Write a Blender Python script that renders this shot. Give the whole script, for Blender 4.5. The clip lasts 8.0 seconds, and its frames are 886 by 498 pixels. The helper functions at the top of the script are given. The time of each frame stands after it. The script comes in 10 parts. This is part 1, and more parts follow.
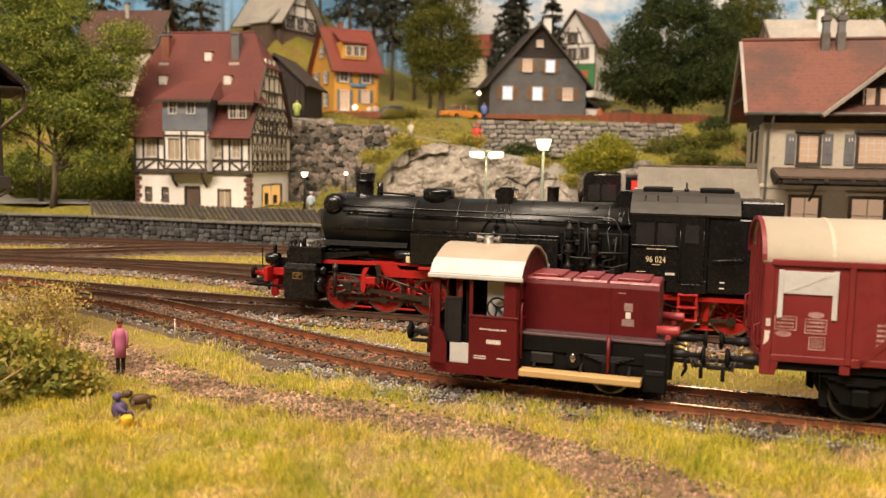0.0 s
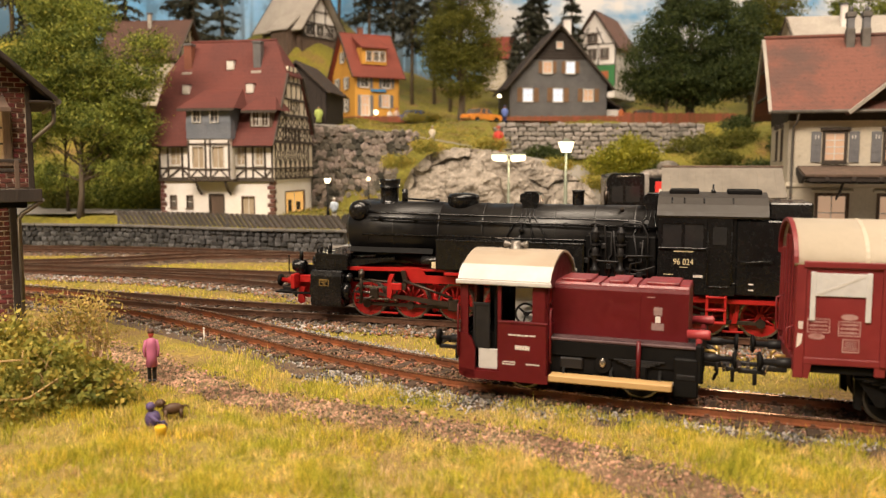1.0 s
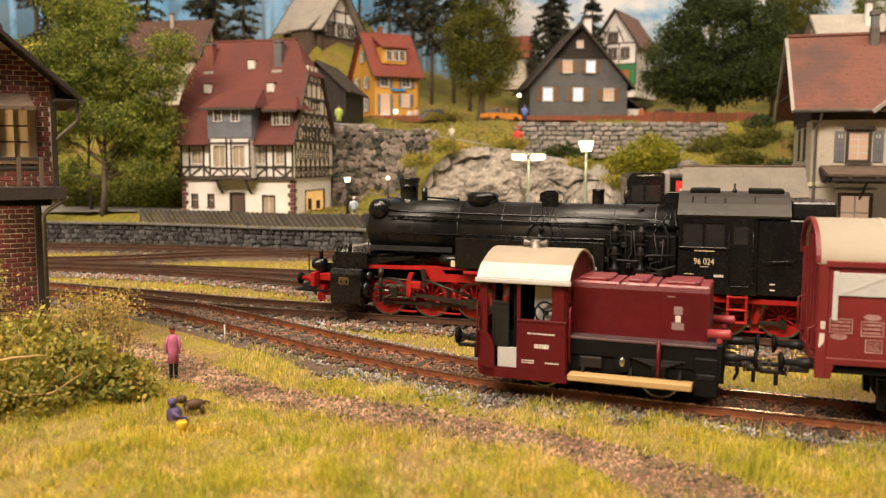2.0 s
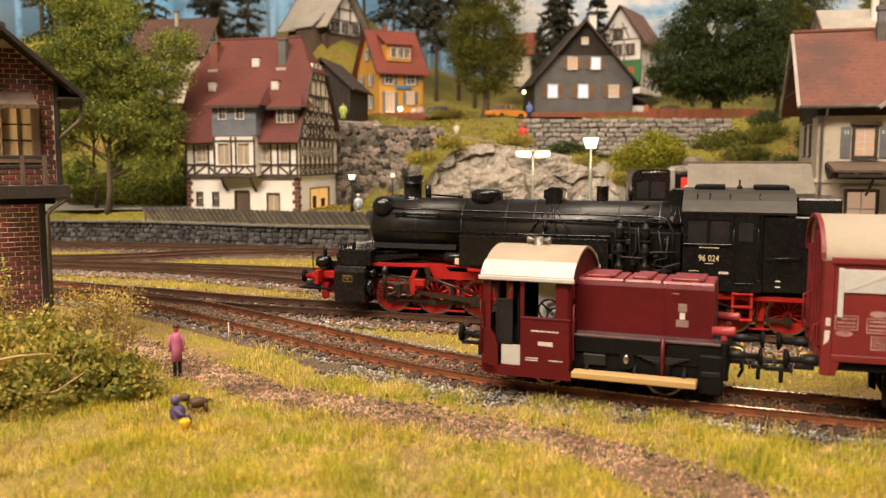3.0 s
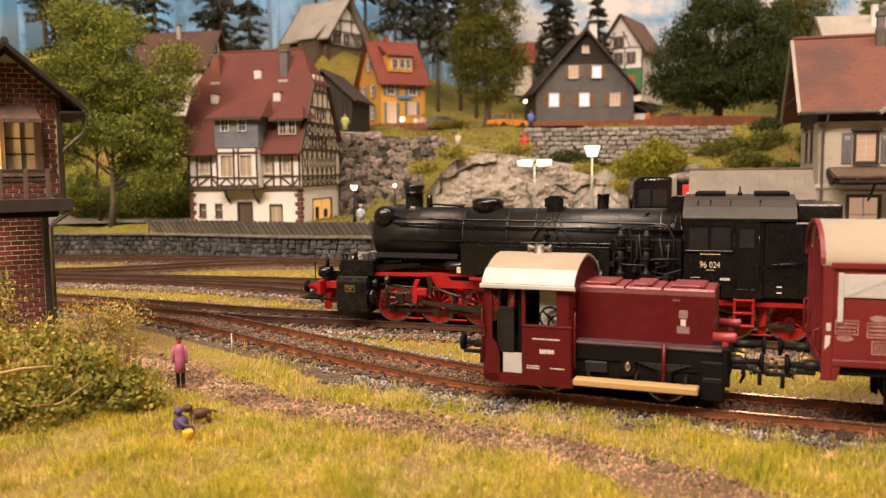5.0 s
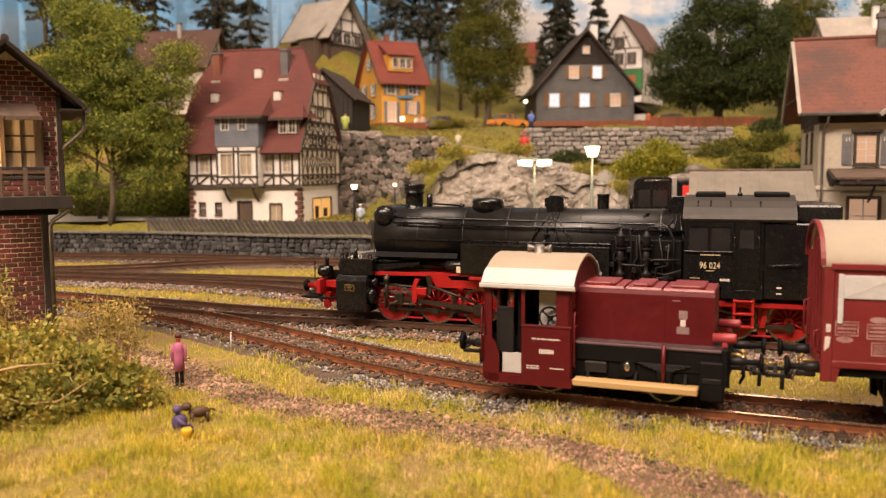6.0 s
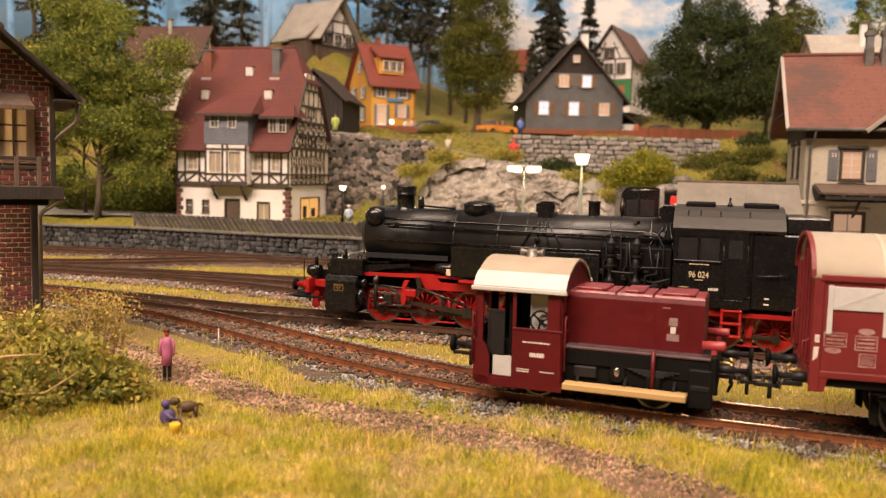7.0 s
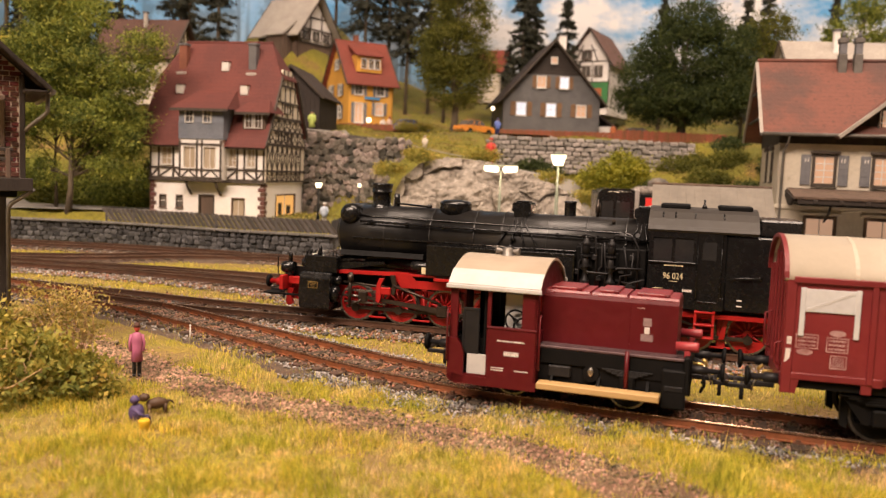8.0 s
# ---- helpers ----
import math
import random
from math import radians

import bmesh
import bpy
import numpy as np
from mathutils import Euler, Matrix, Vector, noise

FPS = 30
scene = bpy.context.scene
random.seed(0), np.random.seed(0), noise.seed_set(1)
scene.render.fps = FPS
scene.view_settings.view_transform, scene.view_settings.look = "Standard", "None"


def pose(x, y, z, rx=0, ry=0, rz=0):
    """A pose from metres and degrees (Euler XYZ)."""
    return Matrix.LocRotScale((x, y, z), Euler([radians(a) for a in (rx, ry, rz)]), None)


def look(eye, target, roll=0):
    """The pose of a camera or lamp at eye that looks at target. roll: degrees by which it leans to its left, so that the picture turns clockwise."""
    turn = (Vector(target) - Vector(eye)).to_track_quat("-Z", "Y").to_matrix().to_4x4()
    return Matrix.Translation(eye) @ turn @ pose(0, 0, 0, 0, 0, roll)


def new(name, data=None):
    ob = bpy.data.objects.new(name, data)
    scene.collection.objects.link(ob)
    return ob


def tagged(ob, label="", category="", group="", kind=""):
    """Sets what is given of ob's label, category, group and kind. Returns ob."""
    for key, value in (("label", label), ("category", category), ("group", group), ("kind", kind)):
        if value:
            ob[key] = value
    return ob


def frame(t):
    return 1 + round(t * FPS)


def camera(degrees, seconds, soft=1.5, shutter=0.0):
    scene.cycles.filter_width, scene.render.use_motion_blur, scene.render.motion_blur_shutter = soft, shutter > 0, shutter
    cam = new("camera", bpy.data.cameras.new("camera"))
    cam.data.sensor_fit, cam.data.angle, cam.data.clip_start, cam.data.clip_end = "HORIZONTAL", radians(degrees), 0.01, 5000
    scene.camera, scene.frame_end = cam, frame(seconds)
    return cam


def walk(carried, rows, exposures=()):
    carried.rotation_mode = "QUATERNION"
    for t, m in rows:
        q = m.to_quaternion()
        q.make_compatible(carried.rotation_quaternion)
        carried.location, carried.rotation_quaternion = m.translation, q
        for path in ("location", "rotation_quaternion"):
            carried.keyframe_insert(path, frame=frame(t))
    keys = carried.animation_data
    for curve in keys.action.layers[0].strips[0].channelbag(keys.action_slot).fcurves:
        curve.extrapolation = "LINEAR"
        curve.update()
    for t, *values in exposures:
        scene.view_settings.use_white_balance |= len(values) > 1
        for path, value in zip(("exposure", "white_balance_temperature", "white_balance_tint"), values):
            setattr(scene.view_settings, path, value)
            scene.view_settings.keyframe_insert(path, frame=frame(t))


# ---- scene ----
# A model railway in scale 1:87. Places and sizes below are in metres of the full-size original;
# K brings them to the true size of the model.
K = 1 / 87.0

cam = camera(55.23, 8.0, soft=1.3)
cam.data.dof.use_dof = True
cam.data.dof.focus_distance = 25.0 * K
cam.data.dof.aperture_fstop = 29.0


def eye(t, x, y, z, yaw, pitch, roll):
    m = Matrix.Translation((x * K, y * K, z * K)) @ Euler((0, 0, radians(yaw))).to_matrix().to_4x4()
    return (t, m @ Euler((radians(90 + pitch), 0, 0)).to_matrix().to_4x4() @ pose(0, 0, 0, 0, 0, roll))


PATH = [
    eye(0.0, 0.0405, 0.0454, 5.0709, -3.334, -6.134, 1.008),
    eye(0.5, -0.0684, 0.1090, 5.1739, -2.700, -6.057, 0.163),
    eye(1.0, -0.1018, 0.0397, 5.1560, -1.894, -5.965, 0.039),
    eye(1.5, -0.1231, -0.0105, 5.1370, -1.065, -5.934, 0.111),
    eye(3.0, -0.0578, 0.0602, 5.1286, -0.218, -6.180, -0.065),
    eye(3.5, -0.0170, 0.0158, 5.1292, -0.110, -6.051, -0.441),
    eye(4.0, 0.0559, 0.0089, 5.1525, 0.003, -5.805, -0.765),
    eye(4.5, 0.0212, -0.0231, 5.1319, 0.020, -5.511, -0.694),
    eye(6.0, 0.0000, -0.0000, 5.1069, 0.002, -5.530, -0.387),
    eye(6.5, -0.0448, -0.0508, 5.0854, -0.303, -5.372, 0.298),
    eye(7.0, -0.2186, -0.0436, 5.0247, -1.104, -5.180, 1.316),
    eye(7.5, -0.2522, 0.1629, 4.9332, -2.214, -5.382, 2.210),
    eye(8.0, -0.2110, 0.0475, 4.9696, -2.757, -5.141, 2.208),
]
walk(cam, PATH, [(0.0, 0.05, 6250, 8), (1.5, 0.05, 6250, 8), (3.5, 0.03, 6350, 9), (4.5, 0.0, 6450, 13), (6.0, 0.0, 6500, 18), (8.0, 0.0, 6500, 18)])

# ---- world and room light ----
world = bpy.data.worlds.new("room_air")
world.use_nodes = True
world.node_tree.nodes["Background"].inputs[0].default_value = (1.0, 0.88, 0.76, 1)
world.node_tree.nodes["Background"].inputs[1].default_value = 0.7
scene.world = world


def ceiling_lamp(name, x, y, z, sx, sy, watts, aim):
    d = bpy.data.lights.new(name, "AREA")
    d.shape, d.size, d.size_y, d.energy, d.color = "RECTANGLE", sx, sy, watts, (1.0, 0.80, 0.605)
    ob = new(name, d)
    ob.matrix_world = look((x, y, z), (x, aim, 0))
    return ob


# two rows of lamps under the ceiling over the layout (real metres)
ceiling_lamp("ceiling_lamp_front", -0.75, -0.7, 1.3, 1.9, 0.45, 71, 0.4)
ceiling_lamp("ceiling_lamp_back", 0.6, 0.2, 1.75, 1.6, 0.4, 38, 0.6)


# ---- materials ----
def nodes_of(name):
    m = bpy.data.materials.new(name)
    m.use_nodes = True
    nt = m.node_tree
    return m, nt, nt.nodes["Principled BSDF"]


def rgba(c):
    return (*c, 1)


def mixed(nt, fac, a, b, blend="MIX"):
    n = nt.nodes.new("ShaderNodeMix")
    n.data_type, n.blend_type = "RGBA", blend
    for sock, val in ((n.inputs[0], fac), (n.inputs[6], a), (n.inputs[7], b)):
        if isinstance(val, bpy.types.NodeSocket):
            nt.links.new(val, sock)
        elif isinstance(val, tuple):
            sock.default_value = rgba(val)
        else:
            sock.default_value = val
    return n.outputs[2]


def coords(nt, stretch=(1, 1, 1), world_space=False):
    if world_space:
        src = nt.nodes.new("ShaderNodeNewGeometry").outputs["Position"]
    else:
        src = nt.nodes.new("ShaderNodeTexCoord").outputs["Object"]
    mp = nt.nodes.new("ShaderNodeMapping")
    mp.inputs["Scale"].default_value = tuple(87.0 * s for s in stretch)
    nt.links.new(src, mp.inputs["Vector"])
    return mp.outputs[0]


def noise_at(nt, vec, scale, detail=3.0, rough=0.6, lo=0.35, hi=0.65):
    n = nt.nodes.new("ShaderNodeTexNoise")
    n.inputs["Scale"].default_value, n.inputs["Detail"].default_value = scale, detail
    n.inputs["Roughness"].default_value = rough
    nt.links.new(vec, n.inputs["Vector"])
    r = nt.nodes.new("ShaderNodeMapRange")
    r.inputs[1].default_value, r.inputs[2].default_value = lo, hi
    nt.links.new(n.outputs[0], r.inputs[0])
    return r.outputs[0]


def mat(name, col, col2=None, rough=0.7, scale=1.0, fine=12.0, metal=0.0, bump=0.0, spread=0.0, dark=0.7,
        stretch=(1, 1, 1), col3=None, spec=0.5, world_space=False, island=0.0, worn=None, bump_scale=None, thin=0.0):
    """Painted, stained or grown surface: two tones in large patches, a darker fine grain, a little relief."""
    m, nt, bsdf = nodes_of(name)
    vec = coords(nt, stretch, world_space)
    col2 = col2 or tuple(c * 0.75 for c in col)
    out = mixed(nt, noise_at(nt, vec, scale), col, col2)
    if col3:
        out = mixed(nt, noise_at(nt, vec, scale * 2.7, lo=0.5, hi=0.7), out, col3)
    grain = noise_at(nt, vec, fine, 4.0, 0.7, 0.3, 0.7)
    tone = nt.nodes.new("ShaderNodeMapRange")
    tone.inputs[3].default_value, tone.inputs[4].default_value = dark, 1.0
    nt.links.new(grain, tone.inputs[0])
    out = mixed(nt, 1.0, out, tone.outputs[0], "MULTIPLY")
    if worn:
        out = mixed(nt, noise_at(nt, vec, fine * 0.5, 5.0, 0.75, 0.58, 0.72), out, worn)
    if spread or island:
        if island:
            rnd, amount = nt.nodes.new("ShaderNodeNewGeometry").outputs["Random Per Island"], island
        else:
            rnd, amount = nt.nodes.new("ShaderNodeObjectInfo").outputs["Random"], spread
        hsv = nt.nodes.new("ShaderNodeHueSaturation")
        span = nt.nodes.new("ShaderNodeMapRange")
        span.inputs[3].default_value, span.inputs[4].default_value = 1 - amount, 1 + amount
        nt.links.new(rnd, span.inputs[0])
        nt.links.new(span.outputs[0], hsv.inputs["Value"])
        hue = nt.nodes.new("ShaderNodeMapRange")
        hue.inputs[3].default_value, hue.inputs[4].default_value = 0.5 + amount * 0.05, 0.5 - amount * 0.05
        nt.links.new(rnd, hue.inputs[0])
        nt.links.new(hue.outputs[0], hsv.inputs["Hue"])
        nt.links.new(out, hsv.inputs["Color"])
        out = hsv.outputs[0]
    nt.links.new(out, bsdf.inputs["Base Color"])
    bsdf.inputs["Metallic"].default_value = metal
    bsdf.inputs["Specular IOR Level"].default_value = spec
    rr = nt.nodes.new("ShaderNodeMapRange")
    rr.inputs[3].default_value, rr.inputs[4].default_value = max(rough - 0.1, 0.05), min(rough + 0.1, 1)
    nt.links.new(grain, rr.inputs[0])
    nt.links.new(rr.outputs[0], bsdf.inputs["Roughness"])
    if bump:
        b = nt.nodes.new("ShaderNodeBump")
        b.inputs["Strength"].default_value, b.inputs["Distance"].default_value = 0.8, bump * K
        h = noise_at(nt, vec, bump_scale, 4.0, 0.6, 0.2, 0.8) if bump_scale else grain
        nt.links.new(h, b.inputs["Height"])
        nt.links.new(b.outputs[0], bsdf.inputs["Normal"])
    if thin:
        tr, mx = nt.nodes.new("ShaderNodeBsdfTranslucent"), nt.nodes.new("ShaderNodeMixShader")
        mx.inputs[0].default_value = thin
        nt.links.new(out, tr.inputs["Color"])
        nt.links.new(bsdf.outputs[0], mx.inputs[1])
        nt.links.new(tr.outputs[0], mx.inputs[2])
        nt.links.new(mx.outputs[0], nt.nodes["Material Output"].inputs[0])
    return m


def glow(name, col, strength):
    m, nt, bsdf = nodes_of(name)
    bsdf.inputs["Base Color"].default_value = rgba(tuple(0.3 * c for c in col))
    bsdf.inputs["Emission Color"].default_value = rgba(col)
    bsdf.inputs["Emission Strength"].default_value = strength
    return m


# ---- geometry ----
class G:
    """Collects the corners and faces of one mesh."""

    def __init__(self):
        self.v, self.f, self.s = [], [], []

    def add(self, verts, faces, smooth=False):
        n = len(self.v)
        self.v += [tuple(p) for p in verts]
        self.f += [tuple(i + n for i in f) for f in faces]
        self.s += [smooth] * len(faces)
        return self

    def box(self, x0, x1, y0, y1, z0, z1, bev=0.0, m=None):
        """A block, its edges chamfered by bev."""
        c = Vector(((x0 + x1) / 2, (y0 + y1) / 2, (z0 + z1) / 2))
        h = Vector((abs(x1 - x0) / 2, abs(y1 - y0) / 2, abs(z1 - z0) / 2))
        bev = min(bev, 0.45 * min(h))
        if bev <= 0:
            vs = [Vector((c.x + sx * h.x, c.y + sy * h.y, c.z + sz * h.z)) for sz in (-1, 1) for sy in (-1, 1) for sx in (-1, 1)]
            fs = [(0, 2, 3, 1), (4, 5, 7, 6), (0, 1, 5, 4), (2, 6, 7, 3), (0, 4, 6, 2), (1, 3, 7, 5)]
        else:
            vs, at = [], {}
            for sx in (-1, 1):
                for sy in (-1, 1):
                    for sz in (-1, 1):
                        for a in range(3):
                            d = [h.x - bev, h.y - bev, h.z - bev]
                            d[a] += bev
                            at[sx, sy, sz, a] = len(vs)
                            vs.append(Vector((c.x + sx * d[0], c.y + sy * d[1], c.z + sz * d[2])))
            fs = []
            for s in (-1, 1):
                q = [(-1, -1), (1, -1), (1, 1), (-1, 1)]
                fs.append([at[s, a, b, 0] for a, b in (q if s > 0 else q[::-1])])
                fs.append([at[a, s, b, 1] for a, b in (q[::-1] if s > 0 else q)])
                fs.append([at[a, b, s, 2] for a, b in (q if s > 0 else q[::-1])])
                for r in (-1, 1):
                    e = [at[s, r, -1, 0], at[s, r, -1, 1], at[s, r, 1, 1], at[s, r, 1, 0]]
                    fs.append(e if s * r < 0 else e[::-1])
                    e = [at[s, -1, r, 0], at[s, -1, r, 2], at[s, 1, r, 2], at[s, 1, r, 0]]
                    fs.append(e if s * r > 0 else e[::-1])
                    e = [at[-1, s, r, 1], at[-1, s, r, 2], at[1, s, r, 2], at[1, s, r, 1]]
                    fs.append(e if s * r < 0 else e[::-1])
                    for w in (-1, 1):
                        e = [at[s, r, w, 0], at[s, r, w, 1], at[s, r, w, 2]]
                        fs.append(e if s * r * w > 0 else e[::-1])
        if m is not None:
            vs = [m @ p for p in vs]
        return self.add(vs, fs)

    def prism(self, profile, a, b, axis="x", caps=True, smooth=False):
        """A profile drawn out from a to b along an axis; it lies in (y, z), (x, z) or (x, y)."""
        n = len(profile)

        def at(p, d):
            return {"x": (d, p[0], p[1]), "y": (p[0], d, p[1]), "z": (p[0], p[1], d)}[axis]
        vs = [at(p, a) for p in profile] + [at(p, b) for p in profile]
        turn = (sum(profile[i][0] * profile[(i + 1) % n][1] - profile[(i + 1) % n][0] * profile[i][1] for i in range(n)) > 0)
        flip = turn == ((b > a) != (axis == "y"))
        side = [(i, (i + 1) % n, n + (i + 1) % n, n + i) for i in range(n)]
        self.add(vs, side if flip else [f[::-1] for f in side], smooth)
        if caps:
            k = len(self.v) - 2 * n
            lo, hi = tuple(k + i for i in range(n))[::-1], tuple(k + n + i for i in range(n))
            self.f += [lo, hi] if flip else [lo[::-1], hi[::-1]]
            self.s += [False, False]
        return self

    def tube(self, pts, r, seg=8, caps=True, smooth=True):
        """A round bar through points; r is one radius or one at each point."""
        pts = [Vector(p) for p in pts]
        rs = r if isinstance(r, (list, tuple)) else [r] * len(pts)
        vs, ref = [], None
        for i, p in enumerate(pts):
            d = (pts[min(i + 1, len(pts) - 1)] - pts[max(i - 1, 0)]).normalized()
            if ref is None:
                ref = d.orthogonal().normalized()
            u = (ref - d * ref.dot(d)).normalized()
            ref, w = u, d.cross(u)
            vs += [p + rs[i] * (math.cos(a) * u + math.sin(a) * w) for a in (2 * math.pi * k / seg for k in range(seg))]
        fs = [(i * seg + k, i * seg + (k + 1) % seg, (i + 1) * seg + (k + 1) % seg, (i + 1) * seg + k)
              for i in range(len(pts) - 1) for k in range(seg)]
        self.add(vs, fs, smooth)
        if caps:
            n = len(self.v) - len(vs)
            self.f += [tuple(n + k for k in range(seg))[::-1], tuple(n + len(vs) - seg + k for k in range(seg))]
            self.s += [False, False]
        return self

    def disc_ring(self, c, axis, r0, r1, h, seg=24):
        """A flat ring (r0 > 0) or disc, h thick along an axis, centred on c."""
        c, axis = Vector(c), Vector(axis).normalized()
        u = axis.orthogonal().normalized()
        w = axis.cross(u)
        ring = [math.cos(2 * math.pi * k / seg) * u + math.sin(2 * math.pi * k / seg) * w for k in range(seg)]
        rows = [[c + q * r + axis * z for q in ring] for r, z in ((r1, -h / 2), (r1, h / 2), (r0, h / 2), (r0, -h / 2))]
        vs = [p for row in rows for p in row]
        fs = [(i * seg + k, i * seg + (k + 1) % seg, ((i + 1) % 4) * seg + (k + 1) % seg, ((i + 1) % 4) * seg + k)
              for i in range(4) for k in range(seg)]
        return self.add(vs, fs)

    def ball(self, c, r, nu=12, nv=8, sc=(1, 1, 1)):
        c = Vector(c)
        vs = [c + Vector((0, 0, r * sc[2]))]
        for j in range(1, nv):
            th = math.pi * j / nv
            vs += [c + Vector((r * sc[0] * math.sin(th) * math.cos(2 * math.pi * k / nu), r * sc[1] * math.sin(th) * math.sin(2 * math.pi * k / nu),
                               r * sc[2] * math.cos(th))) for k in range(nu)]
        vs.append(c - Vector((0, 0, r * sc[2])))
        fs = [(0, 1 + k, 1 + (k + 1) % nu) for k in range(nu)]
        for j in range(nv - 2):
            a, b = 1 + j * nu, 1 + (j + 1) * nu
            fs += [(a + k, b + k, b + (k + 1) % nu, a + (k + 1) % nu) for k in range(nu)]
        n, a = len(vs) - 1, 1 + (nv - 2) * nu
        fs += [(n, a + (k + 1) % nu, a + k) for k in range(nu)]
        return self.add(vs, fs, True)

    def quad(self, a, b, c, d, thick=0.0):
        """A flat panel, given thickness on the side away from its face."""
        p = [Vector(q) for q in (a, b, c, d)]
        if not thick:
            return self.add(p, [(0, 1, 2, 3)])
        n = (p[1] - p[0]).cross(p[3] - p[0]).normalized() * thick
        return self.add(p + [q - n for q in p], [(0, 1, 2, 3), (7, 6, 5, 4), (0, 4, 5, 1), (1, 5, 6, 2), (2, 6, 7, 3), (3, 7, 4, 0)])

    def mesh(self, name):
        me = bpy.data.meshes.new(name)
        me.from_pydata([(x * K, y * K, z * K) for x, y, z in self.v], [], self.f)
        me.polygons.foreach_set("use_smooth", self.s)
        me.update()
        return me


def wall(g, x0, x1, z0, z1, thick, holes=(), y=0.0):
    """A wall in the plane y, in one piece, with openings through it (x0, x1, z0, z1)."""
    xs = sorted({x0, x1, *[v for h in holes for v in h[:2] if x0 < v < x1]})
    zs = sorted({z0, z1, *[v for h in holes for v in h[2:] if z0 < v < z1]})
    nx, nz = len(xs), len(zs)

    def solid(i, j):
        if not (0 <= i < nx - 1 and 0 <= j < nz - 1):
            return False
        cx, cz = (xs[i] + xs[i + 1]) / 2, (zs[j] + zs[j + 1]) / 2
        return not any(h[0] < cx < h[1] and h[2] < cz < h[3] for h in holes)

    def at_corner(i, j, back):
        return (i * nz + j) * 2 + back
    vs = [(x, yy, z) for x in xs for z in zs for yy in (y, y + thick)]
    fs = []
    for i in range(nx - 1):
        for j in range(nz - 1):
            if not solid(i, j):
                continue
            a, b, c, d = (i, j), (i + 1, j), (i + 1, j + 1), (i, j + 1)
            fs.append([at_corner(*p, 0) for p in (a, b, c, d)])
            fs.append([at_corner(*p, 1) for p in (d, c, b, a)])
            for (p, q), (di, dj) in (((a, b), (0, -1)), ((b, c), (1, 0)), ((c, d), (0, 1)), ((d, a), (-1, 0))):
                if not solid(i + di, j + dj):
                    fs.append([at_corner(*q, 0), at_corner(*p, 0), at_corner(*p, 1), at_corner(*q, 1)])
    used = sorted({k for f in fs for k in f})
    back = {k: n for n, k in enumerate(used)}
    return g.add([vs[k] for k in used], [[back[k] for k in f] for f in fs])


def at(x, y, z=0.0, rz=0.0, rx=0.0, ry=0.0):
    """A pose from metres of the original."""
    return pose(x * K, y * K, z * K, rx, ry, rz)


def thing(name, m, label, category, group="", kind=""):
    ob = new(name)
    ob.empty_display_size = 0.01
    ob.matrix_world = m
    return tagged(ob, label, category, group, kind)


def part(name, g, material, parent=None, label="", m=None, mesh=None):
    """One mesh object under a thing or a part; m: its place in the parent."""
    me = mesh or g.mesh(name)
    if material is not None and not me.materials:
        me.materials.append(material)
    ob = new(name, me)
    if parent is not None:
        ob.parent = parent
    if m is not None:
        ob.matrix_basis = m
    return tagged(ob, label) if label else ob


def solo(name, g, material, m, label, category, group="", kind=""):
    """A thing of one mesh."""
    ob = part(name, g, material)
    ob.matrix_world = m
    return tagged(ob, label, category, group, kind)


def cloud(name, verts, tris, material):
    """A mesh from arrays, for what nobody could count."""
    me = bpy.data.meshes.new(name)
    n, k = len(verts), len(tris[0])
    tris = np.asarray(tris, dtype=np.int32)
    me.vertices.add(n)
    me.vertices.foreach_set("co", (np.asarray(verts, dtype=np.float32) * K).ravel())
    me.loops.add(tris.size)
    me.loops.foreach_set("vertex_index", tris.ravel())
    me.polygons.add(len(tris))
    me.polygons.foreach_set("loop_start", np.arange(0, tris.size, k, dtype=np.int32))
    me.update(calc_edges=True)
    me.materials.append(material)
    return new(name, me)


rng = np.random.default_rng(7)

# ---- ground ----
M_ground = mat("scatter_earth", (0.36, 0.23, 0.085), (0.35, 0.285, 0.035), rough=0.95, scale=0.35, fine=9, bump=0.05, dark=0.45, col3=(0.44, 0.32, 0.045), world_space=True)
M_path = mat("brown_path_earth", (0.31, 0.185, 0.1), (0.19, 0.108, 0.058), rough=0.95, scale=0.9, fine=14, bump=0.05, dark=0.5, world_space=True)
M_bed = mat("ballast_bed", (0.22, 0.155, 0.105), (0.13, 0.085, 0.06), rough=0.9, scale=1.2, fine=11, bump=0.06, dark=0.4, col3=(0.22, 0.125, 0.065), world_space=True)
M_stone = mat("ballast_stones", (0.4, 0.37, 0.345), (0.17, 0.155, 0.14), rough=0.85, scale=0.6, fine=8, island=0.75, world_space=True)
M_rusty_stone = mat("rusty_ballast_stones", (0.29, 0.145, 0.07), (0.2, 0.145, 0.105), rough=0.9, scale=0.9, fine=8, island=0.6, world_space=True)
M_chip = mat("path_chips", (0.42, 0.285, 0.165), (0.19, 0.122, 0.068), rough=0.9, scale=0.9, fine=8, island=0.8, world_space=True)
M_rail = mat("rusty_rail", (0.31, 0.1, 0.036), (0.18, 0.062, 0.028), rough=0.55, scale=1.5, fine=9, metal=0.2, bump=0.008, dark=0.6)
M_raildark = mat("dark_rusty_rail", (0.12, 0.05, 0.024), (0.07, 0.034, 0.02), rough=0.6, scale=1.5, fine=9, metal=0.2, bump=0.008, dark=0.6)
M_railtop = mat("worn_rail_top", (0.6, 0.4, 0.28), (0.4, 0.22, 0.13), rough=0.24, scale=0.8, fine=7, metal=0.85, dark=0.7)
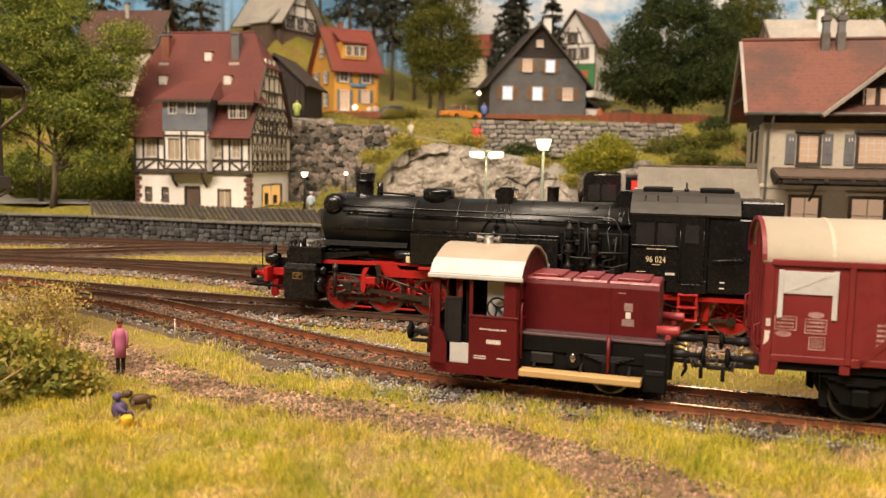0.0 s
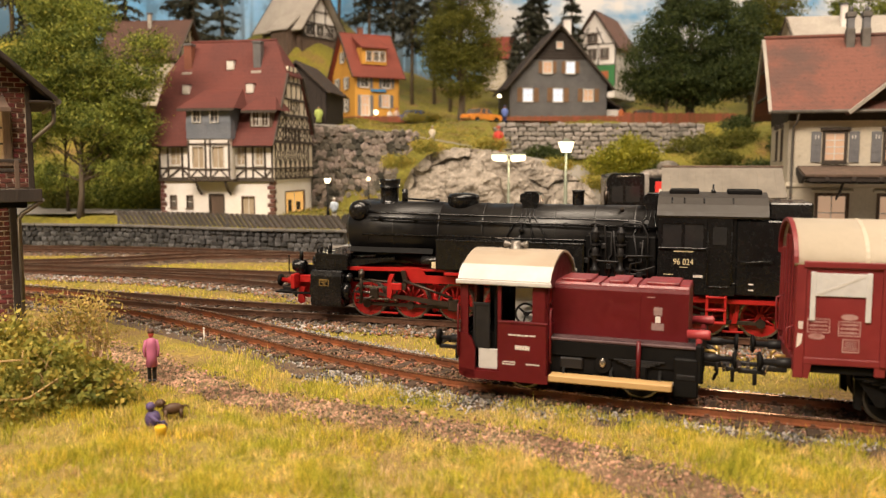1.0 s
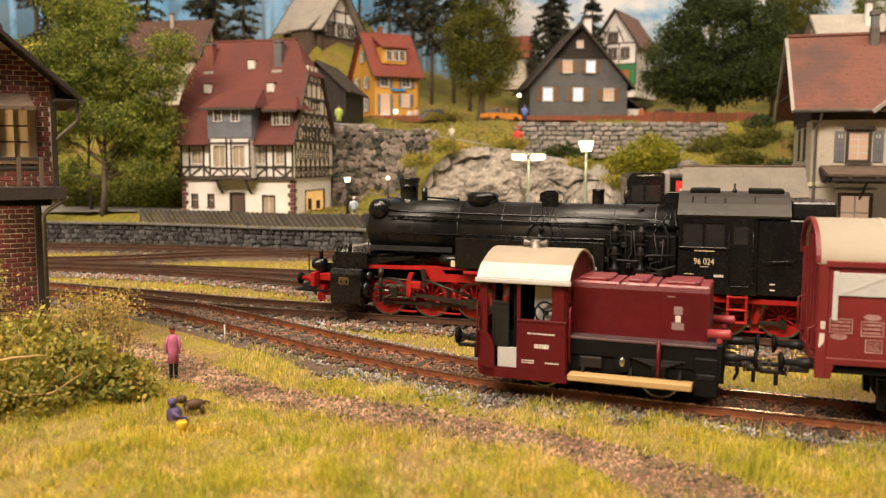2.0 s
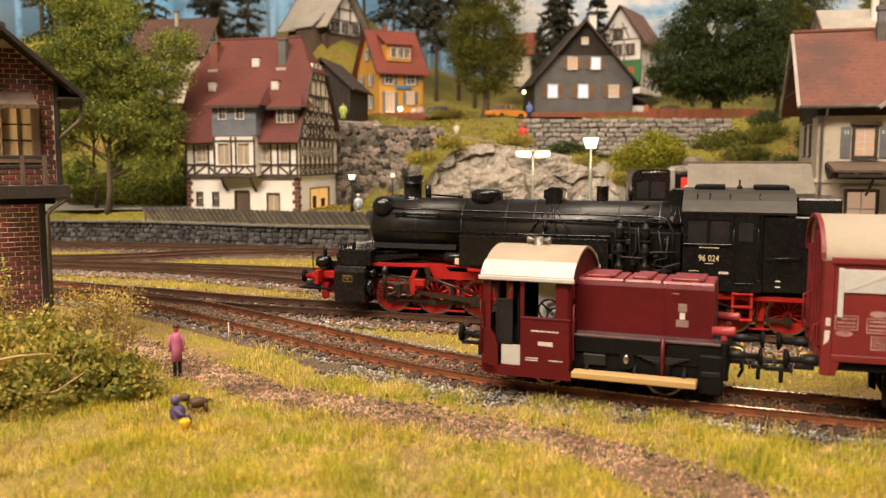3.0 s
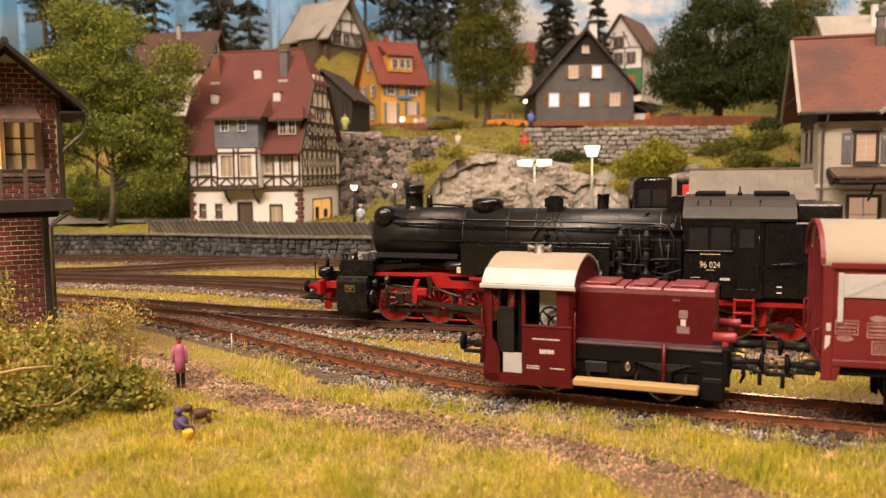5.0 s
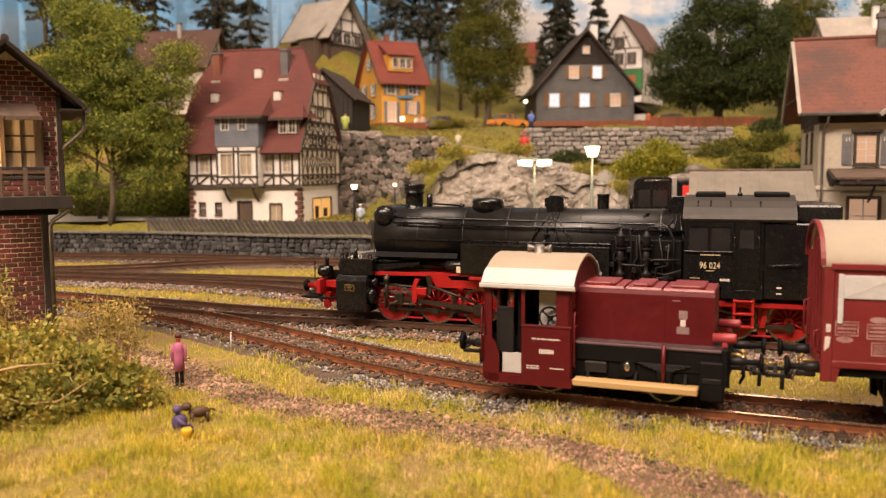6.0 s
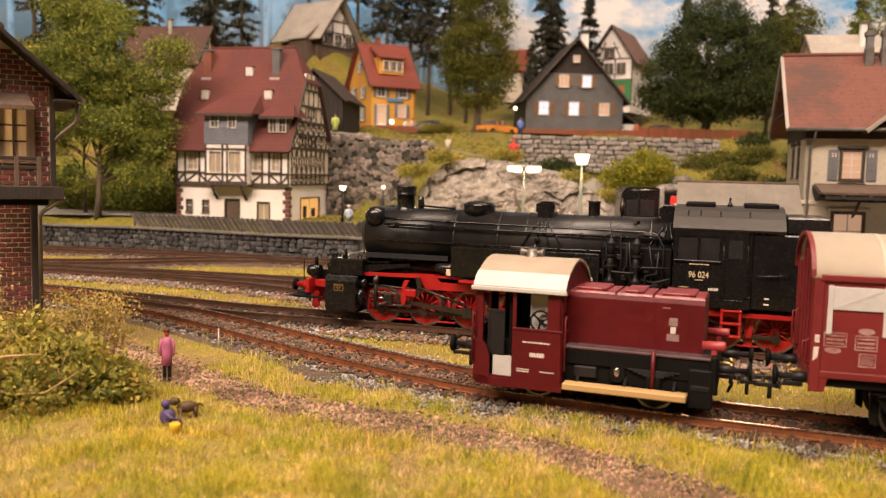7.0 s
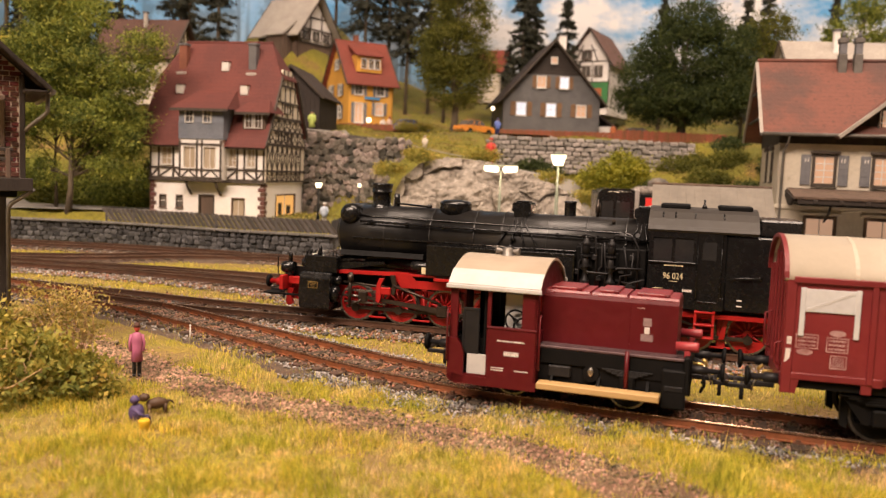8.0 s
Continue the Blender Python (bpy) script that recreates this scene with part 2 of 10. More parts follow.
M_darktop = mat("brown_rail_top", (0.26, 0.17, 0.12), (0.15, 0.09, 0.06), rough=0.36, scale=0.8, fine=7, metal=0.7, dark=0.7)
M_sleeper = mat("dark_sleeper", (0.055, 0.035, 0.022), (0.085, 0.05, 0.03), rough=0.85, scale=2.0, fine=10, bump=0.02, spread=0.4, stretch=(0.3, 2, 2))
M_grass = mat("static_grass", (0.74, 0.63, 0.085), (0.5, 0.5, 0.05), rough=0.75, scale=0.5, fine=2.0, island=0.6, world_space=True, col3=(0.88, 0.7, 0.28), dark=0.72, spec=0.25, thin=0.3)
M_drygrass = mat("dry_static_grass", (0.8, 0.63, 0.32), (0.58, 0.41, 0.17), rough=0.8, scale=0.8, fine=2.0, island=0.5, world_space=True, col3=(0.36, 0.25, 0.09), dark=0.75, spec=0.2, thin=0.3)
M_platform = mat("platform_gravel", (0.33, 0.33, 0.33), (0.26, 0.26, 0.27), rough=0.9, scale=0.4, fine=7, bump=0.02, dark=0.75)
M_kerb = mat("platform_kerb_stone", (0.20, 0.18, 0.16), (0.28, 0.26, 0.23), rough=0.85, scale=0.8, fine=6, bump=0.02, spread=0.15)
M_turf = mat("turf_scatter", (0.33, 0.28, 0.03), (0.19, 0.18, 0.025), rough=0.95, scale=0.16, fine=4, bump=0.12, dark=0.5, col3=(0.32, 0.2, 0.06), world_space=True)
M_field = mat("yellow_field_scatter", (0.78, 0.58, 0.06), (0.66, 0.5, 0.07), rough=0.95, scale=0.5, fine=5, bump=0.1, dark=0.7, world_space=True)


def sm(a, b, x):
    t = np.clip((x - a) / (b - a), 0, 1)
    return t * t * (3 - 2 * t)


WALL_X = [-80, -40, -24.5, -18.5, -13.5, -9.7, -4.2]
WALL_Y = [70, 58.6, 55.2, 54.3, 52.4, 50.8, 49.6]


def wall_y(x):
    return np.interp(x, WALL_X, WALL_Y)


def ground_z(x, y):
    """Height of the land: yard, terrace behind the stone wall, cliff and village hill."""
    x, y = np.asarray(x, float), np.asarray(y, float)
    z = np.full(np.broadcast(x, y).shape, -0.34)
    left = sm(-3.6, -5.0, x)
    z = z + left * sm(0.6, 1.7, y - wall_y(x)) * 1.9
    right = 1 - left
    z = z + right * sm(46.5, 48.5, y + 0.28 * x) * 0.45
    foot = np.interp(x, [-60, -34, -20, -10, -6, -4, 0, 12, 22, 40, 60], [72, 68, 66, 65.0, 61.5, 59.5, 57.6, 57, 60, 58, 58])
    wide = np.interp(x, [-60, -26, -16, -9, 2, 12, 18, 60], [30, 24, 8, 2.5, 3.0, 5, 14, 16])
    rise = np.interp(x, [-60, -26, -12, -6, 0, 8, 14, 30, 60], [8.0, 7.5, 6.0, 5.7, 6.4, 5.0, 4.0, 6.6, 7.4])
    z = z + sm(0, 1, (y - foot) / wide) * rise
    z = z + np.clip(y - 64, 0, 60) * np.interp(x, [-30, -12, 4, 8, 30], [0.06, 0.045, 0.045, 0.025, 0.01])
    # village level: a slope on the left, a terrace behind its wall on the right
    step = sm(6.5, 8.0, x) * sm(31, 27, x)
    up = (step * sm(79.4, 79.9, y) + (1 - step) * sm(64, 80, y)) * sm(-14, -8, x)
    z = z + up * np.maximum(8.6 - z, 0)
    z = z + 9.5 * np.exp(-((x + 15) / 9) ** 2) * sm(95, 107, y) + 5.6 * np.exp(-((x + 42) / 7) ** 2 - ((y - 93) / 8) ** 2)
    z = z + sm(94, 140, y) * 9 * (0.25 + 0.75 * sm(-62, -26, x)) + sm(-26, -60, x) * sm(60, 84, y) * 4
    return z


def rough_z(x, y):
    """Small bumps of the scenery's plaster."""
    return 0.05 * np.sin(1.3 * x + 0.7 * y) * np.sin(0.9 * y - 0.4 * x) + 0.03 * np.sin(3.1 * x) * np.sin(2.7 * y + 1.0)


def ground_sheet():
    xs = np.concatenate([np.arange(-90, -14, 1.5), np.arange(-14, 14, 0.45), np.arange(14, 96, 1.5)])
    ys = np.concatenate([np.arange(4.5, 30, 0.45), np.arange(30, 60, 0.8), np.arange(60, 84, 0.5), np.arange(84, 160, 2.0)])
    gx, gy = np.meshgrid(xs, ys)
    gz = ground_z(gx, gy) + rough_z(gx, gy) * sm(9, 6, np.abs(gy - 200))
    gz = gz + rough_z(gx, gy) * (gy < 24) + 0.25 * sm(70, 74, gy) * np.sin(0.5 * gx + 0.3 * gy)
    v = np.stack([gx, gy, gz], -1).reshape(-1, 3)
    n, m = len(xs), len(ys)
    i = (np.arange(m - 1)[:, None] * n + np.arange(n - 1)[None]).ravel()
    f = np.stack([i, i + 1, i + n + 1, i + n], -1)
    ob = cloud("ground", v, f, M_ground)
    ob.data.materials.append(M_turf)
    far = v[f[:, 0], 1] > 50
    ob.data.materials.append(M_field)
    field = np.hypot((v[f[:, 0], 0] + 43) / 9.5, (v[f[:, 0], 1] - 91) / 8) < 1
    ob.data.polygons.foreach_set("material_index", far.astype(np.int32) + field)
    ob.data.polygons.foreach_set("use_smooth", np.ones(len(f), dtype=bool))
    tagged(ob, "landscaped model ground of earth, turf and gravel", "ground", kind="structure")


ground_sheet()


# ---- tracks ----
def smooth_line(pts, step=0.4):
    """A curve through points (Catmull-Rom), in even steps."""
    p = np.array(pts, float)
    p = np.vstack([2 * p[0] - p[1], p, 2 * p[-1] - p[-2]])
    out = []
    for a, b, c, d in zip(p[:-3], p[1:-2], p[2:-1], p[3:]):
        for t in np.linspace(0, 1, 24, endpoint=False):
            out.append(0.5 * (2 * b + (c - a) * t + (2 * a - 5 * b + 4 * c - d) * t**2 + (3 * b - a - 3 * c + d) * t**3))
    out.append(p[-2])
    q = np.array(out)
    s = np.concatenate([[0], np.cumsum(np.linalg.norm(np.diff(q, axis=0), axis=1))])
    at_s = np.arange(0, s[-1], step)
    return np.stack([np.interp(at_s, s, q[:, k]) for k in range(2)], -1)


def normals(line):
    d = np.gradient(line, axis=0)
    d /= np.linalg.norm(d, axis=1)[:, None]
    return np.stack([-d[:, 1], d[:, 0]], -1)


def rail_mesh(line, head):
    """The rail's foot and web, or its running head, drawn along a line."""
    if head:
        prof = [(-0.036, -0.045), (0.036, -0.045), (0.04, -0.012), (0.026, 0.0), (-0.026, 0.0), (-0.04, -0.012)]
    else:
        prof = [(-0.075, -0.2), (0.075, -0.2), (0.075, -0.185), (0.018, -0.165), (0.015, -0.045), (-0.015, -0.045), (-0.018, -0.165), (-0.075, -0.185)]
    n, k = normals(line), len(prof)
    g = G()
    vs = [(p[0] + q[0] * o, p[1] + q[1] * o, z) for p, q in zip(line, n) for o, z in prof]
    fs = [(i * k + j, i * k + (j + 1) % k, (i + 1) * k + (j + 1) % k, (i + 1) * k + j) for i in range(len(line) - 1) for j in range(k)]
    fs += [tuple(range(k))[::-1], tuple((len(line) - 1) * k + j for j in range(k))]
    return g.add(vs, [f[::-1] for f in fs])


SLEEPER = G().box(-0.13, 0.13, -1.25, 1.25, -0.33, -0.195, 0.02).mesh("sleeper")
SLEEPER.materials.append(M_sleeper)
CHAIR = G()
for yy in (-0.7535, 0.7535):
    CHAIR.box(-0.1, 0.1, yy - 0.16, yy + 0.16, -0.195, -0.175, 0.005)
    for e in (-0.1, 0.1):
        CHAIR.box(-0.05, 0.05, yy + e - 0.025, yy + e + 0.025, -0.175, -0.12, 0.008)
CHAIR = CHAIR.mesh("rail_chair")
CHAIR.materials.append(M_raildark)

LINES = {}


def track(key, near_rail, label, stones=True, skip=None):
    near = smooth_line(near_rail)
    mid = near + normals(near) * 0.7535
    LINES[key] = mid
    ob = thing("railway_track", at(0, 0), label, "railway track", kind="structure")
    for off in (-0.7535, 0.7535):
        line = mid + normals(mid) * off
        rail = part("rail", rail_mesh(line, False), M_rail if key == "A" else M_raildark, ob)
        part("rail_head", rail_mesh(line, True), M_railtop if key == "A" else M_darktop, rail, "worn bright rail top" if key == "A" else "brown worn rail top")
    ties = smooth_line(near_rail, 0.68)
    ties = ties + normals(ties) * 0.7535
    for p, q in zip(ties, normals(ties)):
        if skip and skip(p):
            continue
        a = math.degrees(math.atan2(-q[0], q[1])) + rng.normal(0, 1.2)
        s = part("sleeper", None, None, ob, m=at(p[0], p[1], rng.normal(0, 0.004), a), mesh=SLEEPER)
        if p[1] < 34:
            part("rail_chair", None, None, s, mesh=CHAIR)
    return mid


track("A", [(-26, 38.5), (-20, 35.5), (-17.4, 34.2), (-14.6, 32.6), (-12.2, 31.0), (-9.6, 29.2), (-7.0, 26.8), (-5.2, 25.0), (-3.0, 22.9), (-1.3, 21.4), (0.1, 20.3), (0.96, 19.72),
            (2.51, 18.9), (4.76, 17.8), (6.04, 17.24), (7.65, 16.58), (9.33, 15.9), (15, 13.6), (24, 10.1)], "rusty model track curving off the turnout, on grey ballast")
track("B", [(-26, 38.6), (-20, 35.55), (-14.4, 32.95), (-11.2, 31.6), (-8.8, 30.45), (-6.7, 29.55), (-4.7, 28.9), (-1.62, 27.95), (9.93, 24.02), (20, 20.6), (32, 16.5)],
      "rusty model track under the steam engine", skip=lambda p: p[0] < -9)
track("C", [(-44, 47.5), (-30, 44.1), (-17.8, 40.9), (-12.4, 39.65), (-6.8, 38.2), (-2.3, 36.95), (1.7, 35.9), (12, 33), (32, 27.4)], "rusty straight model track through the yard")
track("D", [(-28, 43.5), (-17.8, 40.6), (-12.8, 39.2), (-9.9, 38.0), (-7.2, 36.6), (-5.8, 35.6), (-4.5, 34.4), (-3.2, 32.95), (-2, 31.6), (-0.9, 30.4), (1, 28.7),
            (3.5, 26.9), (6.5, 25.3), (12, 23.3)], "rusty model track crossing over between yard lines", skip=lambda p: p[0] < -11 or p[0] > 3)
track("E", [(-60, 57), (-40, 53.3), (-22.9, 50.7), (-16.2, 49.7), (-11, 48.2), (-4.4, 45.8), (0.1, 44.5), (2, 44.0), (12, 41.2), (32, 35.6)], "rusty model track along the platform")
track("F", [(-36, 45.2), (-26, 43.5), (-19.7, 43.5), (-15.9, 44.5), (-12.1, 46.3), (-7.5, 46.9)], "rusty model crossover track beside the stone wall", skip=lambda p: p[0] < -24 or p[0] > -12)


def ballast_bed(key, width, top=-0.27):
    """A low bank of ballast under one track."""
    mid = LINES[key]
    n = normals(mid)
    prof = [(-width - 0.5, -0.42), (-width, top), (width, top), (width + 0.5, -0.42)]
    vs = [(p[0] + q[0] * o, p[1] + q[1] * o, z + 0.02 * math.sin(3 * i + o)) for i, (p, q) in enumerate(zip(mid, n)) for o, z in prof]
    fs = [(i * 4 + j, (i + 1) * 4 + j, (i + 1) * 4 + j + 1, i * 4 + j + 1) for i in range(len(mid) - 1) for j in range(3)]
    ob = part("ballast_bed", G().add(vs, [f[::-1] for f in fs], True), M_bed)
    tagged(ob, "bank of grey and rusty ballast under a track", "ballast", kind="structure")


for n_bed, key in enumerate("ABCDEF"):
    ballast_bed(key, 1.45, -0.285 + 0.006 * n_bed)


def near_track(x, y, keys="ABCDEF"):
    """Distance of points from the nearest track's middle."""
    best = np.full(len(x), 99.0)
    for k in keys:
        mid = LINES[k][::2]
        for c in np.array_split(np.arange(len(x)), max(1, len(x) // 4000)):
            d = np.hypot(x[c, None] - mid[None, :, 0], y[c, None] - mid[None, :, 1]).min(1)
            best[c] = np.minimum(best[c], d)
    return best


OCTA_V = np.array([(1, 0, 0), (-1, 0, 0), (0, 1, 0), (0, -1, 0), (0, 0, 1), (0, 0, -1)], float)
OCTA_F = np.array([(0, 2, 4), (2, 1, 4), (1, 3, 4), (3, 0, 4), (2, 0, 5), (1, 2, 5), (3, 1, 5), (0, 3, 5)])


def stones(name, x, y, z, size, material, label, category):
    """Loose chips of stone, each an uneven eight-sided lump."""
    n = len(x)
    v = OCTA_V[None] * (size[:, None, None] * rng.uniform(0.6, 1.3, (n, 6, 1)))
    v = v + rng.normal(0, 0.25, (n, 6, 3)) * size[:, None, None]
    a = rng.uniform(0, 6.28, n)
    c, s = np.cos(a)[:, None], np.sin(a)[:, None]
    v = np.stack([v[..., 0] * c - v[..., 1] * s, v[..., 0] * s + v[..., 1] * c, v[..., 2] * 0.75], -1)
    v += np.stack([x, y, z], -1)[:, None]
    f = (OCTA_F[None] + 6 * np.arange(n)[:, None, None]).reshape(-1, 3)
    return tagged(cloud(name, v.reshape(-1, 3), f, material), label, category, kind="stuff")


def along(key, n, lo, hi, keep=None):
    """Random points beside one track, between two distances from its middle."""
    mid = LINES[key]
    nn = normals(mid)
    i = rng.integers(0, len(mid), n)
    o = rng.uniform(lo, hi, n)
    p = mid[i] + nn[i] * o[:, None] + rng.normal(0, 0.15, (n, 2))
    if keep is not None:
        m = keep(p)
        return p[m], o[m]
    return p, o


def lay_ballast():
    def close(p):
        return (p[:, 1] < 36) & (p[:, 1] > 11) & (p[:, 0] < 11)
    p, o = along("A", 46000, -1.95, 2.05, close)
    bare = ~((p[:, 1] > 21.5) & (o < -1.25)) & ~((p[:, 1] < 17.5) & (o < -1.5))
    p, o = p[bare], o[bare]
    z = np.where(np.abs(o) < 1.5, -0.27, -0.27 - (np.abs(o) - 1.5) * 0.2) + rng.uniform(-0.02, 0.02, len(p))
    mid = np.abs(o) < 1.05
    z = z + mid * rng.uniform(0.02, 0.065, len(p))
    s = rng.uniform(0.028, 0.062, len(p))
    stones("ballast", p[~mid, 0], p[~mid, 1], z[~mid], s[~mid], M_stone, "loose grey ballast stones beside the tracks", "ballast")
    stones("ballast", p[mid, 0], p[mid, 1], z[mid], s[mid], M_rusty_stone, "rust-stained ballast stones between the rails", "ballast")
    q = [along(k, n, -2.2, 2.2, lambda p: (p[:, 1] < 60) & (p[:, 0] < 14))[0] for k, n in (("B", 24000), ("C", 12000), ("D", 12000), ("E", 5000))]
    q = np.vstack(q)
    grey = rng.uniform(0, 1, len(q)) < 0.45
    zq, sq = -0.29 + rng.uniform(0.0, 0.03, len(q)), rng.uniform(0.03, 0.085, len(q))
    stones("ballast", q[~grey, 0], q[~grey, 1], zq[~grey], sq[~grey], M_rusty_stone, "rusty brown ballast stones of the yard", "ballast")
    stones("ballast", q[grey, 0], q[grey, 1], zq[grey], sq[grey], M_stone, "pale and grey ballast stones of the yard", "ballast")


lay_ballast()

# ---- footpath through the grass ----
PATH_MID = smooth_line([(-12.2, 28.4), (-10.2, 25.2), (-7.45, 22.75), (-5.65, 20.75), (-4.0, 19.3), (-2.45, 18.4), (-1.0, 17.7), (0.1, 17.1), (1.05, 16.5), (2.2, 15.7), (3.4, 14.8), (3.95, 13.9), (4.5, 12.7), (5.3, 11.0), (6.6, 8.0)])


def path_half(y):
    return np.interp(y, [8, 11, 13, 14, 14.8, 15.7, 16.5, 17.1, 18.5, 19.6, 21.1, 23.2, 25.7, 28], [1.1, 1.25, 1.25, 1.15, 0.9, 0.74, 0.72, 0.72, 0.66, 0.58, 0.66, 0.88, 0.95, 0.9])


def footpath():
    n = normals(PATH_MID)
    vs, fs = [], []
    for i, (p, q) in enumerate(zip(PATH_MID, n)):
        w = path_half(p[1])
        for o in (-1.25, -0.6, 0, 0.6, 1.25):
            e = w * o * (1 + 0.2 * math.sin(1.7 * i * o + o))
            x, y = p[0] + q[0] * e, p[1] + q[1] * e
            vs.append((x, y, ground_z(x, y) + rough_z(x, y) + (0.03 if abs(o) < 1 else -0.05)))
    for i in range(len(PATH_MID) - 1):
        fs += [(i * 5 + j, i * 5 + j + 1, (i + 1) * 5 + j + 1, (i + 1) * 5 + j) for j in range(4)]
    ob = part("footpath", G().add(vs, [f[::-1] for f in fs], True), M_path)
    tagged(ob, "trodden brown earth footpath through the grass", "path", kind="structure")
    k = rng.integers(0, len(PATH_MID), 16000)
    o = rng.normal(0, 0.55, 16000)
    p = PATH_MID[k] + n[k] * (o * path_half(PATH_MID[k][:, 1]))[:, None] + rng.normal(0, 0.15, (16000, 2))
    stones("path_gravel", p[:, 0], p[:, 1], ground_z(p[:, 0], p[:, 1]) + rough_z(p[:, 0], p[:, 1]) + 0.035, np.where(rng.uniform(0, 1, 16000) < 0.12, rng.uniform(0.04, 0.075, 16000), rng.uniform(0.012, 0.04, 16000)), M_chip,
           "fine brown gravel lying on the footpath", "gravel")


footpath()


# ---- grass ----
def blades(name, x, y, length, width, label, lean=0.35, material=None, lift=0.0):
    """Grass fibres: each a bent, tapering blade of three triangles."""
    n = len(x)
    a, b = rng.uniform(0, 6.28, n), rng.uniform(0, 6.28, n)
    tilt = np.abs(rng.normal(0, lean, n))
    z0 = ground_z(x, y) + rough_z(x, y) * (y < 24) - 0.02 + lift
    base = np.stack([x, y, z0], -1)
    side = np.stack([np.cos(a), np.sin(a), np.zeros(n)], -1) * (width / 2)[:, None]
    out = np.stack([np.cos(b) * np.sin(tilt), np.sin(b) * np.sin(tilt), np.cos(tilt)], -1) * length[:, None]
    midp = base + out * 0.55
    tip = base + out * np.array([1.25, 1.25, 0.95])
    v = np.stack([base - side, base + side, midp - side * 0.8, midp + side * 0.8, tip], 1).reshape(-1, 3)
    f = np.array([(0, 1, 3), (0, 3, 2), (2, 3, 4)])
    f = (f[None] + 5 * np.arange(n)[:, None, None]).reshape(-1, 3)
    return tagged(cloud(name, v, f, material or M_grass), label, "grass", kind="stuff")


def tuft_noise(x, y, s):
    return np.array([noise.noise((px * s, py * s, 3.7)) for px, py in zip(x, y)])


def in_path(x, y):
    d = np.full(len(x), 99.0)
    for c in np.array_split(np.arange(len(x)), max(1, len(x) // 4000)):
        e = np.hypot(x[c, None] - PATH_MID[None, :, 0], y[c, None] - PATH_MID[None, :, 1])
        k = e.argmin(1)
        d[c] = e.min(1) / path_half(PATH_MID[k, 1])
    return d


def grow_grass():
    # the meadow in front of the near track, thickest where it is nearest
    n = 430000
    y = 9.5 + 20 * rng.beta(1.1, 2.6, n)
    x = rng.uniform(-0.72, 0.72, n) * y
    d, pth = near_track(x, y, "A"), in_path(x, y)
    amid = np.interp(y, LINES["A"][::-1, 1], LINES["A"][::-1, 0])
    front = x < amid + 0.3
    u = rng.uniform(0, 1, n)
    verge = np.interp(y, [13, 17, 19.5, 22.5, 25, 28], [1.2, 1.25, 1.5, 1.5, 1.15, 1.0])
    keep = front & (d > verge + 0.22 * rng.normal(0, 1, n)) & ((pth > 1.0 + 0.22 * rng.normal(0, 1, n)) | (u < 0.03))
    x, y, d = x[keep], y[keep], d[keep]
    t = tuft_noise(x, y, 0.9) + 0.5 * tuft_noise(x, y, 2.7)
    keep = rng.uniform(0, 1, len(x)) < np.clip(0.74 + 1.2 * t, 0.1, 1)
    x, y, t, d = x[keep], y[keep], t[keep], d[keep]
    blades("meadow_grass", x, y, np.clip(0.165 + 0.16 * t + rng.normal(0, 0.05, len(x)), 0.04, 0.42), rng.uniform(0.008, 0.018, len(x)),
           "yellow-green static grass of the meadow before the track", 0.6, lift=np.interp(d, [1.0, 1.45, 1.75], [0.085, 0.08, 0.0]))
    # dry tan fibres standing in loose patches among the green
    n = 90000
    y = 9.5 + 19 * rng.beta(1.1, 2.4, n)
    x = rng.uniform(-0.72, 0.72, n) * y
    d, pth = near_track(x, y, "A"), in_path(x, y)
    t = tuft_noise(x + 40, y, 0.55) + 0.6 * tuft_noise(x - 15, y, 1.9)
    amid = np.interp(y, LINES["A"][::-1, 1], LINES["A"][::-1, 0])
    keep = (x < amid + 0.3) & (d > 1.5) & (pth > 0.92) & (rng.uniform(0, 1, n) < np.clip(0.15 + 1.6 * t, 0.03, 0.9))
    x, y = x[keep], y[keep]
    blades("dry_grass", x, y, np.clip(rng.normal(0.21, 0.08, len(x)), 0.06, 0.45), rng.uniform(0.009, 0.02, len(x)), "dry tan grass fibres among the meadow", 0.65, M_drygrass)
    # tufts between the tracks
    n = 170000
    x, y = rng.uniform(-26, 14, n), rng.uniform(19, 54, n)
    d = near_track(x, y)
    t = tuft_noise(x, y, 0.22) + 0.6 * tuft_noise(x, y, 0.7)
    keep = (d > 1.0) & (t + 0.25 * (d - 1.8) + rng.normal(0, 0.16, n) > 0.05) & (y < wall_y(x) - 0.3)
    keep &= ~((x > -4.8) & (y > 45.6 - 0.28 * x))
    amid = np.interp(y, LINES["A"][::-1, 1], LINES["A"][::-1, 0])
    keep &= x > amid
    x, y = x[keep], y[keep]
    blades("yard_grass", x, y, rng.uniform(0.06, 0.2, len(x)), rng.uniform(0.014, 0.03, len(x)), "patches of yellow-green grass between the yard tracks", 0.6)


grow_grass()


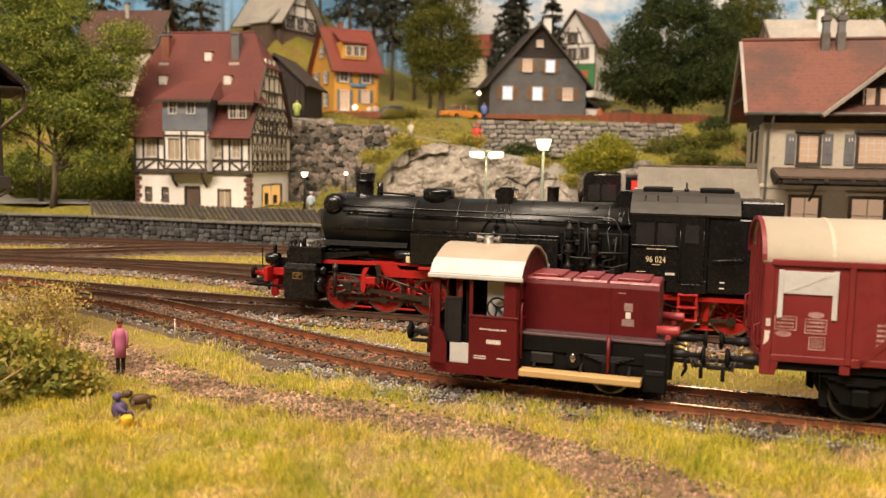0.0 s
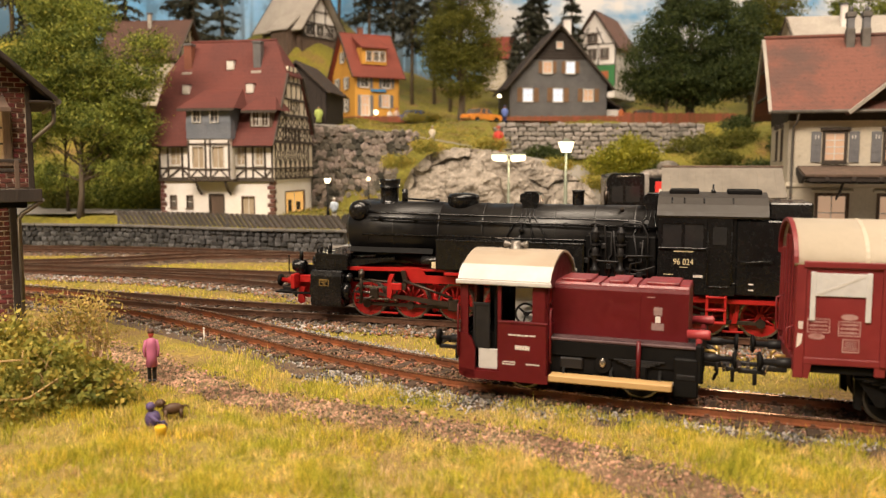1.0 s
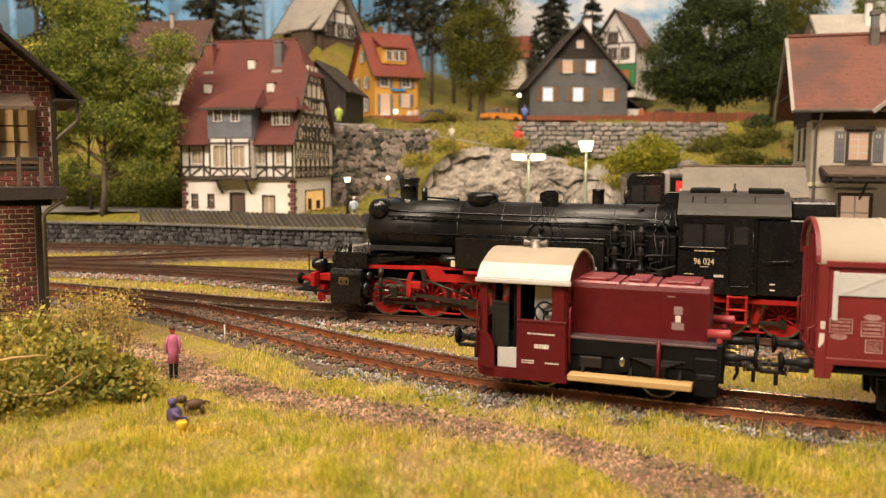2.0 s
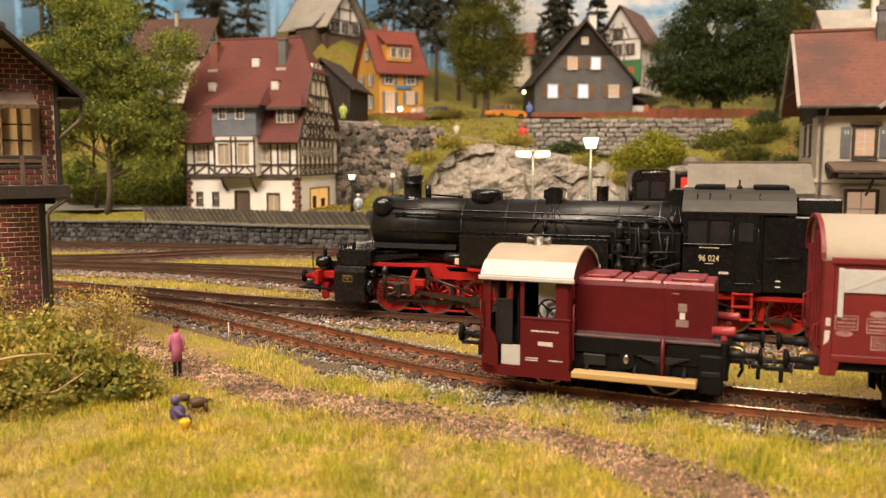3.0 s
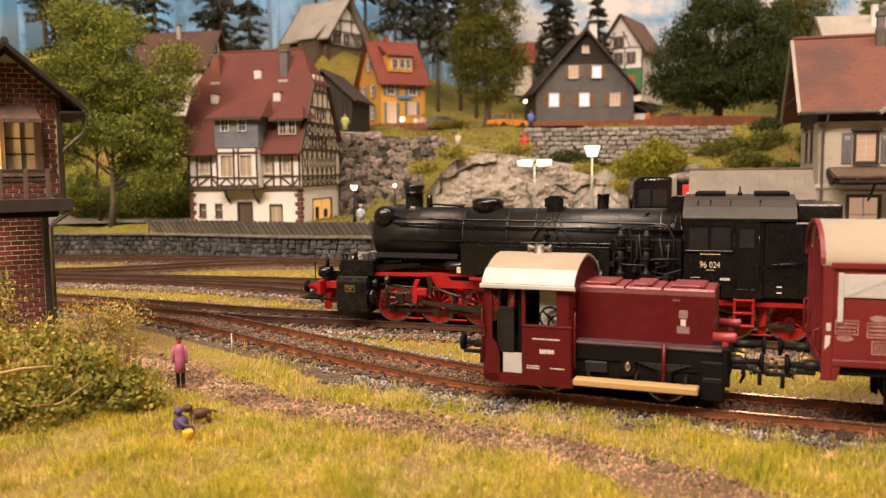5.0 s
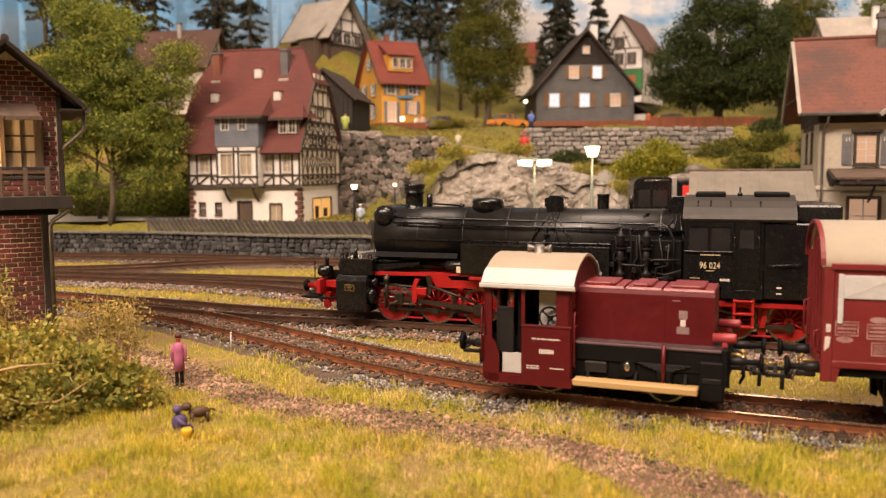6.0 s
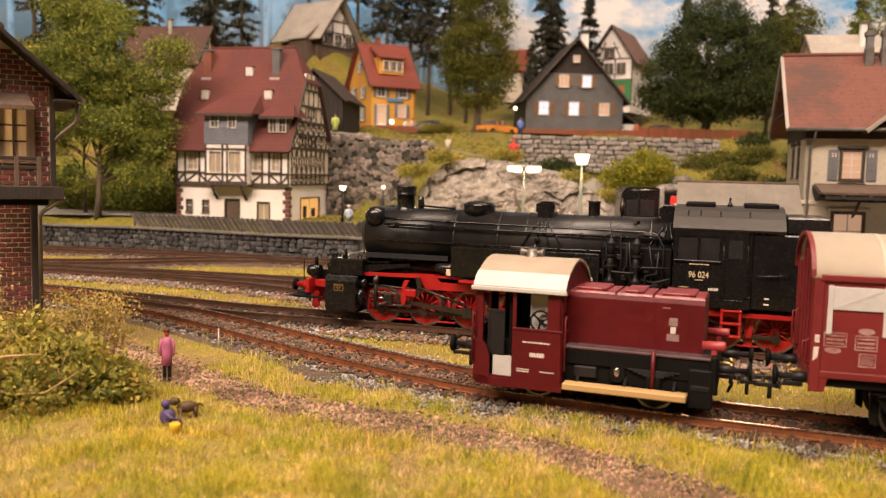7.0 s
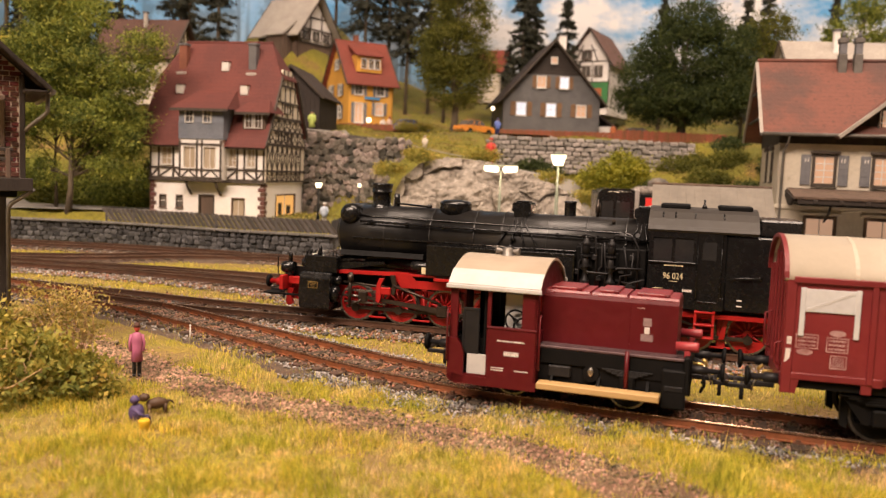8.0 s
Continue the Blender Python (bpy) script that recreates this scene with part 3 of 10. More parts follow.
# ---- platform ----
def platform():
    front = smooth_line([(-4.5, 47.6), (0.1, 46.2), (2, 45.7), (12, 43.0), (34, 36.8)], 1.0)
    n = normals(front)
    back = front + n * np.interp(front[:, 0], [-5, 4, 12, 34], [4.2, 4.4, 5.0, 9.0])[:, None]
    k = len(front)
    vs = [(*p, 0.33) for p in front] + [(*p, 0.33) for p in back] + [(*p, -0.4) for p in front] + [(*p, -0.4) for p in back]
    fs = [(i, i + 1, k + i + 1, k + i) for i in range(k - 1)] + [(2 * k + i, 2 * k + i + 1, i + 1, i) for i in range(k - 1)]
    fs += [(k + i, k + i + 1, 3 * k + i + 1, 3 * k + i) for i in range(k - 1)] + [(0, k, 3 * k, 2 * k), (2 * k - 1, k - 1, 3 * k - 1, 4 * k - 1)]
    ob = tagged(part("platform", G().add(vs, fs), M_platform), "low grey gravelled station platform", "platform", kind="structure")
    kerb = G().box(-0.48, 0.48, -0.14, 0.14, -0.16, 0.05, 0.02).mesh("kerb_stone")
    kerb.materials.append(M_kerb)
    for p, q in zip(front, n):
        part("kerb_stone", None, None, ob, m=at(p[0], p[1], 0.33, math.degrees(math.atan2(-q[0], q[1]))), mesh=kerb)


platform()

# ---- materials of the vehicles ----
M_black = mat("satin_black_paint", (0.0055, 0.0055, 0.006), (0.009, 0.0085, 0.0085), rough=0.24, scale=0.8, fine=6, dark=0.85, spec=0.5)
M_blackmatt = mat("matt_black", (0.005, 0.0048, 0.0048), (0.008, 0.0072, 0.007), rough=0.62, scale=1.2, fine=8, dark=0.7, spec=0.12)
M_roofblack = mat("weathered_grey_black", (0.042, 0.035, 0.029), (0.03, 0.025, 0.021), rough=0.6, scale=0.7, fine=5, dark=0.8)
M_pump = mat("dusty_black_casting", (0.011, 0.0105, 0.012), (0.018, 0.016, 0.016), rough=0.5, scale=2, fine=9, dark=0.7, spec=0.3)
M_smokebox = mat("satin_smokebox_black", (0.006, 0.0058, 0.006), (0.009, 0.0085, 0.0085), rough=0.36, scale=0.8, fine=3, dark=0.9, spec=0.45)
M_boiler = mat("oily_boiler_black", (0.01, 0.0092, 0.009), (0.015, 0.0135, 0.0125), rough=0.38, scale=0.6, fine=4, dark=0.75, spec=0.6)
M_red = mat("bright_red_chassis", (0.44, 0.014, 0.012), (0.34, 0.01, 0.009), rough=0.38, scale=1.2, fine=7, dark=0.8)
M_tyre = mat("bright_steel_tyre", (0.34, 0.31, 0.28), (0.2, 0.18, 0.16), rough=0.3, scale=1.5, fine=7, metal=0.9)
M_rod = mat("oiled_steel_rod", (0.085, 0.066, 0.052), (0.05, 0.038, 0.03), rough=0.36, scale=2, fine=8, metal=0.7)
M_handrail = mat("polished_handrail", (0.1, 0.09, 0.08), (0.07, 0.062, 0.055), rough=0.25, metal=0.9)
M_brass = mat("brass_plate", (0.55, 0.38, 0.12), (0.4, 0.26, 0.08), rough=0.35, metal=0.7)
M_ochre = mat("ochre_lettering", (0.8, 0.66, 0.42), (0.72, 0.58, 0.34), rough=0.6)
M_white_print = mat("white_lettering", (0.78, 0.72, 0.66), (0.7, 0.62, 0.58), rough=0.6)
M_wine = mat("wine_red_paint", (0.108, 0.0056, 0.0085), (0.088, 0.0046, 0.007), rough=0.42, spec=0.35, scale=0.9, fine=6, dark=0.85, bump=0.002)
M_winetop = mat("lighter_red_lids", (0.27, 0.03, 0.032), (0.18, 0.018, 0.021), rough=0.36, scale=1.4, fine=7, dark=0.75)
M_mauve = mat("dusty_mauve_grey", (0.115, 0.066, 0.07), (0.075, 0.036, 0.04), rough=0.6, scale=2, fine=9, dark=0.75)
M_lampred = mat("faded_signal_red", (0.4, 0.05, 0.055), (0.3, 0.03, 0.036), rough=0.45, scale=2, fine=8)
M_cream = mat("cream_roof_paint", (0.41, 0.335, 0.255), (0.36, 0.29, 0.215), rough=0.5, scale=0.7, fine=5, dark=0.9)
M_whitepaint = mat("white_paint", (0.57, 0.55, 0.53), (0.5, 0.48, 0.46), rough=0.45, scale=1, fine=6, dark=0.9)
M_board = mat("bare_wooden_board", (0.5, 0.32, 0.13), (0.4, 0.245, 0.095), rough=0.65, scale=1.0, fine=8, stretch=(0.3, 3, 3), dark=0.8)
M_dullmetal = mat("dull_grey_metal", (0.26, 0.235, 0.205), (0.18, 0.16, 0.14), rough=0.42, metal=0.6)
M_chrome = mat("nickel_fitting", (0.55, 0.50, 0.44), (0.42, 0.38, 0.33), rough=0.25, metal=0.9)
M_wagon = mat("oxide_red_paint", (0.2, 0.018, 0.0195), (0.16, 0.014, 0.0155), rough=0.5, scale=0.8, fine=5, dark=0.85, bump=0.003)
M_tarp = mat("greyish_white_panel", (0.52, 0.51, 0.51), (0.6, 0.59, 0.58), rough=0.6, scale=1.5, fine=8, dark=0.9)
M_pink = mat("faded_pink_print", (0.47, 0.3, 0.28), (0.3, 0.13, 0.12), rough=0.65, scale=4, fine=14, dark=0.8)
M_wagonroof = mat("beige_wagon_roof", (0.5, 0.43, 0.34), (0.42, 0.36, 0.28), rough=0.55, scale=0.5, fine=4, dark=0.88)
M_emblem = mat("grey_pink_emblem", (0.32, 0.21, 0.2), (0.25, 0.15, 0.145), rough=0.6, scale=5, fine=16)
M_glass = mat("dark_cab_glass", (0.02, 0.02, 0.022), (0.03, 0.028, 0.026), rough=0.12, scale=1)


def arc(r, a0, a1, n, cy=0.0, cz=0.0, ry=None):
    return [(cy + (ry or r) * math.cos(radians(a)), cz + r * math.sin(radians(a))) for a in np.linspace(a0, a1, n)]


def rounded(y0, y1, z0, z1, r, n=4):
    """A rectangle with round corners, as a profile."""
    out = []
    for cy, cz, a in ((y1 - r, z0 + r, -90), (y1 - r, z1 - r, 0), (y0 + r, z1 - r, 90), (y0 + r, z0 + r, 180)):
        out += arc(r, a, a + 90, n, cy, cz)
    return out


def bars(parent, x0, x1, y, z0, z1, material, name="lettering", label="", n=1, breaks=None, rnd=None, m=None):
    """Writing too small to read, as plain bars on a side wall that faces -y."""
    g = G()
    h = (z1 - z0) / (2 * n - 1)
    for i in range(n):
        zz = z0 + 2 * i * h
        x = x0
        while x < x1:
            w = (rnd or random).uniform(0.06, 0.16) * (x1 - x0) * (2 if breaks else 1)
            g.box(x, min(x + w, x1), y - 0.006, y, zz, zz + h)
            x += w + 0.025 * (x1 - x0)
    return part(name, g, material, parent, label, m)


def wheel_meshes(r, spokes, width=0.13):
    """The pieces of a spoked wheel with a balance weight; the axle lies along y."""
    spoke = G().tube([(r * 0.2, 0, 0), (r * 0.83, 0, 0)], [r * 0.07, r * 0.052], 6)
    w = [(r * 0.84 * math.cos(a), r * 0.84 * math.sin(a)) for a in np.linspace(radians(205), radians(335), 11)]
    t = G().disc_ring((0, 0, 0), (0, 1, 0), r * 0.905, r, width, 36)
    t.disc_ring((0, width * 0.55, 0), (0, 1, 0), r * 0.905, r * 1.05, width * 0.25, 36)
    return {"wheel_rim": G().disc_ring((0, 0, 0), (0, 1, 0), r * 0.8, r * 0.92, width * 0.8, 28).mesh("wheel_rim"),
            "hub": G().disc_ring((0, 0, 0), (0, 1, 0), r * 0.05, r * 0.22, width * 1.3, 14).mesh("hub"),
            "balance_weight": G().prism(w, -width * 0.45, width * 0.3, "y").mesh("balance_weight"),
            "spoke": spoke.mesh("spoke"), "tyre": t.mesh("tyre"), "count": spokes}


def paint_wheel(meshes, centre, rim):
    for key, me in meshes.items():
        if key != "count":
            me.materials.append(rim if key == "tyre" else centre)
    return meshes


def put_wheel(parent, meshes, x, side, r, label):
    w = new("wheel")
    w.empty_display_size = 0.002
    w.parent, w.matrix_basis = parent, at(x, 0.75 * side, r, 0 if side < 0 else 180)
    tagged(w, label)
    for key in ("wheel_rim", "hub", "balance_weight"):
        part(key, None, None, w, mesh=meshes[key])
    for k in range(meshes["count"]):
        part("spoke", None, None, w, m=pose(0, 0, 0, 0, 360.0 * k / meshes["count"], 0), mesh=meshes["spoke"])
    part("tyre", None, None, w, "bright steel tyre", mesh=meshes["tyre"])
    return w


def put_buffer(parent, x, side, z, inward, shank_mat, r=0.235, length=0.62, slim=1.0):
    b = part("buffer", G().tube([(x, side, z), (x + 0.05 * inward, side, z), (x + 0.09 * inward, side, z)], [r * 0.96, r, r * 0.55], 20), M_blackmatt, parent)
    part("shank", G().tube([(x + 0.08 * inward, side, z), (x + 0.32 * inward, side, z), (x + 0.33 * inward, side, z), (x + length * inward, side, z)],
                           [0.085 * slim, 0.085 * slim, 0.13 * slim, 0.15 * slim], 14), shank_mat, b)


def put_coupler(parent, x, out, z=0.78):
    """The model's own bracket coupler."""
    def bar(a, b, y0, y1, z0, z1):
        return G().box(min(x + a * out, x + b * out), max(x + a * out, x + b * out), y0, y1, z + z0, z + z1, 0.02)
    c = part("coupler", bar(0, 0.5, -0.07, 0.07, -0.06, 0.05), M_pump, parent)
    for y0, y1 in ((-0.36, -0.3), (0.3, 0.36)):
        part("coupler_arm", bar(0.45, 0.92, y0, y1, -0.06, 0.03), M_pump, c)
    part("coupler_plate", bar(0.46, 0.53, -0.36, 0.36, -0.07, 0.05), M_pump, c)
    part("coupler_loop", bar(0.86, 0.94, -0.36, 0.36, 0.0, 0.07), M_rod, c)
    part("coupler_pin", bar(0.55, 0.63, -0.03, 0.03, -0.36, 0), M_pump, c)
    part("draw_hook", G().tube([(x, 0.0, z + 0.25), (x + 0.2 * out, 0, z + 0.25), (x + 0.3 * out, 0, z + 0.2), (x + 0.3 * out, 0, z + 0.3), (x + 0.22 * out, 0, z + 0.36)], 0.04, 7), M_brass, c)
    for y in (-0.07, 0.07):
        part("coupling_link", G().tube([(x + 0.25 * out, y, z + 0.24), (x + 0.38 * out, y, z + 0.02), (x + 0.42 * out, y, z - 0.14)], 0.024, 6), M_chrome, c)


def lathe_z(g, cx, cy, rows, seg=20):
    """A turned body on an upright axis: rows of (z, radius)."""
    return g.tube([(cx, cy, z) for z, r in rows], [r for z, r in rows], seg)


# ---- the large steam engine ----
def steam_engine(m):
    eng = thing("steam_locomotive", m, "large black articulated tank steam engine with red wheels", "locomotive")
    # chassis
    for s in (-0.55, 0.55):
        part("frame_plate", G().box(0.9, 8.6, s - 0.03, s + 0.03, 0.5, 1.1, 0.01), M_red, eng)
        # black upper plate: the shade inside the front frame, given as colour
        part("shaded_upper_frame", G().box(0.9, 8.6, s - 0.03, s + 0.03, 1.105, 1.62, 0.01), M_blackmatt, eng)
        part("frame_plate", G().box(9.0, 17.0, s - 0.03, s + 0.03, 0.5, 1.55, 0.01), M_red, eng)
        o = 1.0 if s > 0 else -1.0
        part("frame_valance", G().prism([(2.75, 1.55), (4.75, 1.58), (5.0, 1.22), (8.6, 1.24), (8.6, 1.46), (5.5, 1.48), (5.25, 1.72), (2.75, 1.66)], o - 0.02, o + 0.02, "y"), M_red, eng)
    f1 = G()
    f1.box(2.9, 8.6, -1.0, 1.0, 1.60, 1.68, 0.015)
    for x in (2.4, 4.18, 5.68, 7.18):
        f1.box(x - 0.1, x + 0.1, -0.62, 0.62, 0.25, 1.2, 0.02)
    part("front_chassis", f1, M_red, eng, "bright red front chassis plates")
    f2 = G()
    f2.box(6.2, 13.0, -1.42, 1.42, 1.55, 1.66, 0.02)
    f2.box(13.0, 17.0, -1.3, 1.3, 1.05, 1.2, 0.02)
    for x in (10.4, 11.9, 13.4, 14.9, 16.4):
        f2.box(x - 0.12, x + 0.12, -0.9, 0.9, 0.18, 1.1, 0.02)
    part("rear_chassis", f2, M_red, eng, "bright red rear chassis plates")
    bb = G().box(0.62, 0.76, -1.3, 1.3, 0.88, 1.36, 0.02)
    for s in (-0.8, 0.8):
        bb.prism([(0.72, 0.9), (0.95, 0.9), (0.86, 0.62), (0.92, 0.38), (0.78, 0.3), (0.66, 0.4)], s - 0.06, s + 0.06, "y")
        bb.box(0.76, 1.5, s - 0.1, s + 0.1, 1.05, 1.3, 0.02)
        bb.box(0.6, 0.72, s - 0.26, s + 0.26, 0.92, 1.3, 0.03)
    part("buffer_beam", bb, M_red, eng, "bright red front buffer beam", m=at(0.18, 0))
    part("rear_buffer_beam", G().box(16.95, 17.08, -1.3, 1.3, 0.9, 1.4, 0.02), M_red, eng)
    for s in (-0.875, 0.875):
        put_buffer(eng, 0.2, s, 1.1, 1, M_red, 0.215)
        put_buffer(eng, 17.7, s, 1.1, -1, M_red)
    put_coupler(eng, 0.93, -1, 0.75)
    step = G().box(0.2, 1.5, -1.32, -1.2, 0.72, 0.78, 0.01)
    step.box(0.1, 0.62, -1.35, -0.9, 0.74, 0.79, 0.01)
    part("brake_pipe", step, M_blackmatt, eng, m=at(0.15, 0))
    # lamps on the front beam
    for s in (-0.8, 0.8):
        lam = part("front_lamp", G().tube([(0.52, s, 1.6), (0.6, s, 1.6), (0.95, s, 1.6)], [0.17, 0.2, 0.2], 18), M_black, eng, m=at(0.17, 0))
        part("lamp_foot", G().box(0.65, 0.9, s - 0.12, s + 0.12, 1.34, 1.45, 0.02), M_black, lam)
        part("lamp_chimney", G().tube([(0.8, s, 1.78), (0.8, s, 2.08), (0.8, s, 2.1)], [0.07, 0.07, 0.05], 10), M_black, lam)
        part("lamp_glass", G().disc_ring((0.515, s, 1.6), (1, 0, 0), 0.0, 0.14, 0.02, 18), M_chrome, lam)
    for s in (-1.1, 1.1):
        part("uncoupling_lever", G().tube([(0.62, s, 1.3), (0.5, s, 1.4), (0.5, s, 1.92), (0.5, s, 1.98)], [0.02, 0.02, 0.02, 0.035], 6), M_blackmatt, eng, m=at(0.16, 0))
    # cylinders, near and far
    for s in (-1, 1):
        p = [(s * y, z) for y, z in rounded(0.72, 1.47, 0.34, 1.55, 0.18)]
        c = part("cylinder", G().prism(p, 1.62, 2.7, "x"), M_black, eng, "black low-pressure cylinder")
        part("cylinder_cover", G().tube([(1.54, s * 1.08, 0.85), (1.62, s * 1.08, 0.85)], [0.3, 0.36], 20), M_black, c)
        part("cylinder_gland", G().tube([(2.7, s * 1.08, 0.85), (2.84, s * 1.08, 0.85), (2.9, s * 1.08, 0.85)], [0.3, 0.26, 0.1], 18), M_black, c)
        part("valve_cover", G().tube([(2.7, s * 1.0, 1.3), (2.87, s * 1.0, 1.3), (2.95, s * 1.0, 1.3)], [0.17, 0.16, 0.05], 16), M_black, c)
        if s < 0:
            plate = part("maker_plate", G().box(2.2, 2.54, -1.485, -1.47, 1.05, 1.27), M_brass, c, "small brass maker's plate", m=at(-0.26, 0))
            part("plate_field", G().box(2.225, 2.515, -1.492, -1.485, 1.075, 1.245), M_black, plate)
            for k in range(3):
                part("plate_bar", G().box(2.25 + 0.03 * k, 2.49 - 0.03 * k, -1.497, -1.492, 1.205 - 0.05 * k, 1.225 - 0.05 * k), M_brass, plate)
    ch = G().box(1.68, 2.84, -1.25, 1.25, 1.55, 2.1, 0.03)
    ch.prism([(2.82, 1.9), (4.4, 2.02), (4.4, 1.94), (2.82, 1.66)], -1.0, 1.0, "y")
    part("valve_chest", ch, M_black, eng, "black box-shaped valve chest")
    for x, s in ((1.78, -1.2), (1.95, -1.0), (2.68, -1.2), (1.95, 1.0)):
        part("lifting_eye", G().tube([(x, s, 2.1), (x, s, 2.22), (x + 0.06, s, 2.28), (x + 0.12, s, 2.22), (x + 0.12, s, 2.1)], 0.02, 6), M_blackmatt, eng)
    part("oil_pump", G().tube([(2.1, -0.9, 2.1), (2.1, -0.9, 2.3), (2.1, -0.9, 2.42)], [0.06, 0.06, 0.03], 8), M_black, eng)
    # wheels and rods
    meshes = wheel_meshes(0.608, 13)
    paint_wheel(meshes, M_red, M_tyre)
    axles = (3.43, 4.93, 6.43, 7.93, 11.13, 12.63, 14.13, 15.63)
    for s in (-1, 1):
        for x in axles:
            put_wheel(eng, meshes, x, s, 0.608, "bright red spoked wheel")
    for x in axles:
        part("axle", G().tube([(x, -0.72, 0.608), (x, 0.72, 0.608)], 0.09, 10), M_rod, eng)
    for s in (-1, 1):
        for x0, x1, big in ((3.43, 7.93, 6.43), (11.13, 15.63, 14.13)):
            g = G().box(x0 - 0.14, x1 + 0.14, s * 0.95 - 0.03, s * 0.95 + 0.03, 0.40, 0.52, 0.015)
            for x in np.linspace(x0, x1, 4):
                g.tube([(x, s * 0.86, 0.46), (x, s * 1.02, 0.46)], 0.13, 14)
                g.tube([(x, s * 0.8, 0.46), (x, s * 0.96, 0.46)], 0.08, 10)
            part("coupling_rod", g, M_rod, eng, "oily steel coupling rod")
            g = G()
            a, b = Vector((x0 + 0.3, s * 1.1, 0.84)), Vector((big, s * 1.1, 0.56))
            n = Vector((0, 0, 1))
            for o0, o1 in ((0.05, 0.09),):
                g.add([a - n * o0 + Vector((0, s * y, 0)) for y in (-0.03, 0.03)] + [a + n * o0 + Vector((0, s * y, 0)) for y in (-0.03, 0.03)]
                      + [b - n * o1 + Vector((0, s * y, 0)) for y in (-0.03, 0.03)] + [b + n * o1 + Vector((0, s * y, 0)) for y in (-0.03, 0.03)],
                      [(0, 1, 5, 4), (2, 6, 7, 3), (0, 4, 6, 2), (1, 3, 7, 5), (0, 2, 3, 1), (4, 5, 7, 6)])
            g.box(big - 0.17, big + 0.17, s * 1.1 - 0.06, s * 1.1 + 0.06, 0.38, 0.76, 0.04)
            g.box(a.x - 0.15, a.x + 0.15, s * 1.1 - 0.08, s * 1.1 + 0.08, 0.66, 1.02, 0.04)
            part("main_rod", g, M_rod, eng, "oily steel main rod")
            g = G().box(x0 - 0.35, x0 + 1.1, s * 1.08 - 0.05, s * 1.08 + 0.05, 1.0, 1.07, 0.01)
            g.box(x0 - 0.35, x0 + 1.1, s * 1.08 - 0.05, s * 1.08 + 0.05, 0.62, 0.68, 0.01)
            g.tube([(x0 - 0.4, s * 1.08, 0.85), (x0 + 0.3, s * 1.08, 0.85)], 0.04, 10)
            part("slide_bar", g, M_tyre, eng, "bright steel slide bar")
            g = G().prism([(x0 + 0.80, 0.75), (x0 + 0.92, 0.7), (x0 + 0.98, 0.9), (x0 + 0.96, 1.3), (x0 + 1.06, 1.5), (x0 + 0.9, 1.5), (x0 + 0.82, 1.3)], s * 1.2 - 0.06, s * 1.2 + 0.06, "y")
            g.box(x0 + 0.95, x0 + 1.3, s * 1.2 - 0.1, s * 1.2 + 0.1, 0.98, 1.22, 0.03)
            part("slide_bar_bracket", g, M_red, eng, "bright red curved bracket")
            g = G().tube([(x0 - 0.1, s * 1.2, 1.62), (x0 - 0.12, s * 1.22, 0.5)], [0.07, 0.05], 8)
            g.tube([(x0 - 0.1, s * 1.22, 1.55), (x0 - 0.1, s * 1.22, 1.35)], 0.1, 10)
            g.tube([(x0 - 0.12, s * 1.2, 0.55), (x0 + 0.28, s * 1.2, 0.75)], 0.035, 6)
            g.tube([(x0 - 0.4, s * 1.05, 1.28), (x0 + 1.2, s * 1.2, 1.22)], 0.035, 8)
            g.tube([(x0 + 1.35, s * 1.2, 1.3), (big, s * 1.18, 0.8)], 0.04, 8)
            g.prism([(x0 + 1.25, 1.0), (x0 + 1.4, 1.0), (x0 + 1.48, 1.3), (x0 + 1.4, 1.62), (x0 + 1.25, 1.62), (x0 + 1.33, 1.3)], s * 1.15 - 0.05, s * 1.15 + 0.05, "y")
            part("valve_gear", g, M_rod, eng, "dark steel valve gear levers")
    for x in (4.18, 5.68, 7.18, 11.88, 13.38, 14.88):
        part("brake_beam", G().box(x - 0.3, x + 0.3, -0.92, -0.84, 0.14, 0.2, 0.015), M_red, eng)
    # sand pipes and brake hangers between the wheels
    for x in (4.18, 5.68, 7.18, 13.38, 14.88):
        part("brake_hanger", G().tube([(x, -0.78, 1.1), (x + 0.08, -0.8, 0.6), (x + 0.02, -0.78, 0.25)], 0.045, 6), M_red, eng)
    # boiler and smokebox
    zc, r = 2.88, 0.92
    part("smokebox", G().tube([(2.62, 0, zc), (2.78, 0, zc), (5.85, 0, zc)], [0.7, 0.925, 0.925], 44), M_smokebox, eng, "black smokebox")
    door = part("smokebox_door", G().tube([(2.42, 0, zc), (2.46, 0, zc), (2.55, 0, zc), (2.64, 0, zc)], [0.1, 0.35, 0.6, 0.68], 32), M_black, eng)
    part("door_handle", G().tube([(2.36, 0, zc - 0.2), (2.36, 0, zc + 0.2)], 0.03, 6), M_handrail, door)
    part("boiler", G().tube([(5.85, 0, zc), (12.85, 0, zc)], r * 0.985, 44), M_boiler, eng, "oily black boiler")
    for x in (4.3, 5.85, 7.3, 8.2, 9.6, 10.8, 12.0):
        part("boiler_band", G().disc_ring((x, 0, zc), (1, 0, 0), r * 0.9, r + 0.006, 0.035, 44), M_boiler, eng)
    part("preheater", G().tube([(3.08, y, 3.5) for y in (-1.02, -0.98, -0.9, -0.78, 0.78, 0.9, 0.98, 1.02)],
                               [0.1, 0.22, 0.31, 0.355, 0.355, 0.31, 0.22, 0.1], 24), M_black, eng, "black round-ended preheater")
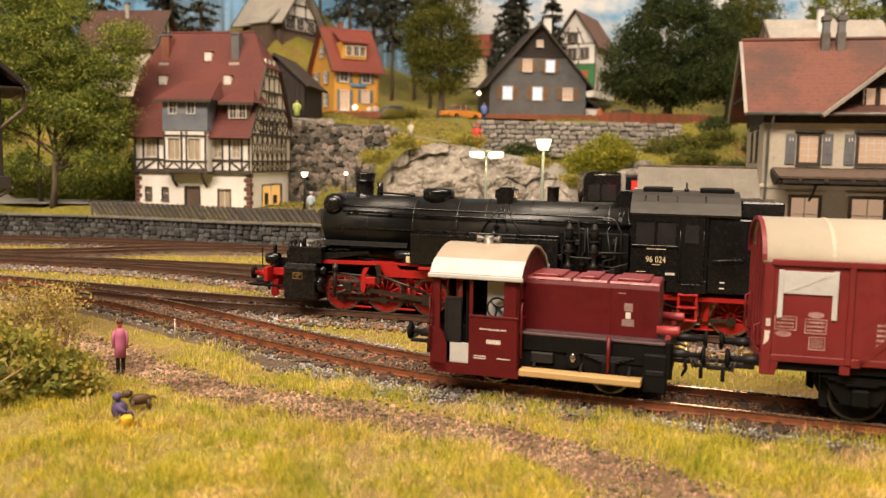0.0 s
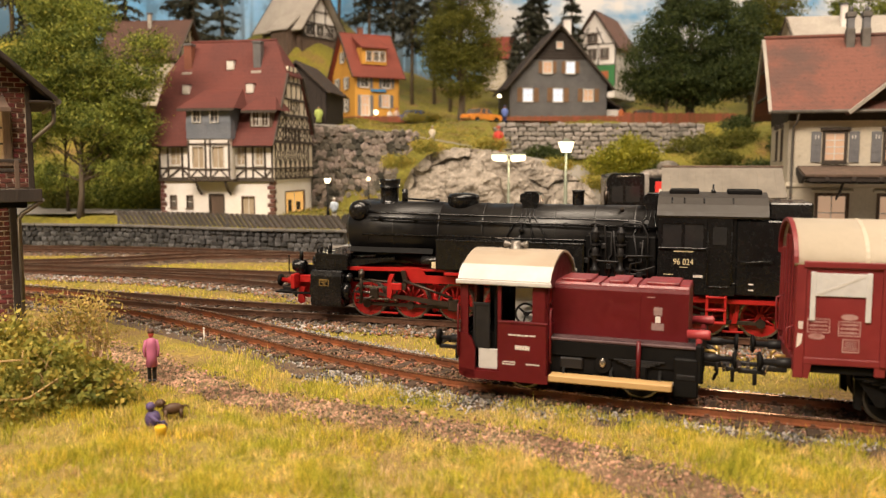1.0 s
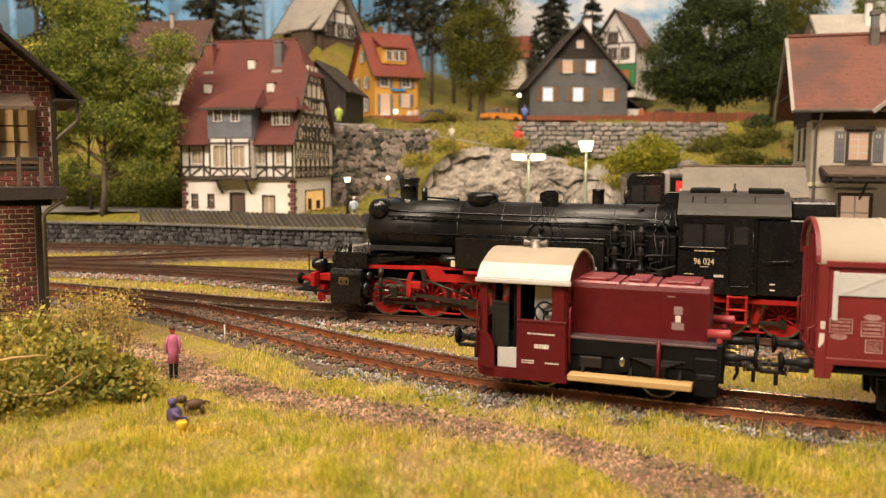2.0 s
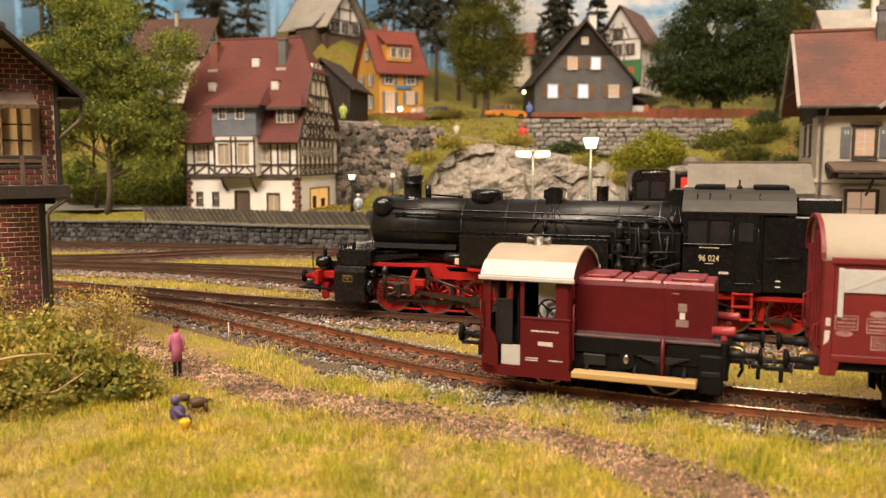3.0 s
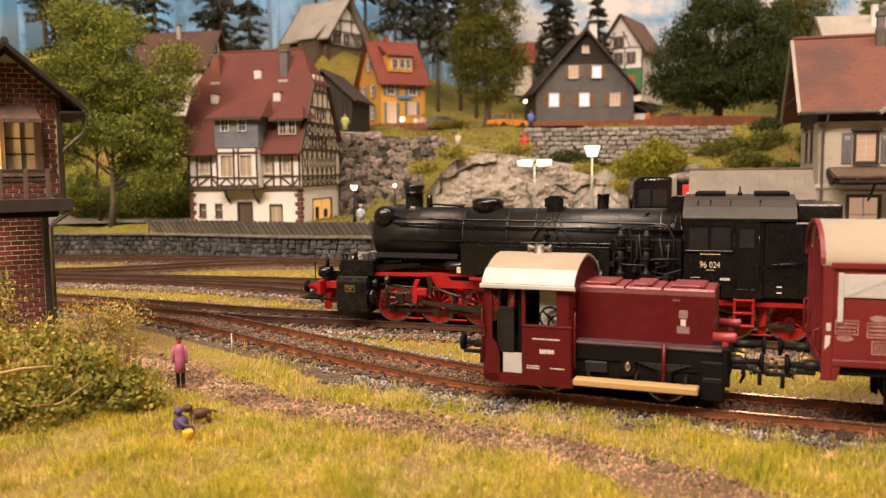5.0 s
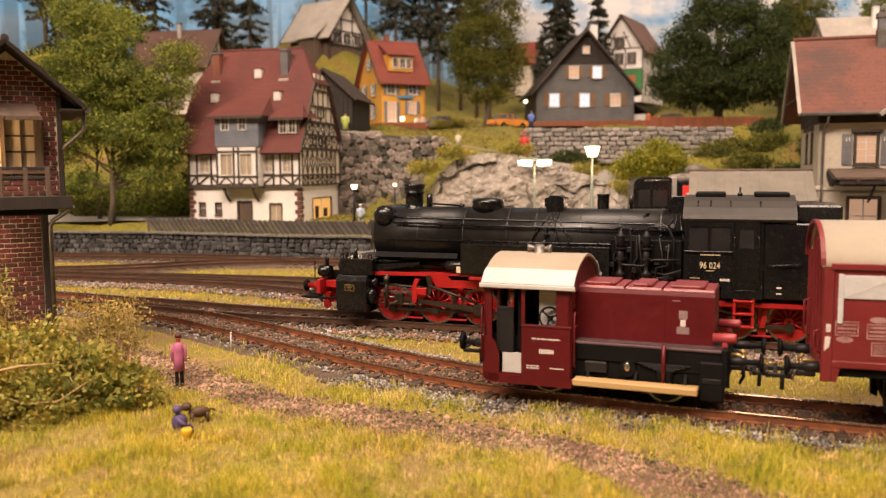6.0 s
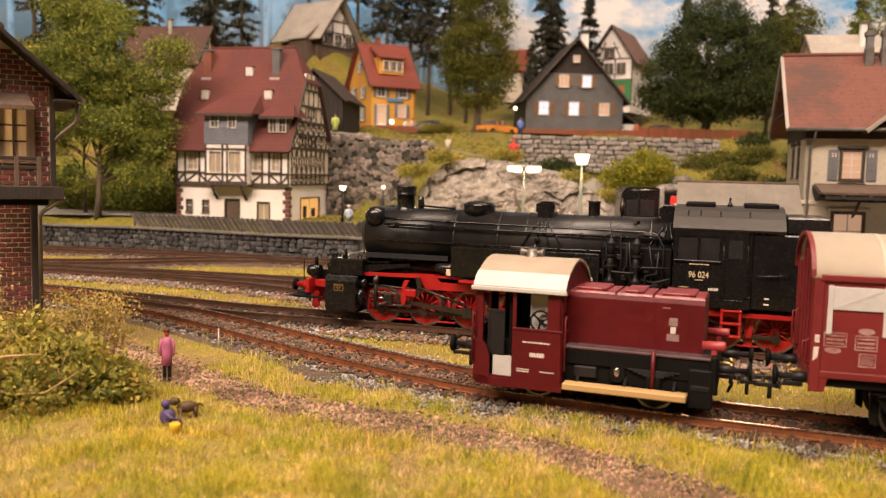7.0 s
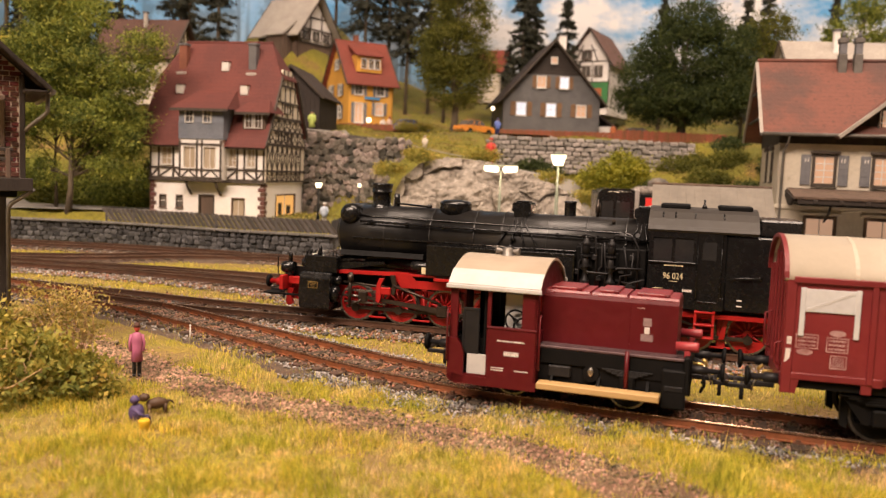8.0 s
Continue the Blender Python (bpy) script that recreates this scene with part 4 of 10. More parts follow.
    for s in (-1, 1):
        part("smokebox_skirt", G().prism([(s * 0.6, 2.3), (s * 0.94, 2.34), (s * 1.02, 2.18), (s * 0.98, 2.15), (s * 0.6, 2.2)], 2.85, 5.7, "x"), M_blackmatt, eng)
        part("smokebox_ledge", G().box(3.25, 5.9, s * 0.93 - 0.02, s * 0.93 + 0.02, 2.73, 2.78, 0.008), M_black, eng)
    part("smokebox_saddle", G().box(3.6, 5.4, -0.6, 0.6, 1.75, 2.3, 0.05), M_black, eng)
    part("boiler_pivot", G().tube([(4.8, 0, 1.65), (4.8, 0, 2.1)], 0.35, 16), M_red, eng)
    part("receiver_pipe", G().tube([(3.6, -0.5, 1.95), (4.6, -0.5, 2.0), (5.4, -0.75, 1.95), (6.2, -0.75, 1.95)], 0.14, 12), M_blackmatt, eng)
    part("air_tank", G().tube([(5.3, -0.98, 1.95), (5.36, -0.98, 1.95), (6.1, -0.98, 1.95), (6.15, -0.98, 1.95)], [0.1, 0.16, 0.16, 0.1], 14), M_black, eng)
    part("warning_plate", G().box(5.72, 5.9, -1.16, -1.14, 1.74, 1.94), M_ochre, eng, "pale yellow plate under the smokebox")
    # chimney and mountings
    g = G()
    lathe_z(g, 3.88, 0, [(3.68, 0.42), (3.76, 0.35), (3.84, 0.305), (4.22, 0.31), (4.24, 0.345), (4.28, 0.345), (4.3, 0.325), (4.48, 0.36), (4.54, 0.37), (4.54, 0.3), (4.2, 0.25)], 28)
    part("chimney", g, M_black, eng, "black chimney with a beaded cap")
    part("steam_pipe", lathe_z(G(), 4.42, 0, [(3.7, 0.1), (4.2, 0.1), (4.22, 0.06)], 12), M_black, eng)
    part("blower_rod", G().tube([(4.45, -0.1, 3.9), (5.5, -0.1, 3.84), (5.52, -0.1, 3.84), (5.66, -0.1, 3.84)], [0.03, 0.03, 0.07, 0.07], 8), M_black, eng)

    dome = part("steam_dome", lathe_z(G(), 6.45, 0, [(3.6, 0.52), (3.96, 0.52), (4.04, 0.49), (4.09, 0.36), (4.11, 0.05)], 32), M_black, eng, "low round black steam dome")
    part("dome_seam", G().disc_ring((6.45, 0, 3.97), (0, 0, 1), 0.4, 0.532, 0.03, 32), M_black, dome)
    for x0, x1 in ((8.42, 9.02), (12.2, 12.8)):
        sb = part("sandbox", G().prism([(x0 + 0.08, 3.55), (x1 - 0.08, 3.55), (x1 - 0.06, 3.82), (x1, 3.86), (x1, 4.08), (x1 - 0.06, 4.13), (x0 + 0.06, 4.13), (x0, 4.08), (x0, 3.86), (x0 + 0.06, 3.82)], -0.45, 0.45, "y"),
                  M_black, eng, "black sandbox with pipes below")
        part("lid", G().box(x0 + 0.1, x1 - 0.1, -0.3, 0.3, 4.13, 4.18, 0.015), M_black, sb)
        for k in range(4):
            x = x0 + 0.12 + 0.12 * k
            e = x + (k - 1.5) * 0.3
            part("sand_pipe", G().tube([(x, -0.45, 3.65), (x, -0.72, 3.47), (0.5 * (x + e), -0.9, 3.15), (e, -0.97, 2.8), (e, -1.0, 2.62)], 0.028, 6), M_black, sb)
    part("feed_dome", lathe_z(G(), 10.19, 0, [(3.65, 0.22), (3.74, 0.185), (4.17, 0.185), (4.19, 0.2), (4.23, 0.2), (4.24, 0.12)], 20), M_black, eng)
    part("whistle", lathe_z(G(), 11.05, 0, [(3.7, 0.05), (3.9, 0.05), (3.92, 0.08), (4.2, 0.08), (4.22, 0.03), (4.33, 0.03)], 10), M_rod, eng)
    part("safety_valve", G().tube([(11.6, -0.5, 3.62), (11.6, -0.56, 3.72)], 0.06, 8), M_rod, eng)
    for x in (11.9, 12.55 - 0.2):
        part("washout_plug", G().tube([(x, -0.8, 3.3), (x, -0.87, 3.33)], 0.07, 14), M_pump, eng)
    # pipes and handrails along the boiler
    hr = part("handrail", G().tube([(3.5, -0.97, 3.3), (12.8, -0.97, 3.17)], 0.04, 8), M_black, eng, "long black handrail")
    for x in np.linspace(3.9, 12.4, 8):
        part("stanchion", G().tube([(x, -0.8, 3.295 - 0.014 * (x - 3.5)), (x, -0.97, 3.295 - 0.014 * (x - 3.5))], [0.06, 0.075], 10), M_black, hr)
    part("upper_pipe", G().tube([(3.3, -0.74, 3.5), (3.9, -0.74, 3.46), (12.0, -0.76, 3.36), (12.2, -0.8, 3.3), (12.2, -0.9, 3.0)], 0.036, 8), M_black, eng)
    part("lower_pipe", G().tube([(5.9, -1.05, 2.78), (10.7, -1.05, 2.72)], 0.035, 8), M_handrail, eng, "polished pipe along the tank top")
    part("lower_pipe", G().tube([(6.6, -1.12, 2.7), (8.3, -1.12, 2.7), (8.42, -1.12, 2.76), (10.9, -1.12, 2.76), (10.98, -1.12, 2.7), (10.98, -1.15, 2.3)], 0.028, 8), M_black, eng)
    for x in (6.9, 7.7, 9.3, 10.2):
        part("pipe_clip", G().box(x - 0.035, x + 0.035, -1.17, -0.95, 2.66, 2.8, 0.012), M_blackmatt, eng)
    part("injector_valve", G().box(8.5, 8.66, -1.0, -0.9, 2.95, 3.05, 0.02), M_black, eng)
    part("check_valve", G().tube([(8.55, -0.9, 2.7), (8.55, -1.08, 2.7), (8.55, -1.08, 2.85)], 0.06, 8), M_black, eng)
    TANK = at(-0.2, 0, 0.03) @ Matrix.Diagonal((1, 1, 1.018, 1))
    # side tanks
    for s in (-1, 1):
        t = part("side_tank", G().box(6.15, 10.78, s * 0.72, s * 1.5, 1.68, 2.6, 0.035), M_black, eng, "long flat-sided black water tank", m=TANK)
        part("tank_edge", G().box(6.15, 10.78, s * 1.485 - 0.03, s * 1.485 + 0.03, 2.56, 2.62, 0.012), M_black, t)
        for k in range(3):
            part("tank_bar", G().box(10.2, 10.34, -1.506, -1.498, 1.8 + 0.11 * k, 1.83 + 0.11 * k), M_white_print, t)
        part("firebox_casing", G().box(10.78, 12.86, s * 0.7, s * 1.18, 1.5, 2.85, 0.04), M_blackmatt, eng, m=TANK)
    # pumps and the pipework before the cab
    for x in (11.1, 11.85):
        g = G()
        lathe_z(g, x, -1.36, [(1.62, 0.04), (1.7, 0.09), (1.72, 0.12), (1.9, 0.12), (1.95, 0.07), (2.15, 0.07), (2.18, 0.105), (2.5, 0.105), (2.53, 0.08), (2.68, 0.08), (2.7, 0.12), (3.0, 0.12), (3.03, 0.08), (3.12, 0.05)], 16)
        pump = part("air_pump", g, M_pump, eng, "black upright steam pump", m=TANK)
        for z in (1.85, 2.3, 2.6, 2.95):
            part("pump_flange", G().disc_ring((x, -1.36, z), (0, 0, 1), 0.02, 0.15, 0.045, 16), M_pump, pump)
        part("pump_bracket", G().box(x - 0.2, x + 0.2, -1.25, -1.12, 2.2, 2.7, 0.02), M_blackmatt, pump)
    for pts in ([(10.85, -1.25, 2.9), (10.95, -1.3, 2.9), (11.0, -1.3, 2.5), (10.9, -1.3, 2.4), (10.9, -1.3, 1.7)],
                [(11.3, -1.2, 2.95), (11.55, -1.25, 2.95), (11.58, -1.25, 2.3), (11.5, -1.25, 2.2), (11.5, -1.25, 1.7)],
                [(12.0, -1.2, 1.9), (12.4, -1.3, 1.85), (12.85, -1.4, 2.0)], [(11.9, -1.25, 1.75), (12.6, -1.3, 1.75)],
                [(12.2, -1.2, 2.9), (12.3, -1.25, 2.4), (12.3, -1.25, 1.8)],
                [(10.95, -1.28, 3.15), (11.1, -1.36, 3.22), (11.35, -1.3, 3.15), (11.4, -1.28, 2.7), (11.42, -1.28, 1.75)],
                [(11.85, -1.36, 3.1), (11.95, -1.36, 3.25), (12.45, -1.25, 3.2), (12.62, -1.25, 2.9), (12.62, -1.3, 1.7)],
                [(10.9, -1.3, 2.25), (11.2, -1.42, 2.12), (11.75, -1.4, 2.1), (12.05, -1.35, 2.28), (12.8, -1.38, 2.3)],
                [(11.62, -1.28, 3.0), (11.66, -1.3, 2.6), (11.72, -1.32, 2.2), (11.7, -1.32, 1.7)],
                [(12.1, -1.25, 1.62), (12.14, -1.3, 2.05), (12.46, -1.32, 2.12), (12.48, -1.3, 2.75)]):
        part("pipe", G().tube(pts, 0.034, 7), M_pump, eng, m=TANK)
    for x, z in ((10.85, 2.1), (11.35, 2.55), (11.5, 1.95), (12.15, 2.2), (12.4, 1.75), (12.45, 2.6)):
        part("valve_box", G().box(x - 0.08, x + 0.08, -1.33, -1.16, z - 0.08, z + 0.08, 0.02), M_pump, eng, m=TANK)
    CAB = at(-0.13, 0, 0.08) @ Matrix.Diagonal((1, 1, 1.0317, 1))
    # cab and bunker
    for s in (-1, 1):
        y0, y1 = s * 1.44, s * 1.5
        ya, yb = min(y0, y1), max(y0, y1)
        w = wall(G(), 12.86, 14.2, 1.52, 3.42, 0.06, [(12.97, 13.5, 2.5, 3.18), (13.58, 14.1, 2.5, 3.18)], ya)
        w.box(13.9, 15.0, ya + 0.004, yb - 0.004, 1.2, 1.56, 0.008)
        side = part("cab_side", w, M_black, eng, "black cab side with two windows", m=CAB)
        for x0, x1 in ((12.97, 13.5), (13.58, 14.1)):
            part("window_pane", G().box(x0, x1, s * 1.455 - 0.008, s * 1.455 + 0.008, 2.5, 3.18), M_glass, side)
        part("window_rail", G().box(12.86, 14.2, s * 1.53 - 0.03, s * 1.53 + 0.03, 2.46, 2.51, 0.01), M_black, side)
        d = part("cab_door", G().box(14.205, 14.895, ya, yb + 0.015 if s > 0 else yb, 1.27, 3.41, 0.01), M_black, eng, m=CAB)
        part("door_window", G().box(14.36, 14.74, s * 1.505 - 0.01, s * 1.505 + 0.01, 2.6, 3.1, 0.004), M_glass, d)
        part("door_rail", G().box(14.3, 14.8, s * 1.52 - 0.02, s * 1.52 + 0.02, 1.42, 1.45, 0.008), M_black, d)
        for x in (14.23, 14.88):
            part("grab_rail", G().tube([(x, s * 1.5, 1.5), (x, s * 1.57, 1.56), (x, s * 1.57, 2.9), (x, s * 1.5, 2.96)], 0.02, 6), M_black, eng, m=CAB)
    part("cab_rear", G().box(14.9, 15.0, -1.44, 1.44, 1.2, 3.42, 0.01), M_black, eng, m=CAB)
    part("cab_interior", G().box(12.9, 14.88, -1.3, 1.3, 1.25, 2.4, 0.02), M_blackmatt, eng, m=CAB)
    part("cab_front", G().box(12.84, 12.9, -1.44, 1.44, 1.5, 3.45, 0.01), M_black, eng, m=CAB)
    bk = part("bunker", G().box(15.0, 16.95, -1.46, 1.46, 1.22, 3.3, 0.04), M_black, eng, "black coal bunker behind the cab", m=CAB)
    part("bunker_top", G().box(15.86, 17.02, -1.2, 1.2, 3.3, 3.78, 0.05), M_black, bk)
    part("bunker_rail", G().tube([(15.1, -1.5, 2.15), (15.12, -1.55, 2.15), (15.95, -1.55, 2.2), (16.0, -1.5, 2.2)], 0.018, 6), M_black, bk)
    for k in range(2):
        part("bunker_bar", G().box(15.36, 15.5, -1.467, -1.459, 1.36 + 0.16 * k, 1.40 + 0.16 * k), M_white_print, bk)
    roof_y = [(-1.56, 3.40), (-1.5, 3.50), (-1.25, 3.70), (-0.9, 3.88), (-0.5, 3.98), (0, 4.02), (0.5, 3.98), (0.9, 3.88), (1.25, 3.70), (1.5, 3.50), (1.56, 3.40)]
    roof = part("cab_roof", G().prism(roof_y + [(y * 0.97, z - 0.06) for y, z in roof_y[::-1]], 12.8, 15.85, "x", smooth=False), M_roofblack, eng, "weathered grey curved cab roof", m=CAB)
    for x0, x1 in ((13.1, 13.95), (14.75, 15.7)):
        part("roof_hatch", G().box(x0, x1, -0.55, 0.55, 3.96, 4.1, 0.03), M_blackmatt, roof)
    for x in (13.2, 13.55, 14.1, 14.9):
        part("roof_rib", G().tube([(x, -0.95, 3.87), (x, -1.2, 3.74)], 0.022, 5), M_black, roof)
    part("roof_whistle", lathe_z(G(), 14.35, -0.3, [(4.0, 0.08), (4.08, 0.06), (4.1, 0.03), (4.25, 0.03)], 8), M_black, roof)
    # steps below the cab
    st = part("cab_step", G().box(14.22, 14.8, -1.52, -1.26, 1.11, 1.17, 0.012), M_red, eng, "bright red cab step", m=CAB)
    for x in (14.26, 14.76):
        part("step_hanger", G().box(x - 0.04, x + 0.04, -1.48, -1.36, 0.42, 1.24, 0.01), M_red, st)
    for z in (0.42, 0.78):
        part("step_tread", G().box(14.22, 14.8, -1.52, -1.26, z - 0.03, z + 0.03, 0.012), M_red, st)
    part("guard_iron", G().prism([(14.95, 0.35), (15.1, 0.35), (15.2, 1.0), (15.1, 1.0)], -1.05, -0.97, "y"), M_red, eng, m=CAB)
    # lettering on the cab side
    txt = bpy.data.curves.new("engine_number", "FONT")
    txt.body, txt.size, txt.align_x, txt.align_y, txt.extrude = "96 024", 0.25 * K, "CENTER", "CENTER", 0.003 * K
    tmp_ob = bpy.data.objects.new("engine_number", txt)
    me = bpy.data.meshes.new_from_object(tmp_ob)
    bpy.data.objects.remove(tmp_ob)
    me.materials.append(M_ochre)
    part("engine_number", None, None, eng, "ochre numerals", m=CAB @ at(13.57, -1.507, 2.1, 0, 90) @ Matrix.Diagonal((0.82, 1, 1, 1)), mesh=me)
    bars(eng, 13.3, 13.86, -1.503, 2.385, 2.42, M_ochre, m=CAB)
    bars(eng, 13.47, 13.7, -1.503, 1.95, 1.97, M_ochre, m=CAB)
    bars(eng, 13.03, 13.3, -1.503, 1.735, 1.755, M_ochre, m=CAB)
    bars(eng, 13.85, 14.12, -1.503, 1.68, 1.75, M_white_print, m=CAB)
    return eng


steam_engine(at(-4.62, 29.79, 0, -18.8))


M_clear = bpy.data.materials.new("clear_pane")
M_clear.use_nodes = True
_b = M_clear.node_tree.nodes["Principled BSDF"]
_b.inputs["Transmission Weight"].default_value, _b.inputs["Roughness"].default_value, _b.inputs["IOR"].default_value = 1.0, 0.05, 1.1
_b.inputs["Base Color"].default_value = (0.9, 0.9, 0.88, 1)


# ---- the small red shunter ----
def shunter(m):
    sh = thing("shunting_locomotive", m, "small wine-red diesel shunter with a cream cab roof and black frame", "locomotive")
    # frame
    g = G()
    for s in (-0.98, 0.98):
        g.box(0.7, 5.75, s - 0.04, s + 0.04, 0.46, 1.2, 0.015)
    g.box(0.62, 0.74, -1.25, 1.25, 0.55, 1.25, 0.02)
    g.box(5.6, 5.72, -1.2, 1.2, 0.5, 1.25, 0.02)
    g.box(0.7, 5.65, -0.94, 0.94, 1.1, 1.2, 0.01)
    part("chassis", g, M_blackmatt, sh, "black shunter chassis")
    part("chassis_cover", G().box(2.62, 4.5, -1.08, -1.0, 0.82, 1.14, 0.02), M_blackmatt, sh)
    part("frame_ledge", G().box(2.6, 5.6, -1.1, -0.6, 1.145, 1.2, 0.012), M_mauve, sh, "dusty mauve-grey frame ledge")
    part("radiator_cover", G().box(4.5, 5.62, -1.06, -1.0, 0.7, 1.16, 0.02), M_blackmatt, sh)
    part("gearbox", G().box(1.6, 4.9, -0.7, 0.7, 0.25, 0.9, 0.05), M_blackmatt, sh)
    wm = wheel_meshes(0.425, 9, 0.12)
    paint_wheel(wm, M_blackmatt, M_tyre)
    for s in (-1, 1):
        for x in (1.97, 4.47):
            put_wheel(sh, wm, x, s, 0.425, "black spoked wheel")
            part("axle_box", G().box(x - 0.16, x + 0.16, s * 1.03 - 0.08, s * 1.03 + 0.08, 0.34, 0.72, 0.03), M_blackmatt, sh)
            leaf = G()
            for k in range(4):
                h = 0.52 - 0.1 * k
                leaf.box(x - h, x + h, s * 1.06 - 0.05, s * 1.06 + 0.05, 0.82 - 0.035 * k, 0.85 - 0.035 * k, 0.005)
            part("leaf_spring", leaf, M_pump, sh)
    part("sand_cap", G().ball((3.72, -1.1, 0.74), 0.085, 14, 8, (0.8, 0.6, 1.25)), M_chrome, sh, "small bright round cap")
    part("sand_pot", G().tube([(3.72, -0.98, 0.7), (3.72, -1.09, 0.7)], [0.2, 0.17], 16), M_blackmatt, sh)
    part("tank_box", G().box(2.8, 3.3, -1.1, -0.98, 0.56, 0.8, 0.03), M_pump, sh)
    # cab
    for s in (-1, 1):
        ya, yb = (-1.3, -1.24) if s < 0 else (1.24, 1.3)
        w = wall(G(), 0.64, 2.58, 0.37, 2.36, 0.06, [(0.8, 1.47, 0.46, 2.26), (1.55, 2.24, 1.5, 2.26)], ya)
        side = part("cab_side", w, M_wine, sh, "wine-red cab side with an open doorway")
        pa, pb = (-1.335, -1.26) if s < 0 else (1.26, 1.335)
        pan = part("cab_panel", G().box(1.50, 2.56, pa, pb, 0.4, 1.5, 0.015), M_wine, side, "wine-red lower cab panel")
        part("panel_rim", G().box(1.48, 2.58, pa - 0.02, pb + 0.02, 1.47, 1.52, 0.015), M_wine, side)
        part("sill", G().prism([(0.63, 0.46), (0.63, 0.38), (0.66, 0.31), (0.72, 0.26), (0.8, 0.24), (2.6, 0.24), (2.6, 0.42), (0.95, 0.42)], pa, pb, "y"), M_wine, side)
        part("door_step", G().box(1.02, 1.49, s * 1.2 - 0.03, s * 1.2 + 0.03, 0.42, 0.88, 0.01), M_whitepaint, side, "white panel below the doorway")
        part("front_panel", G().prism([(0.6, 0.34), (0.68, 0.27), (0.97, 0.27), (0.97, 0.86), (0.9, 1.08), (0.8, 1.2), (0.6, 1.22)], pa, pb, "y"), M_wine, side, "bulging wine-red front corner panel")
        part("front_pane", G().box(0.81, 1.0, s * 1.22 - 0.006, s * 1.22 + 0.006, 1.75, 2.24), M_clear, side, "clear glass corner pane")
        if s < 0:
            bars(pan, 1.72, 2.33, -1.336, 1.22, 1.25, M_white_print)
            bars(pan, 1.88, 2.2, -1.336, 0.93, 1.02, M_white_print)
            bars(pan, 1.6, 1.88, -1.336, 0.60, 0.67, M_white_print, n=2)
            bars(pan, 2.12, 2.42, -1.336, 0.62, 0.645, M_white_print)
        for x in (0.6, 2.66):
            part("handrail", G().tube([(x, s * 1.32, 0.7), (x, s * 1.4, 0.74), (x, s * 1.4, 1.8), (x, s * 1.32, 1.84)], 0.022, 6), M_wine, sh)
    crest = [(y, 2.34 + 0.54 * math.cos(math.pi * y / 2 / 1.36) ** 0.8 if abs(y) < 1.35 else 2.3) for y in np.linspace(-1.3, 1.3, 17)]
    for x0, x1, nm in ((0.62, 0.68, "cab_front"), (2.5, 2.58, "cab_rear")):
        g = G()
        g.box(x0, x1, -1.3, 1.3, 0.4, 1.45, 0.008)
        for y0, y1 in ((-1.3, -1.12), (-0.28, 0.28), (1.12, 1.3)):
            g.box(x0, x1, y0, y1, 1.45, 2.2, 0.008)
        g.prism([(-1.3, 2.2)] + [(y, z - 0.02) for y, z in crest] + [(1.3, 2.2)], x0, x1, "x")
        end = part(nm, g, M_wine, sh, "wine-red cab end wall")
        for y0, y1 in ((-1.12, -0.28), (0.28, 1.12)):
            part("window_pane", G().box((x0 + x1) / 2 - 0.006, (x0 + x1) / 2 + 0.006, y0, y1, 1.45, 2.2), M_clear, end)
    # added black panel: stops the view through and stands for interior darkness
    part("cab_backing", G().box(0.74, 1.8, 0.6, 0.66, 0.46, 2.25, 0.01), M_blackmatt, sh, "black panel added for the dark cab interior")
    part("cab_floor", G().box(0.68, 2.5, -1.2, 1.2, 0.36, 0.44, 0.01), M_blackmatt, sh)
    part("cab_seat", G().box(0.75, 1.25, 0.0, 1.1, 0.5, 1.2, 0.05), M_blackmatt, sh)
    part("control_desk", G().box(2.0, 2.5, -0.9, 1.0, 0.44, 1.42, 0.05), M_whitepaint, sh, "pale control desk in the cab")
    part("cab_cabinet", G().box(1.78, 2.3, -0.98, -0.9, 1.2, 2.2, 0.02), M_whitepaint, sh, "white cabinet behind the hand wheel")
    wheel = part("steering_wheel", G().disc_ring((2.05, -1.12, 1.66), (0.25, -1, 0.1), 0.19, 0.235, 0.04, 24), M_blackmatt, sh, "black spoked hand wheel")
    g = G()
    for k in range(3):
        a = 2 * math.pi * k / 3 + 0.3
        d = Vector((math.cos(a), 0.25 * math.cos(a), math.sin(a))) * 0.21
        g.tube([Vector((2.05, -1.12, 1.66)), Vector((2.05, -1.12, 1.66)) + d], 0.025, 6)
    g.tube([(2.05, -1.14, 1.66), (2.05, -0.95, 1.62)], 0.05, 8)
    part("wheel_spoke", g, M_blackmatt, wheel)
    # added black block that keeps the cab windows dark
    part("cab_dark_block", G().box(1.3, 1.85, 0.3, 1.15, 0.44, 2.25, 0.03), M_blackmatt, sh)
    leaf_ob = part("cab_door_leaf", G().box(0.9, 1.28, -1.24, -1.19, 0.88, 1.86, 0.012), M_pump, sh, "black half-open door leaf")
    part("leaf_rail", G().box(0.9, 1.28, -1.255, -1.235, 1.8, 1.86, 0.008).box(0.9, 0.95, -1.255, -1.235, 0.9, 1.8, 0.008), M_pump, leaf_ob)
    part("cab_partition", G().box(1.34, 1.4, -1.1, -0.6, 0.46, 2.3, 0.01), M_blackmatt, sh)
    # roof
    top = [(y * 1.06, z + 0.0 + (0.03 if abs(y) < 1.25 else -0.04)) for y, z in crest]
    roof = part("cab_roof", G().prism(top + [(y * 0.975, z - 0.05) for y, z in top[::-1]], 0.59, 2.63, "x", smooth=False), M_cream, sh, "cream painted arched cab roof")
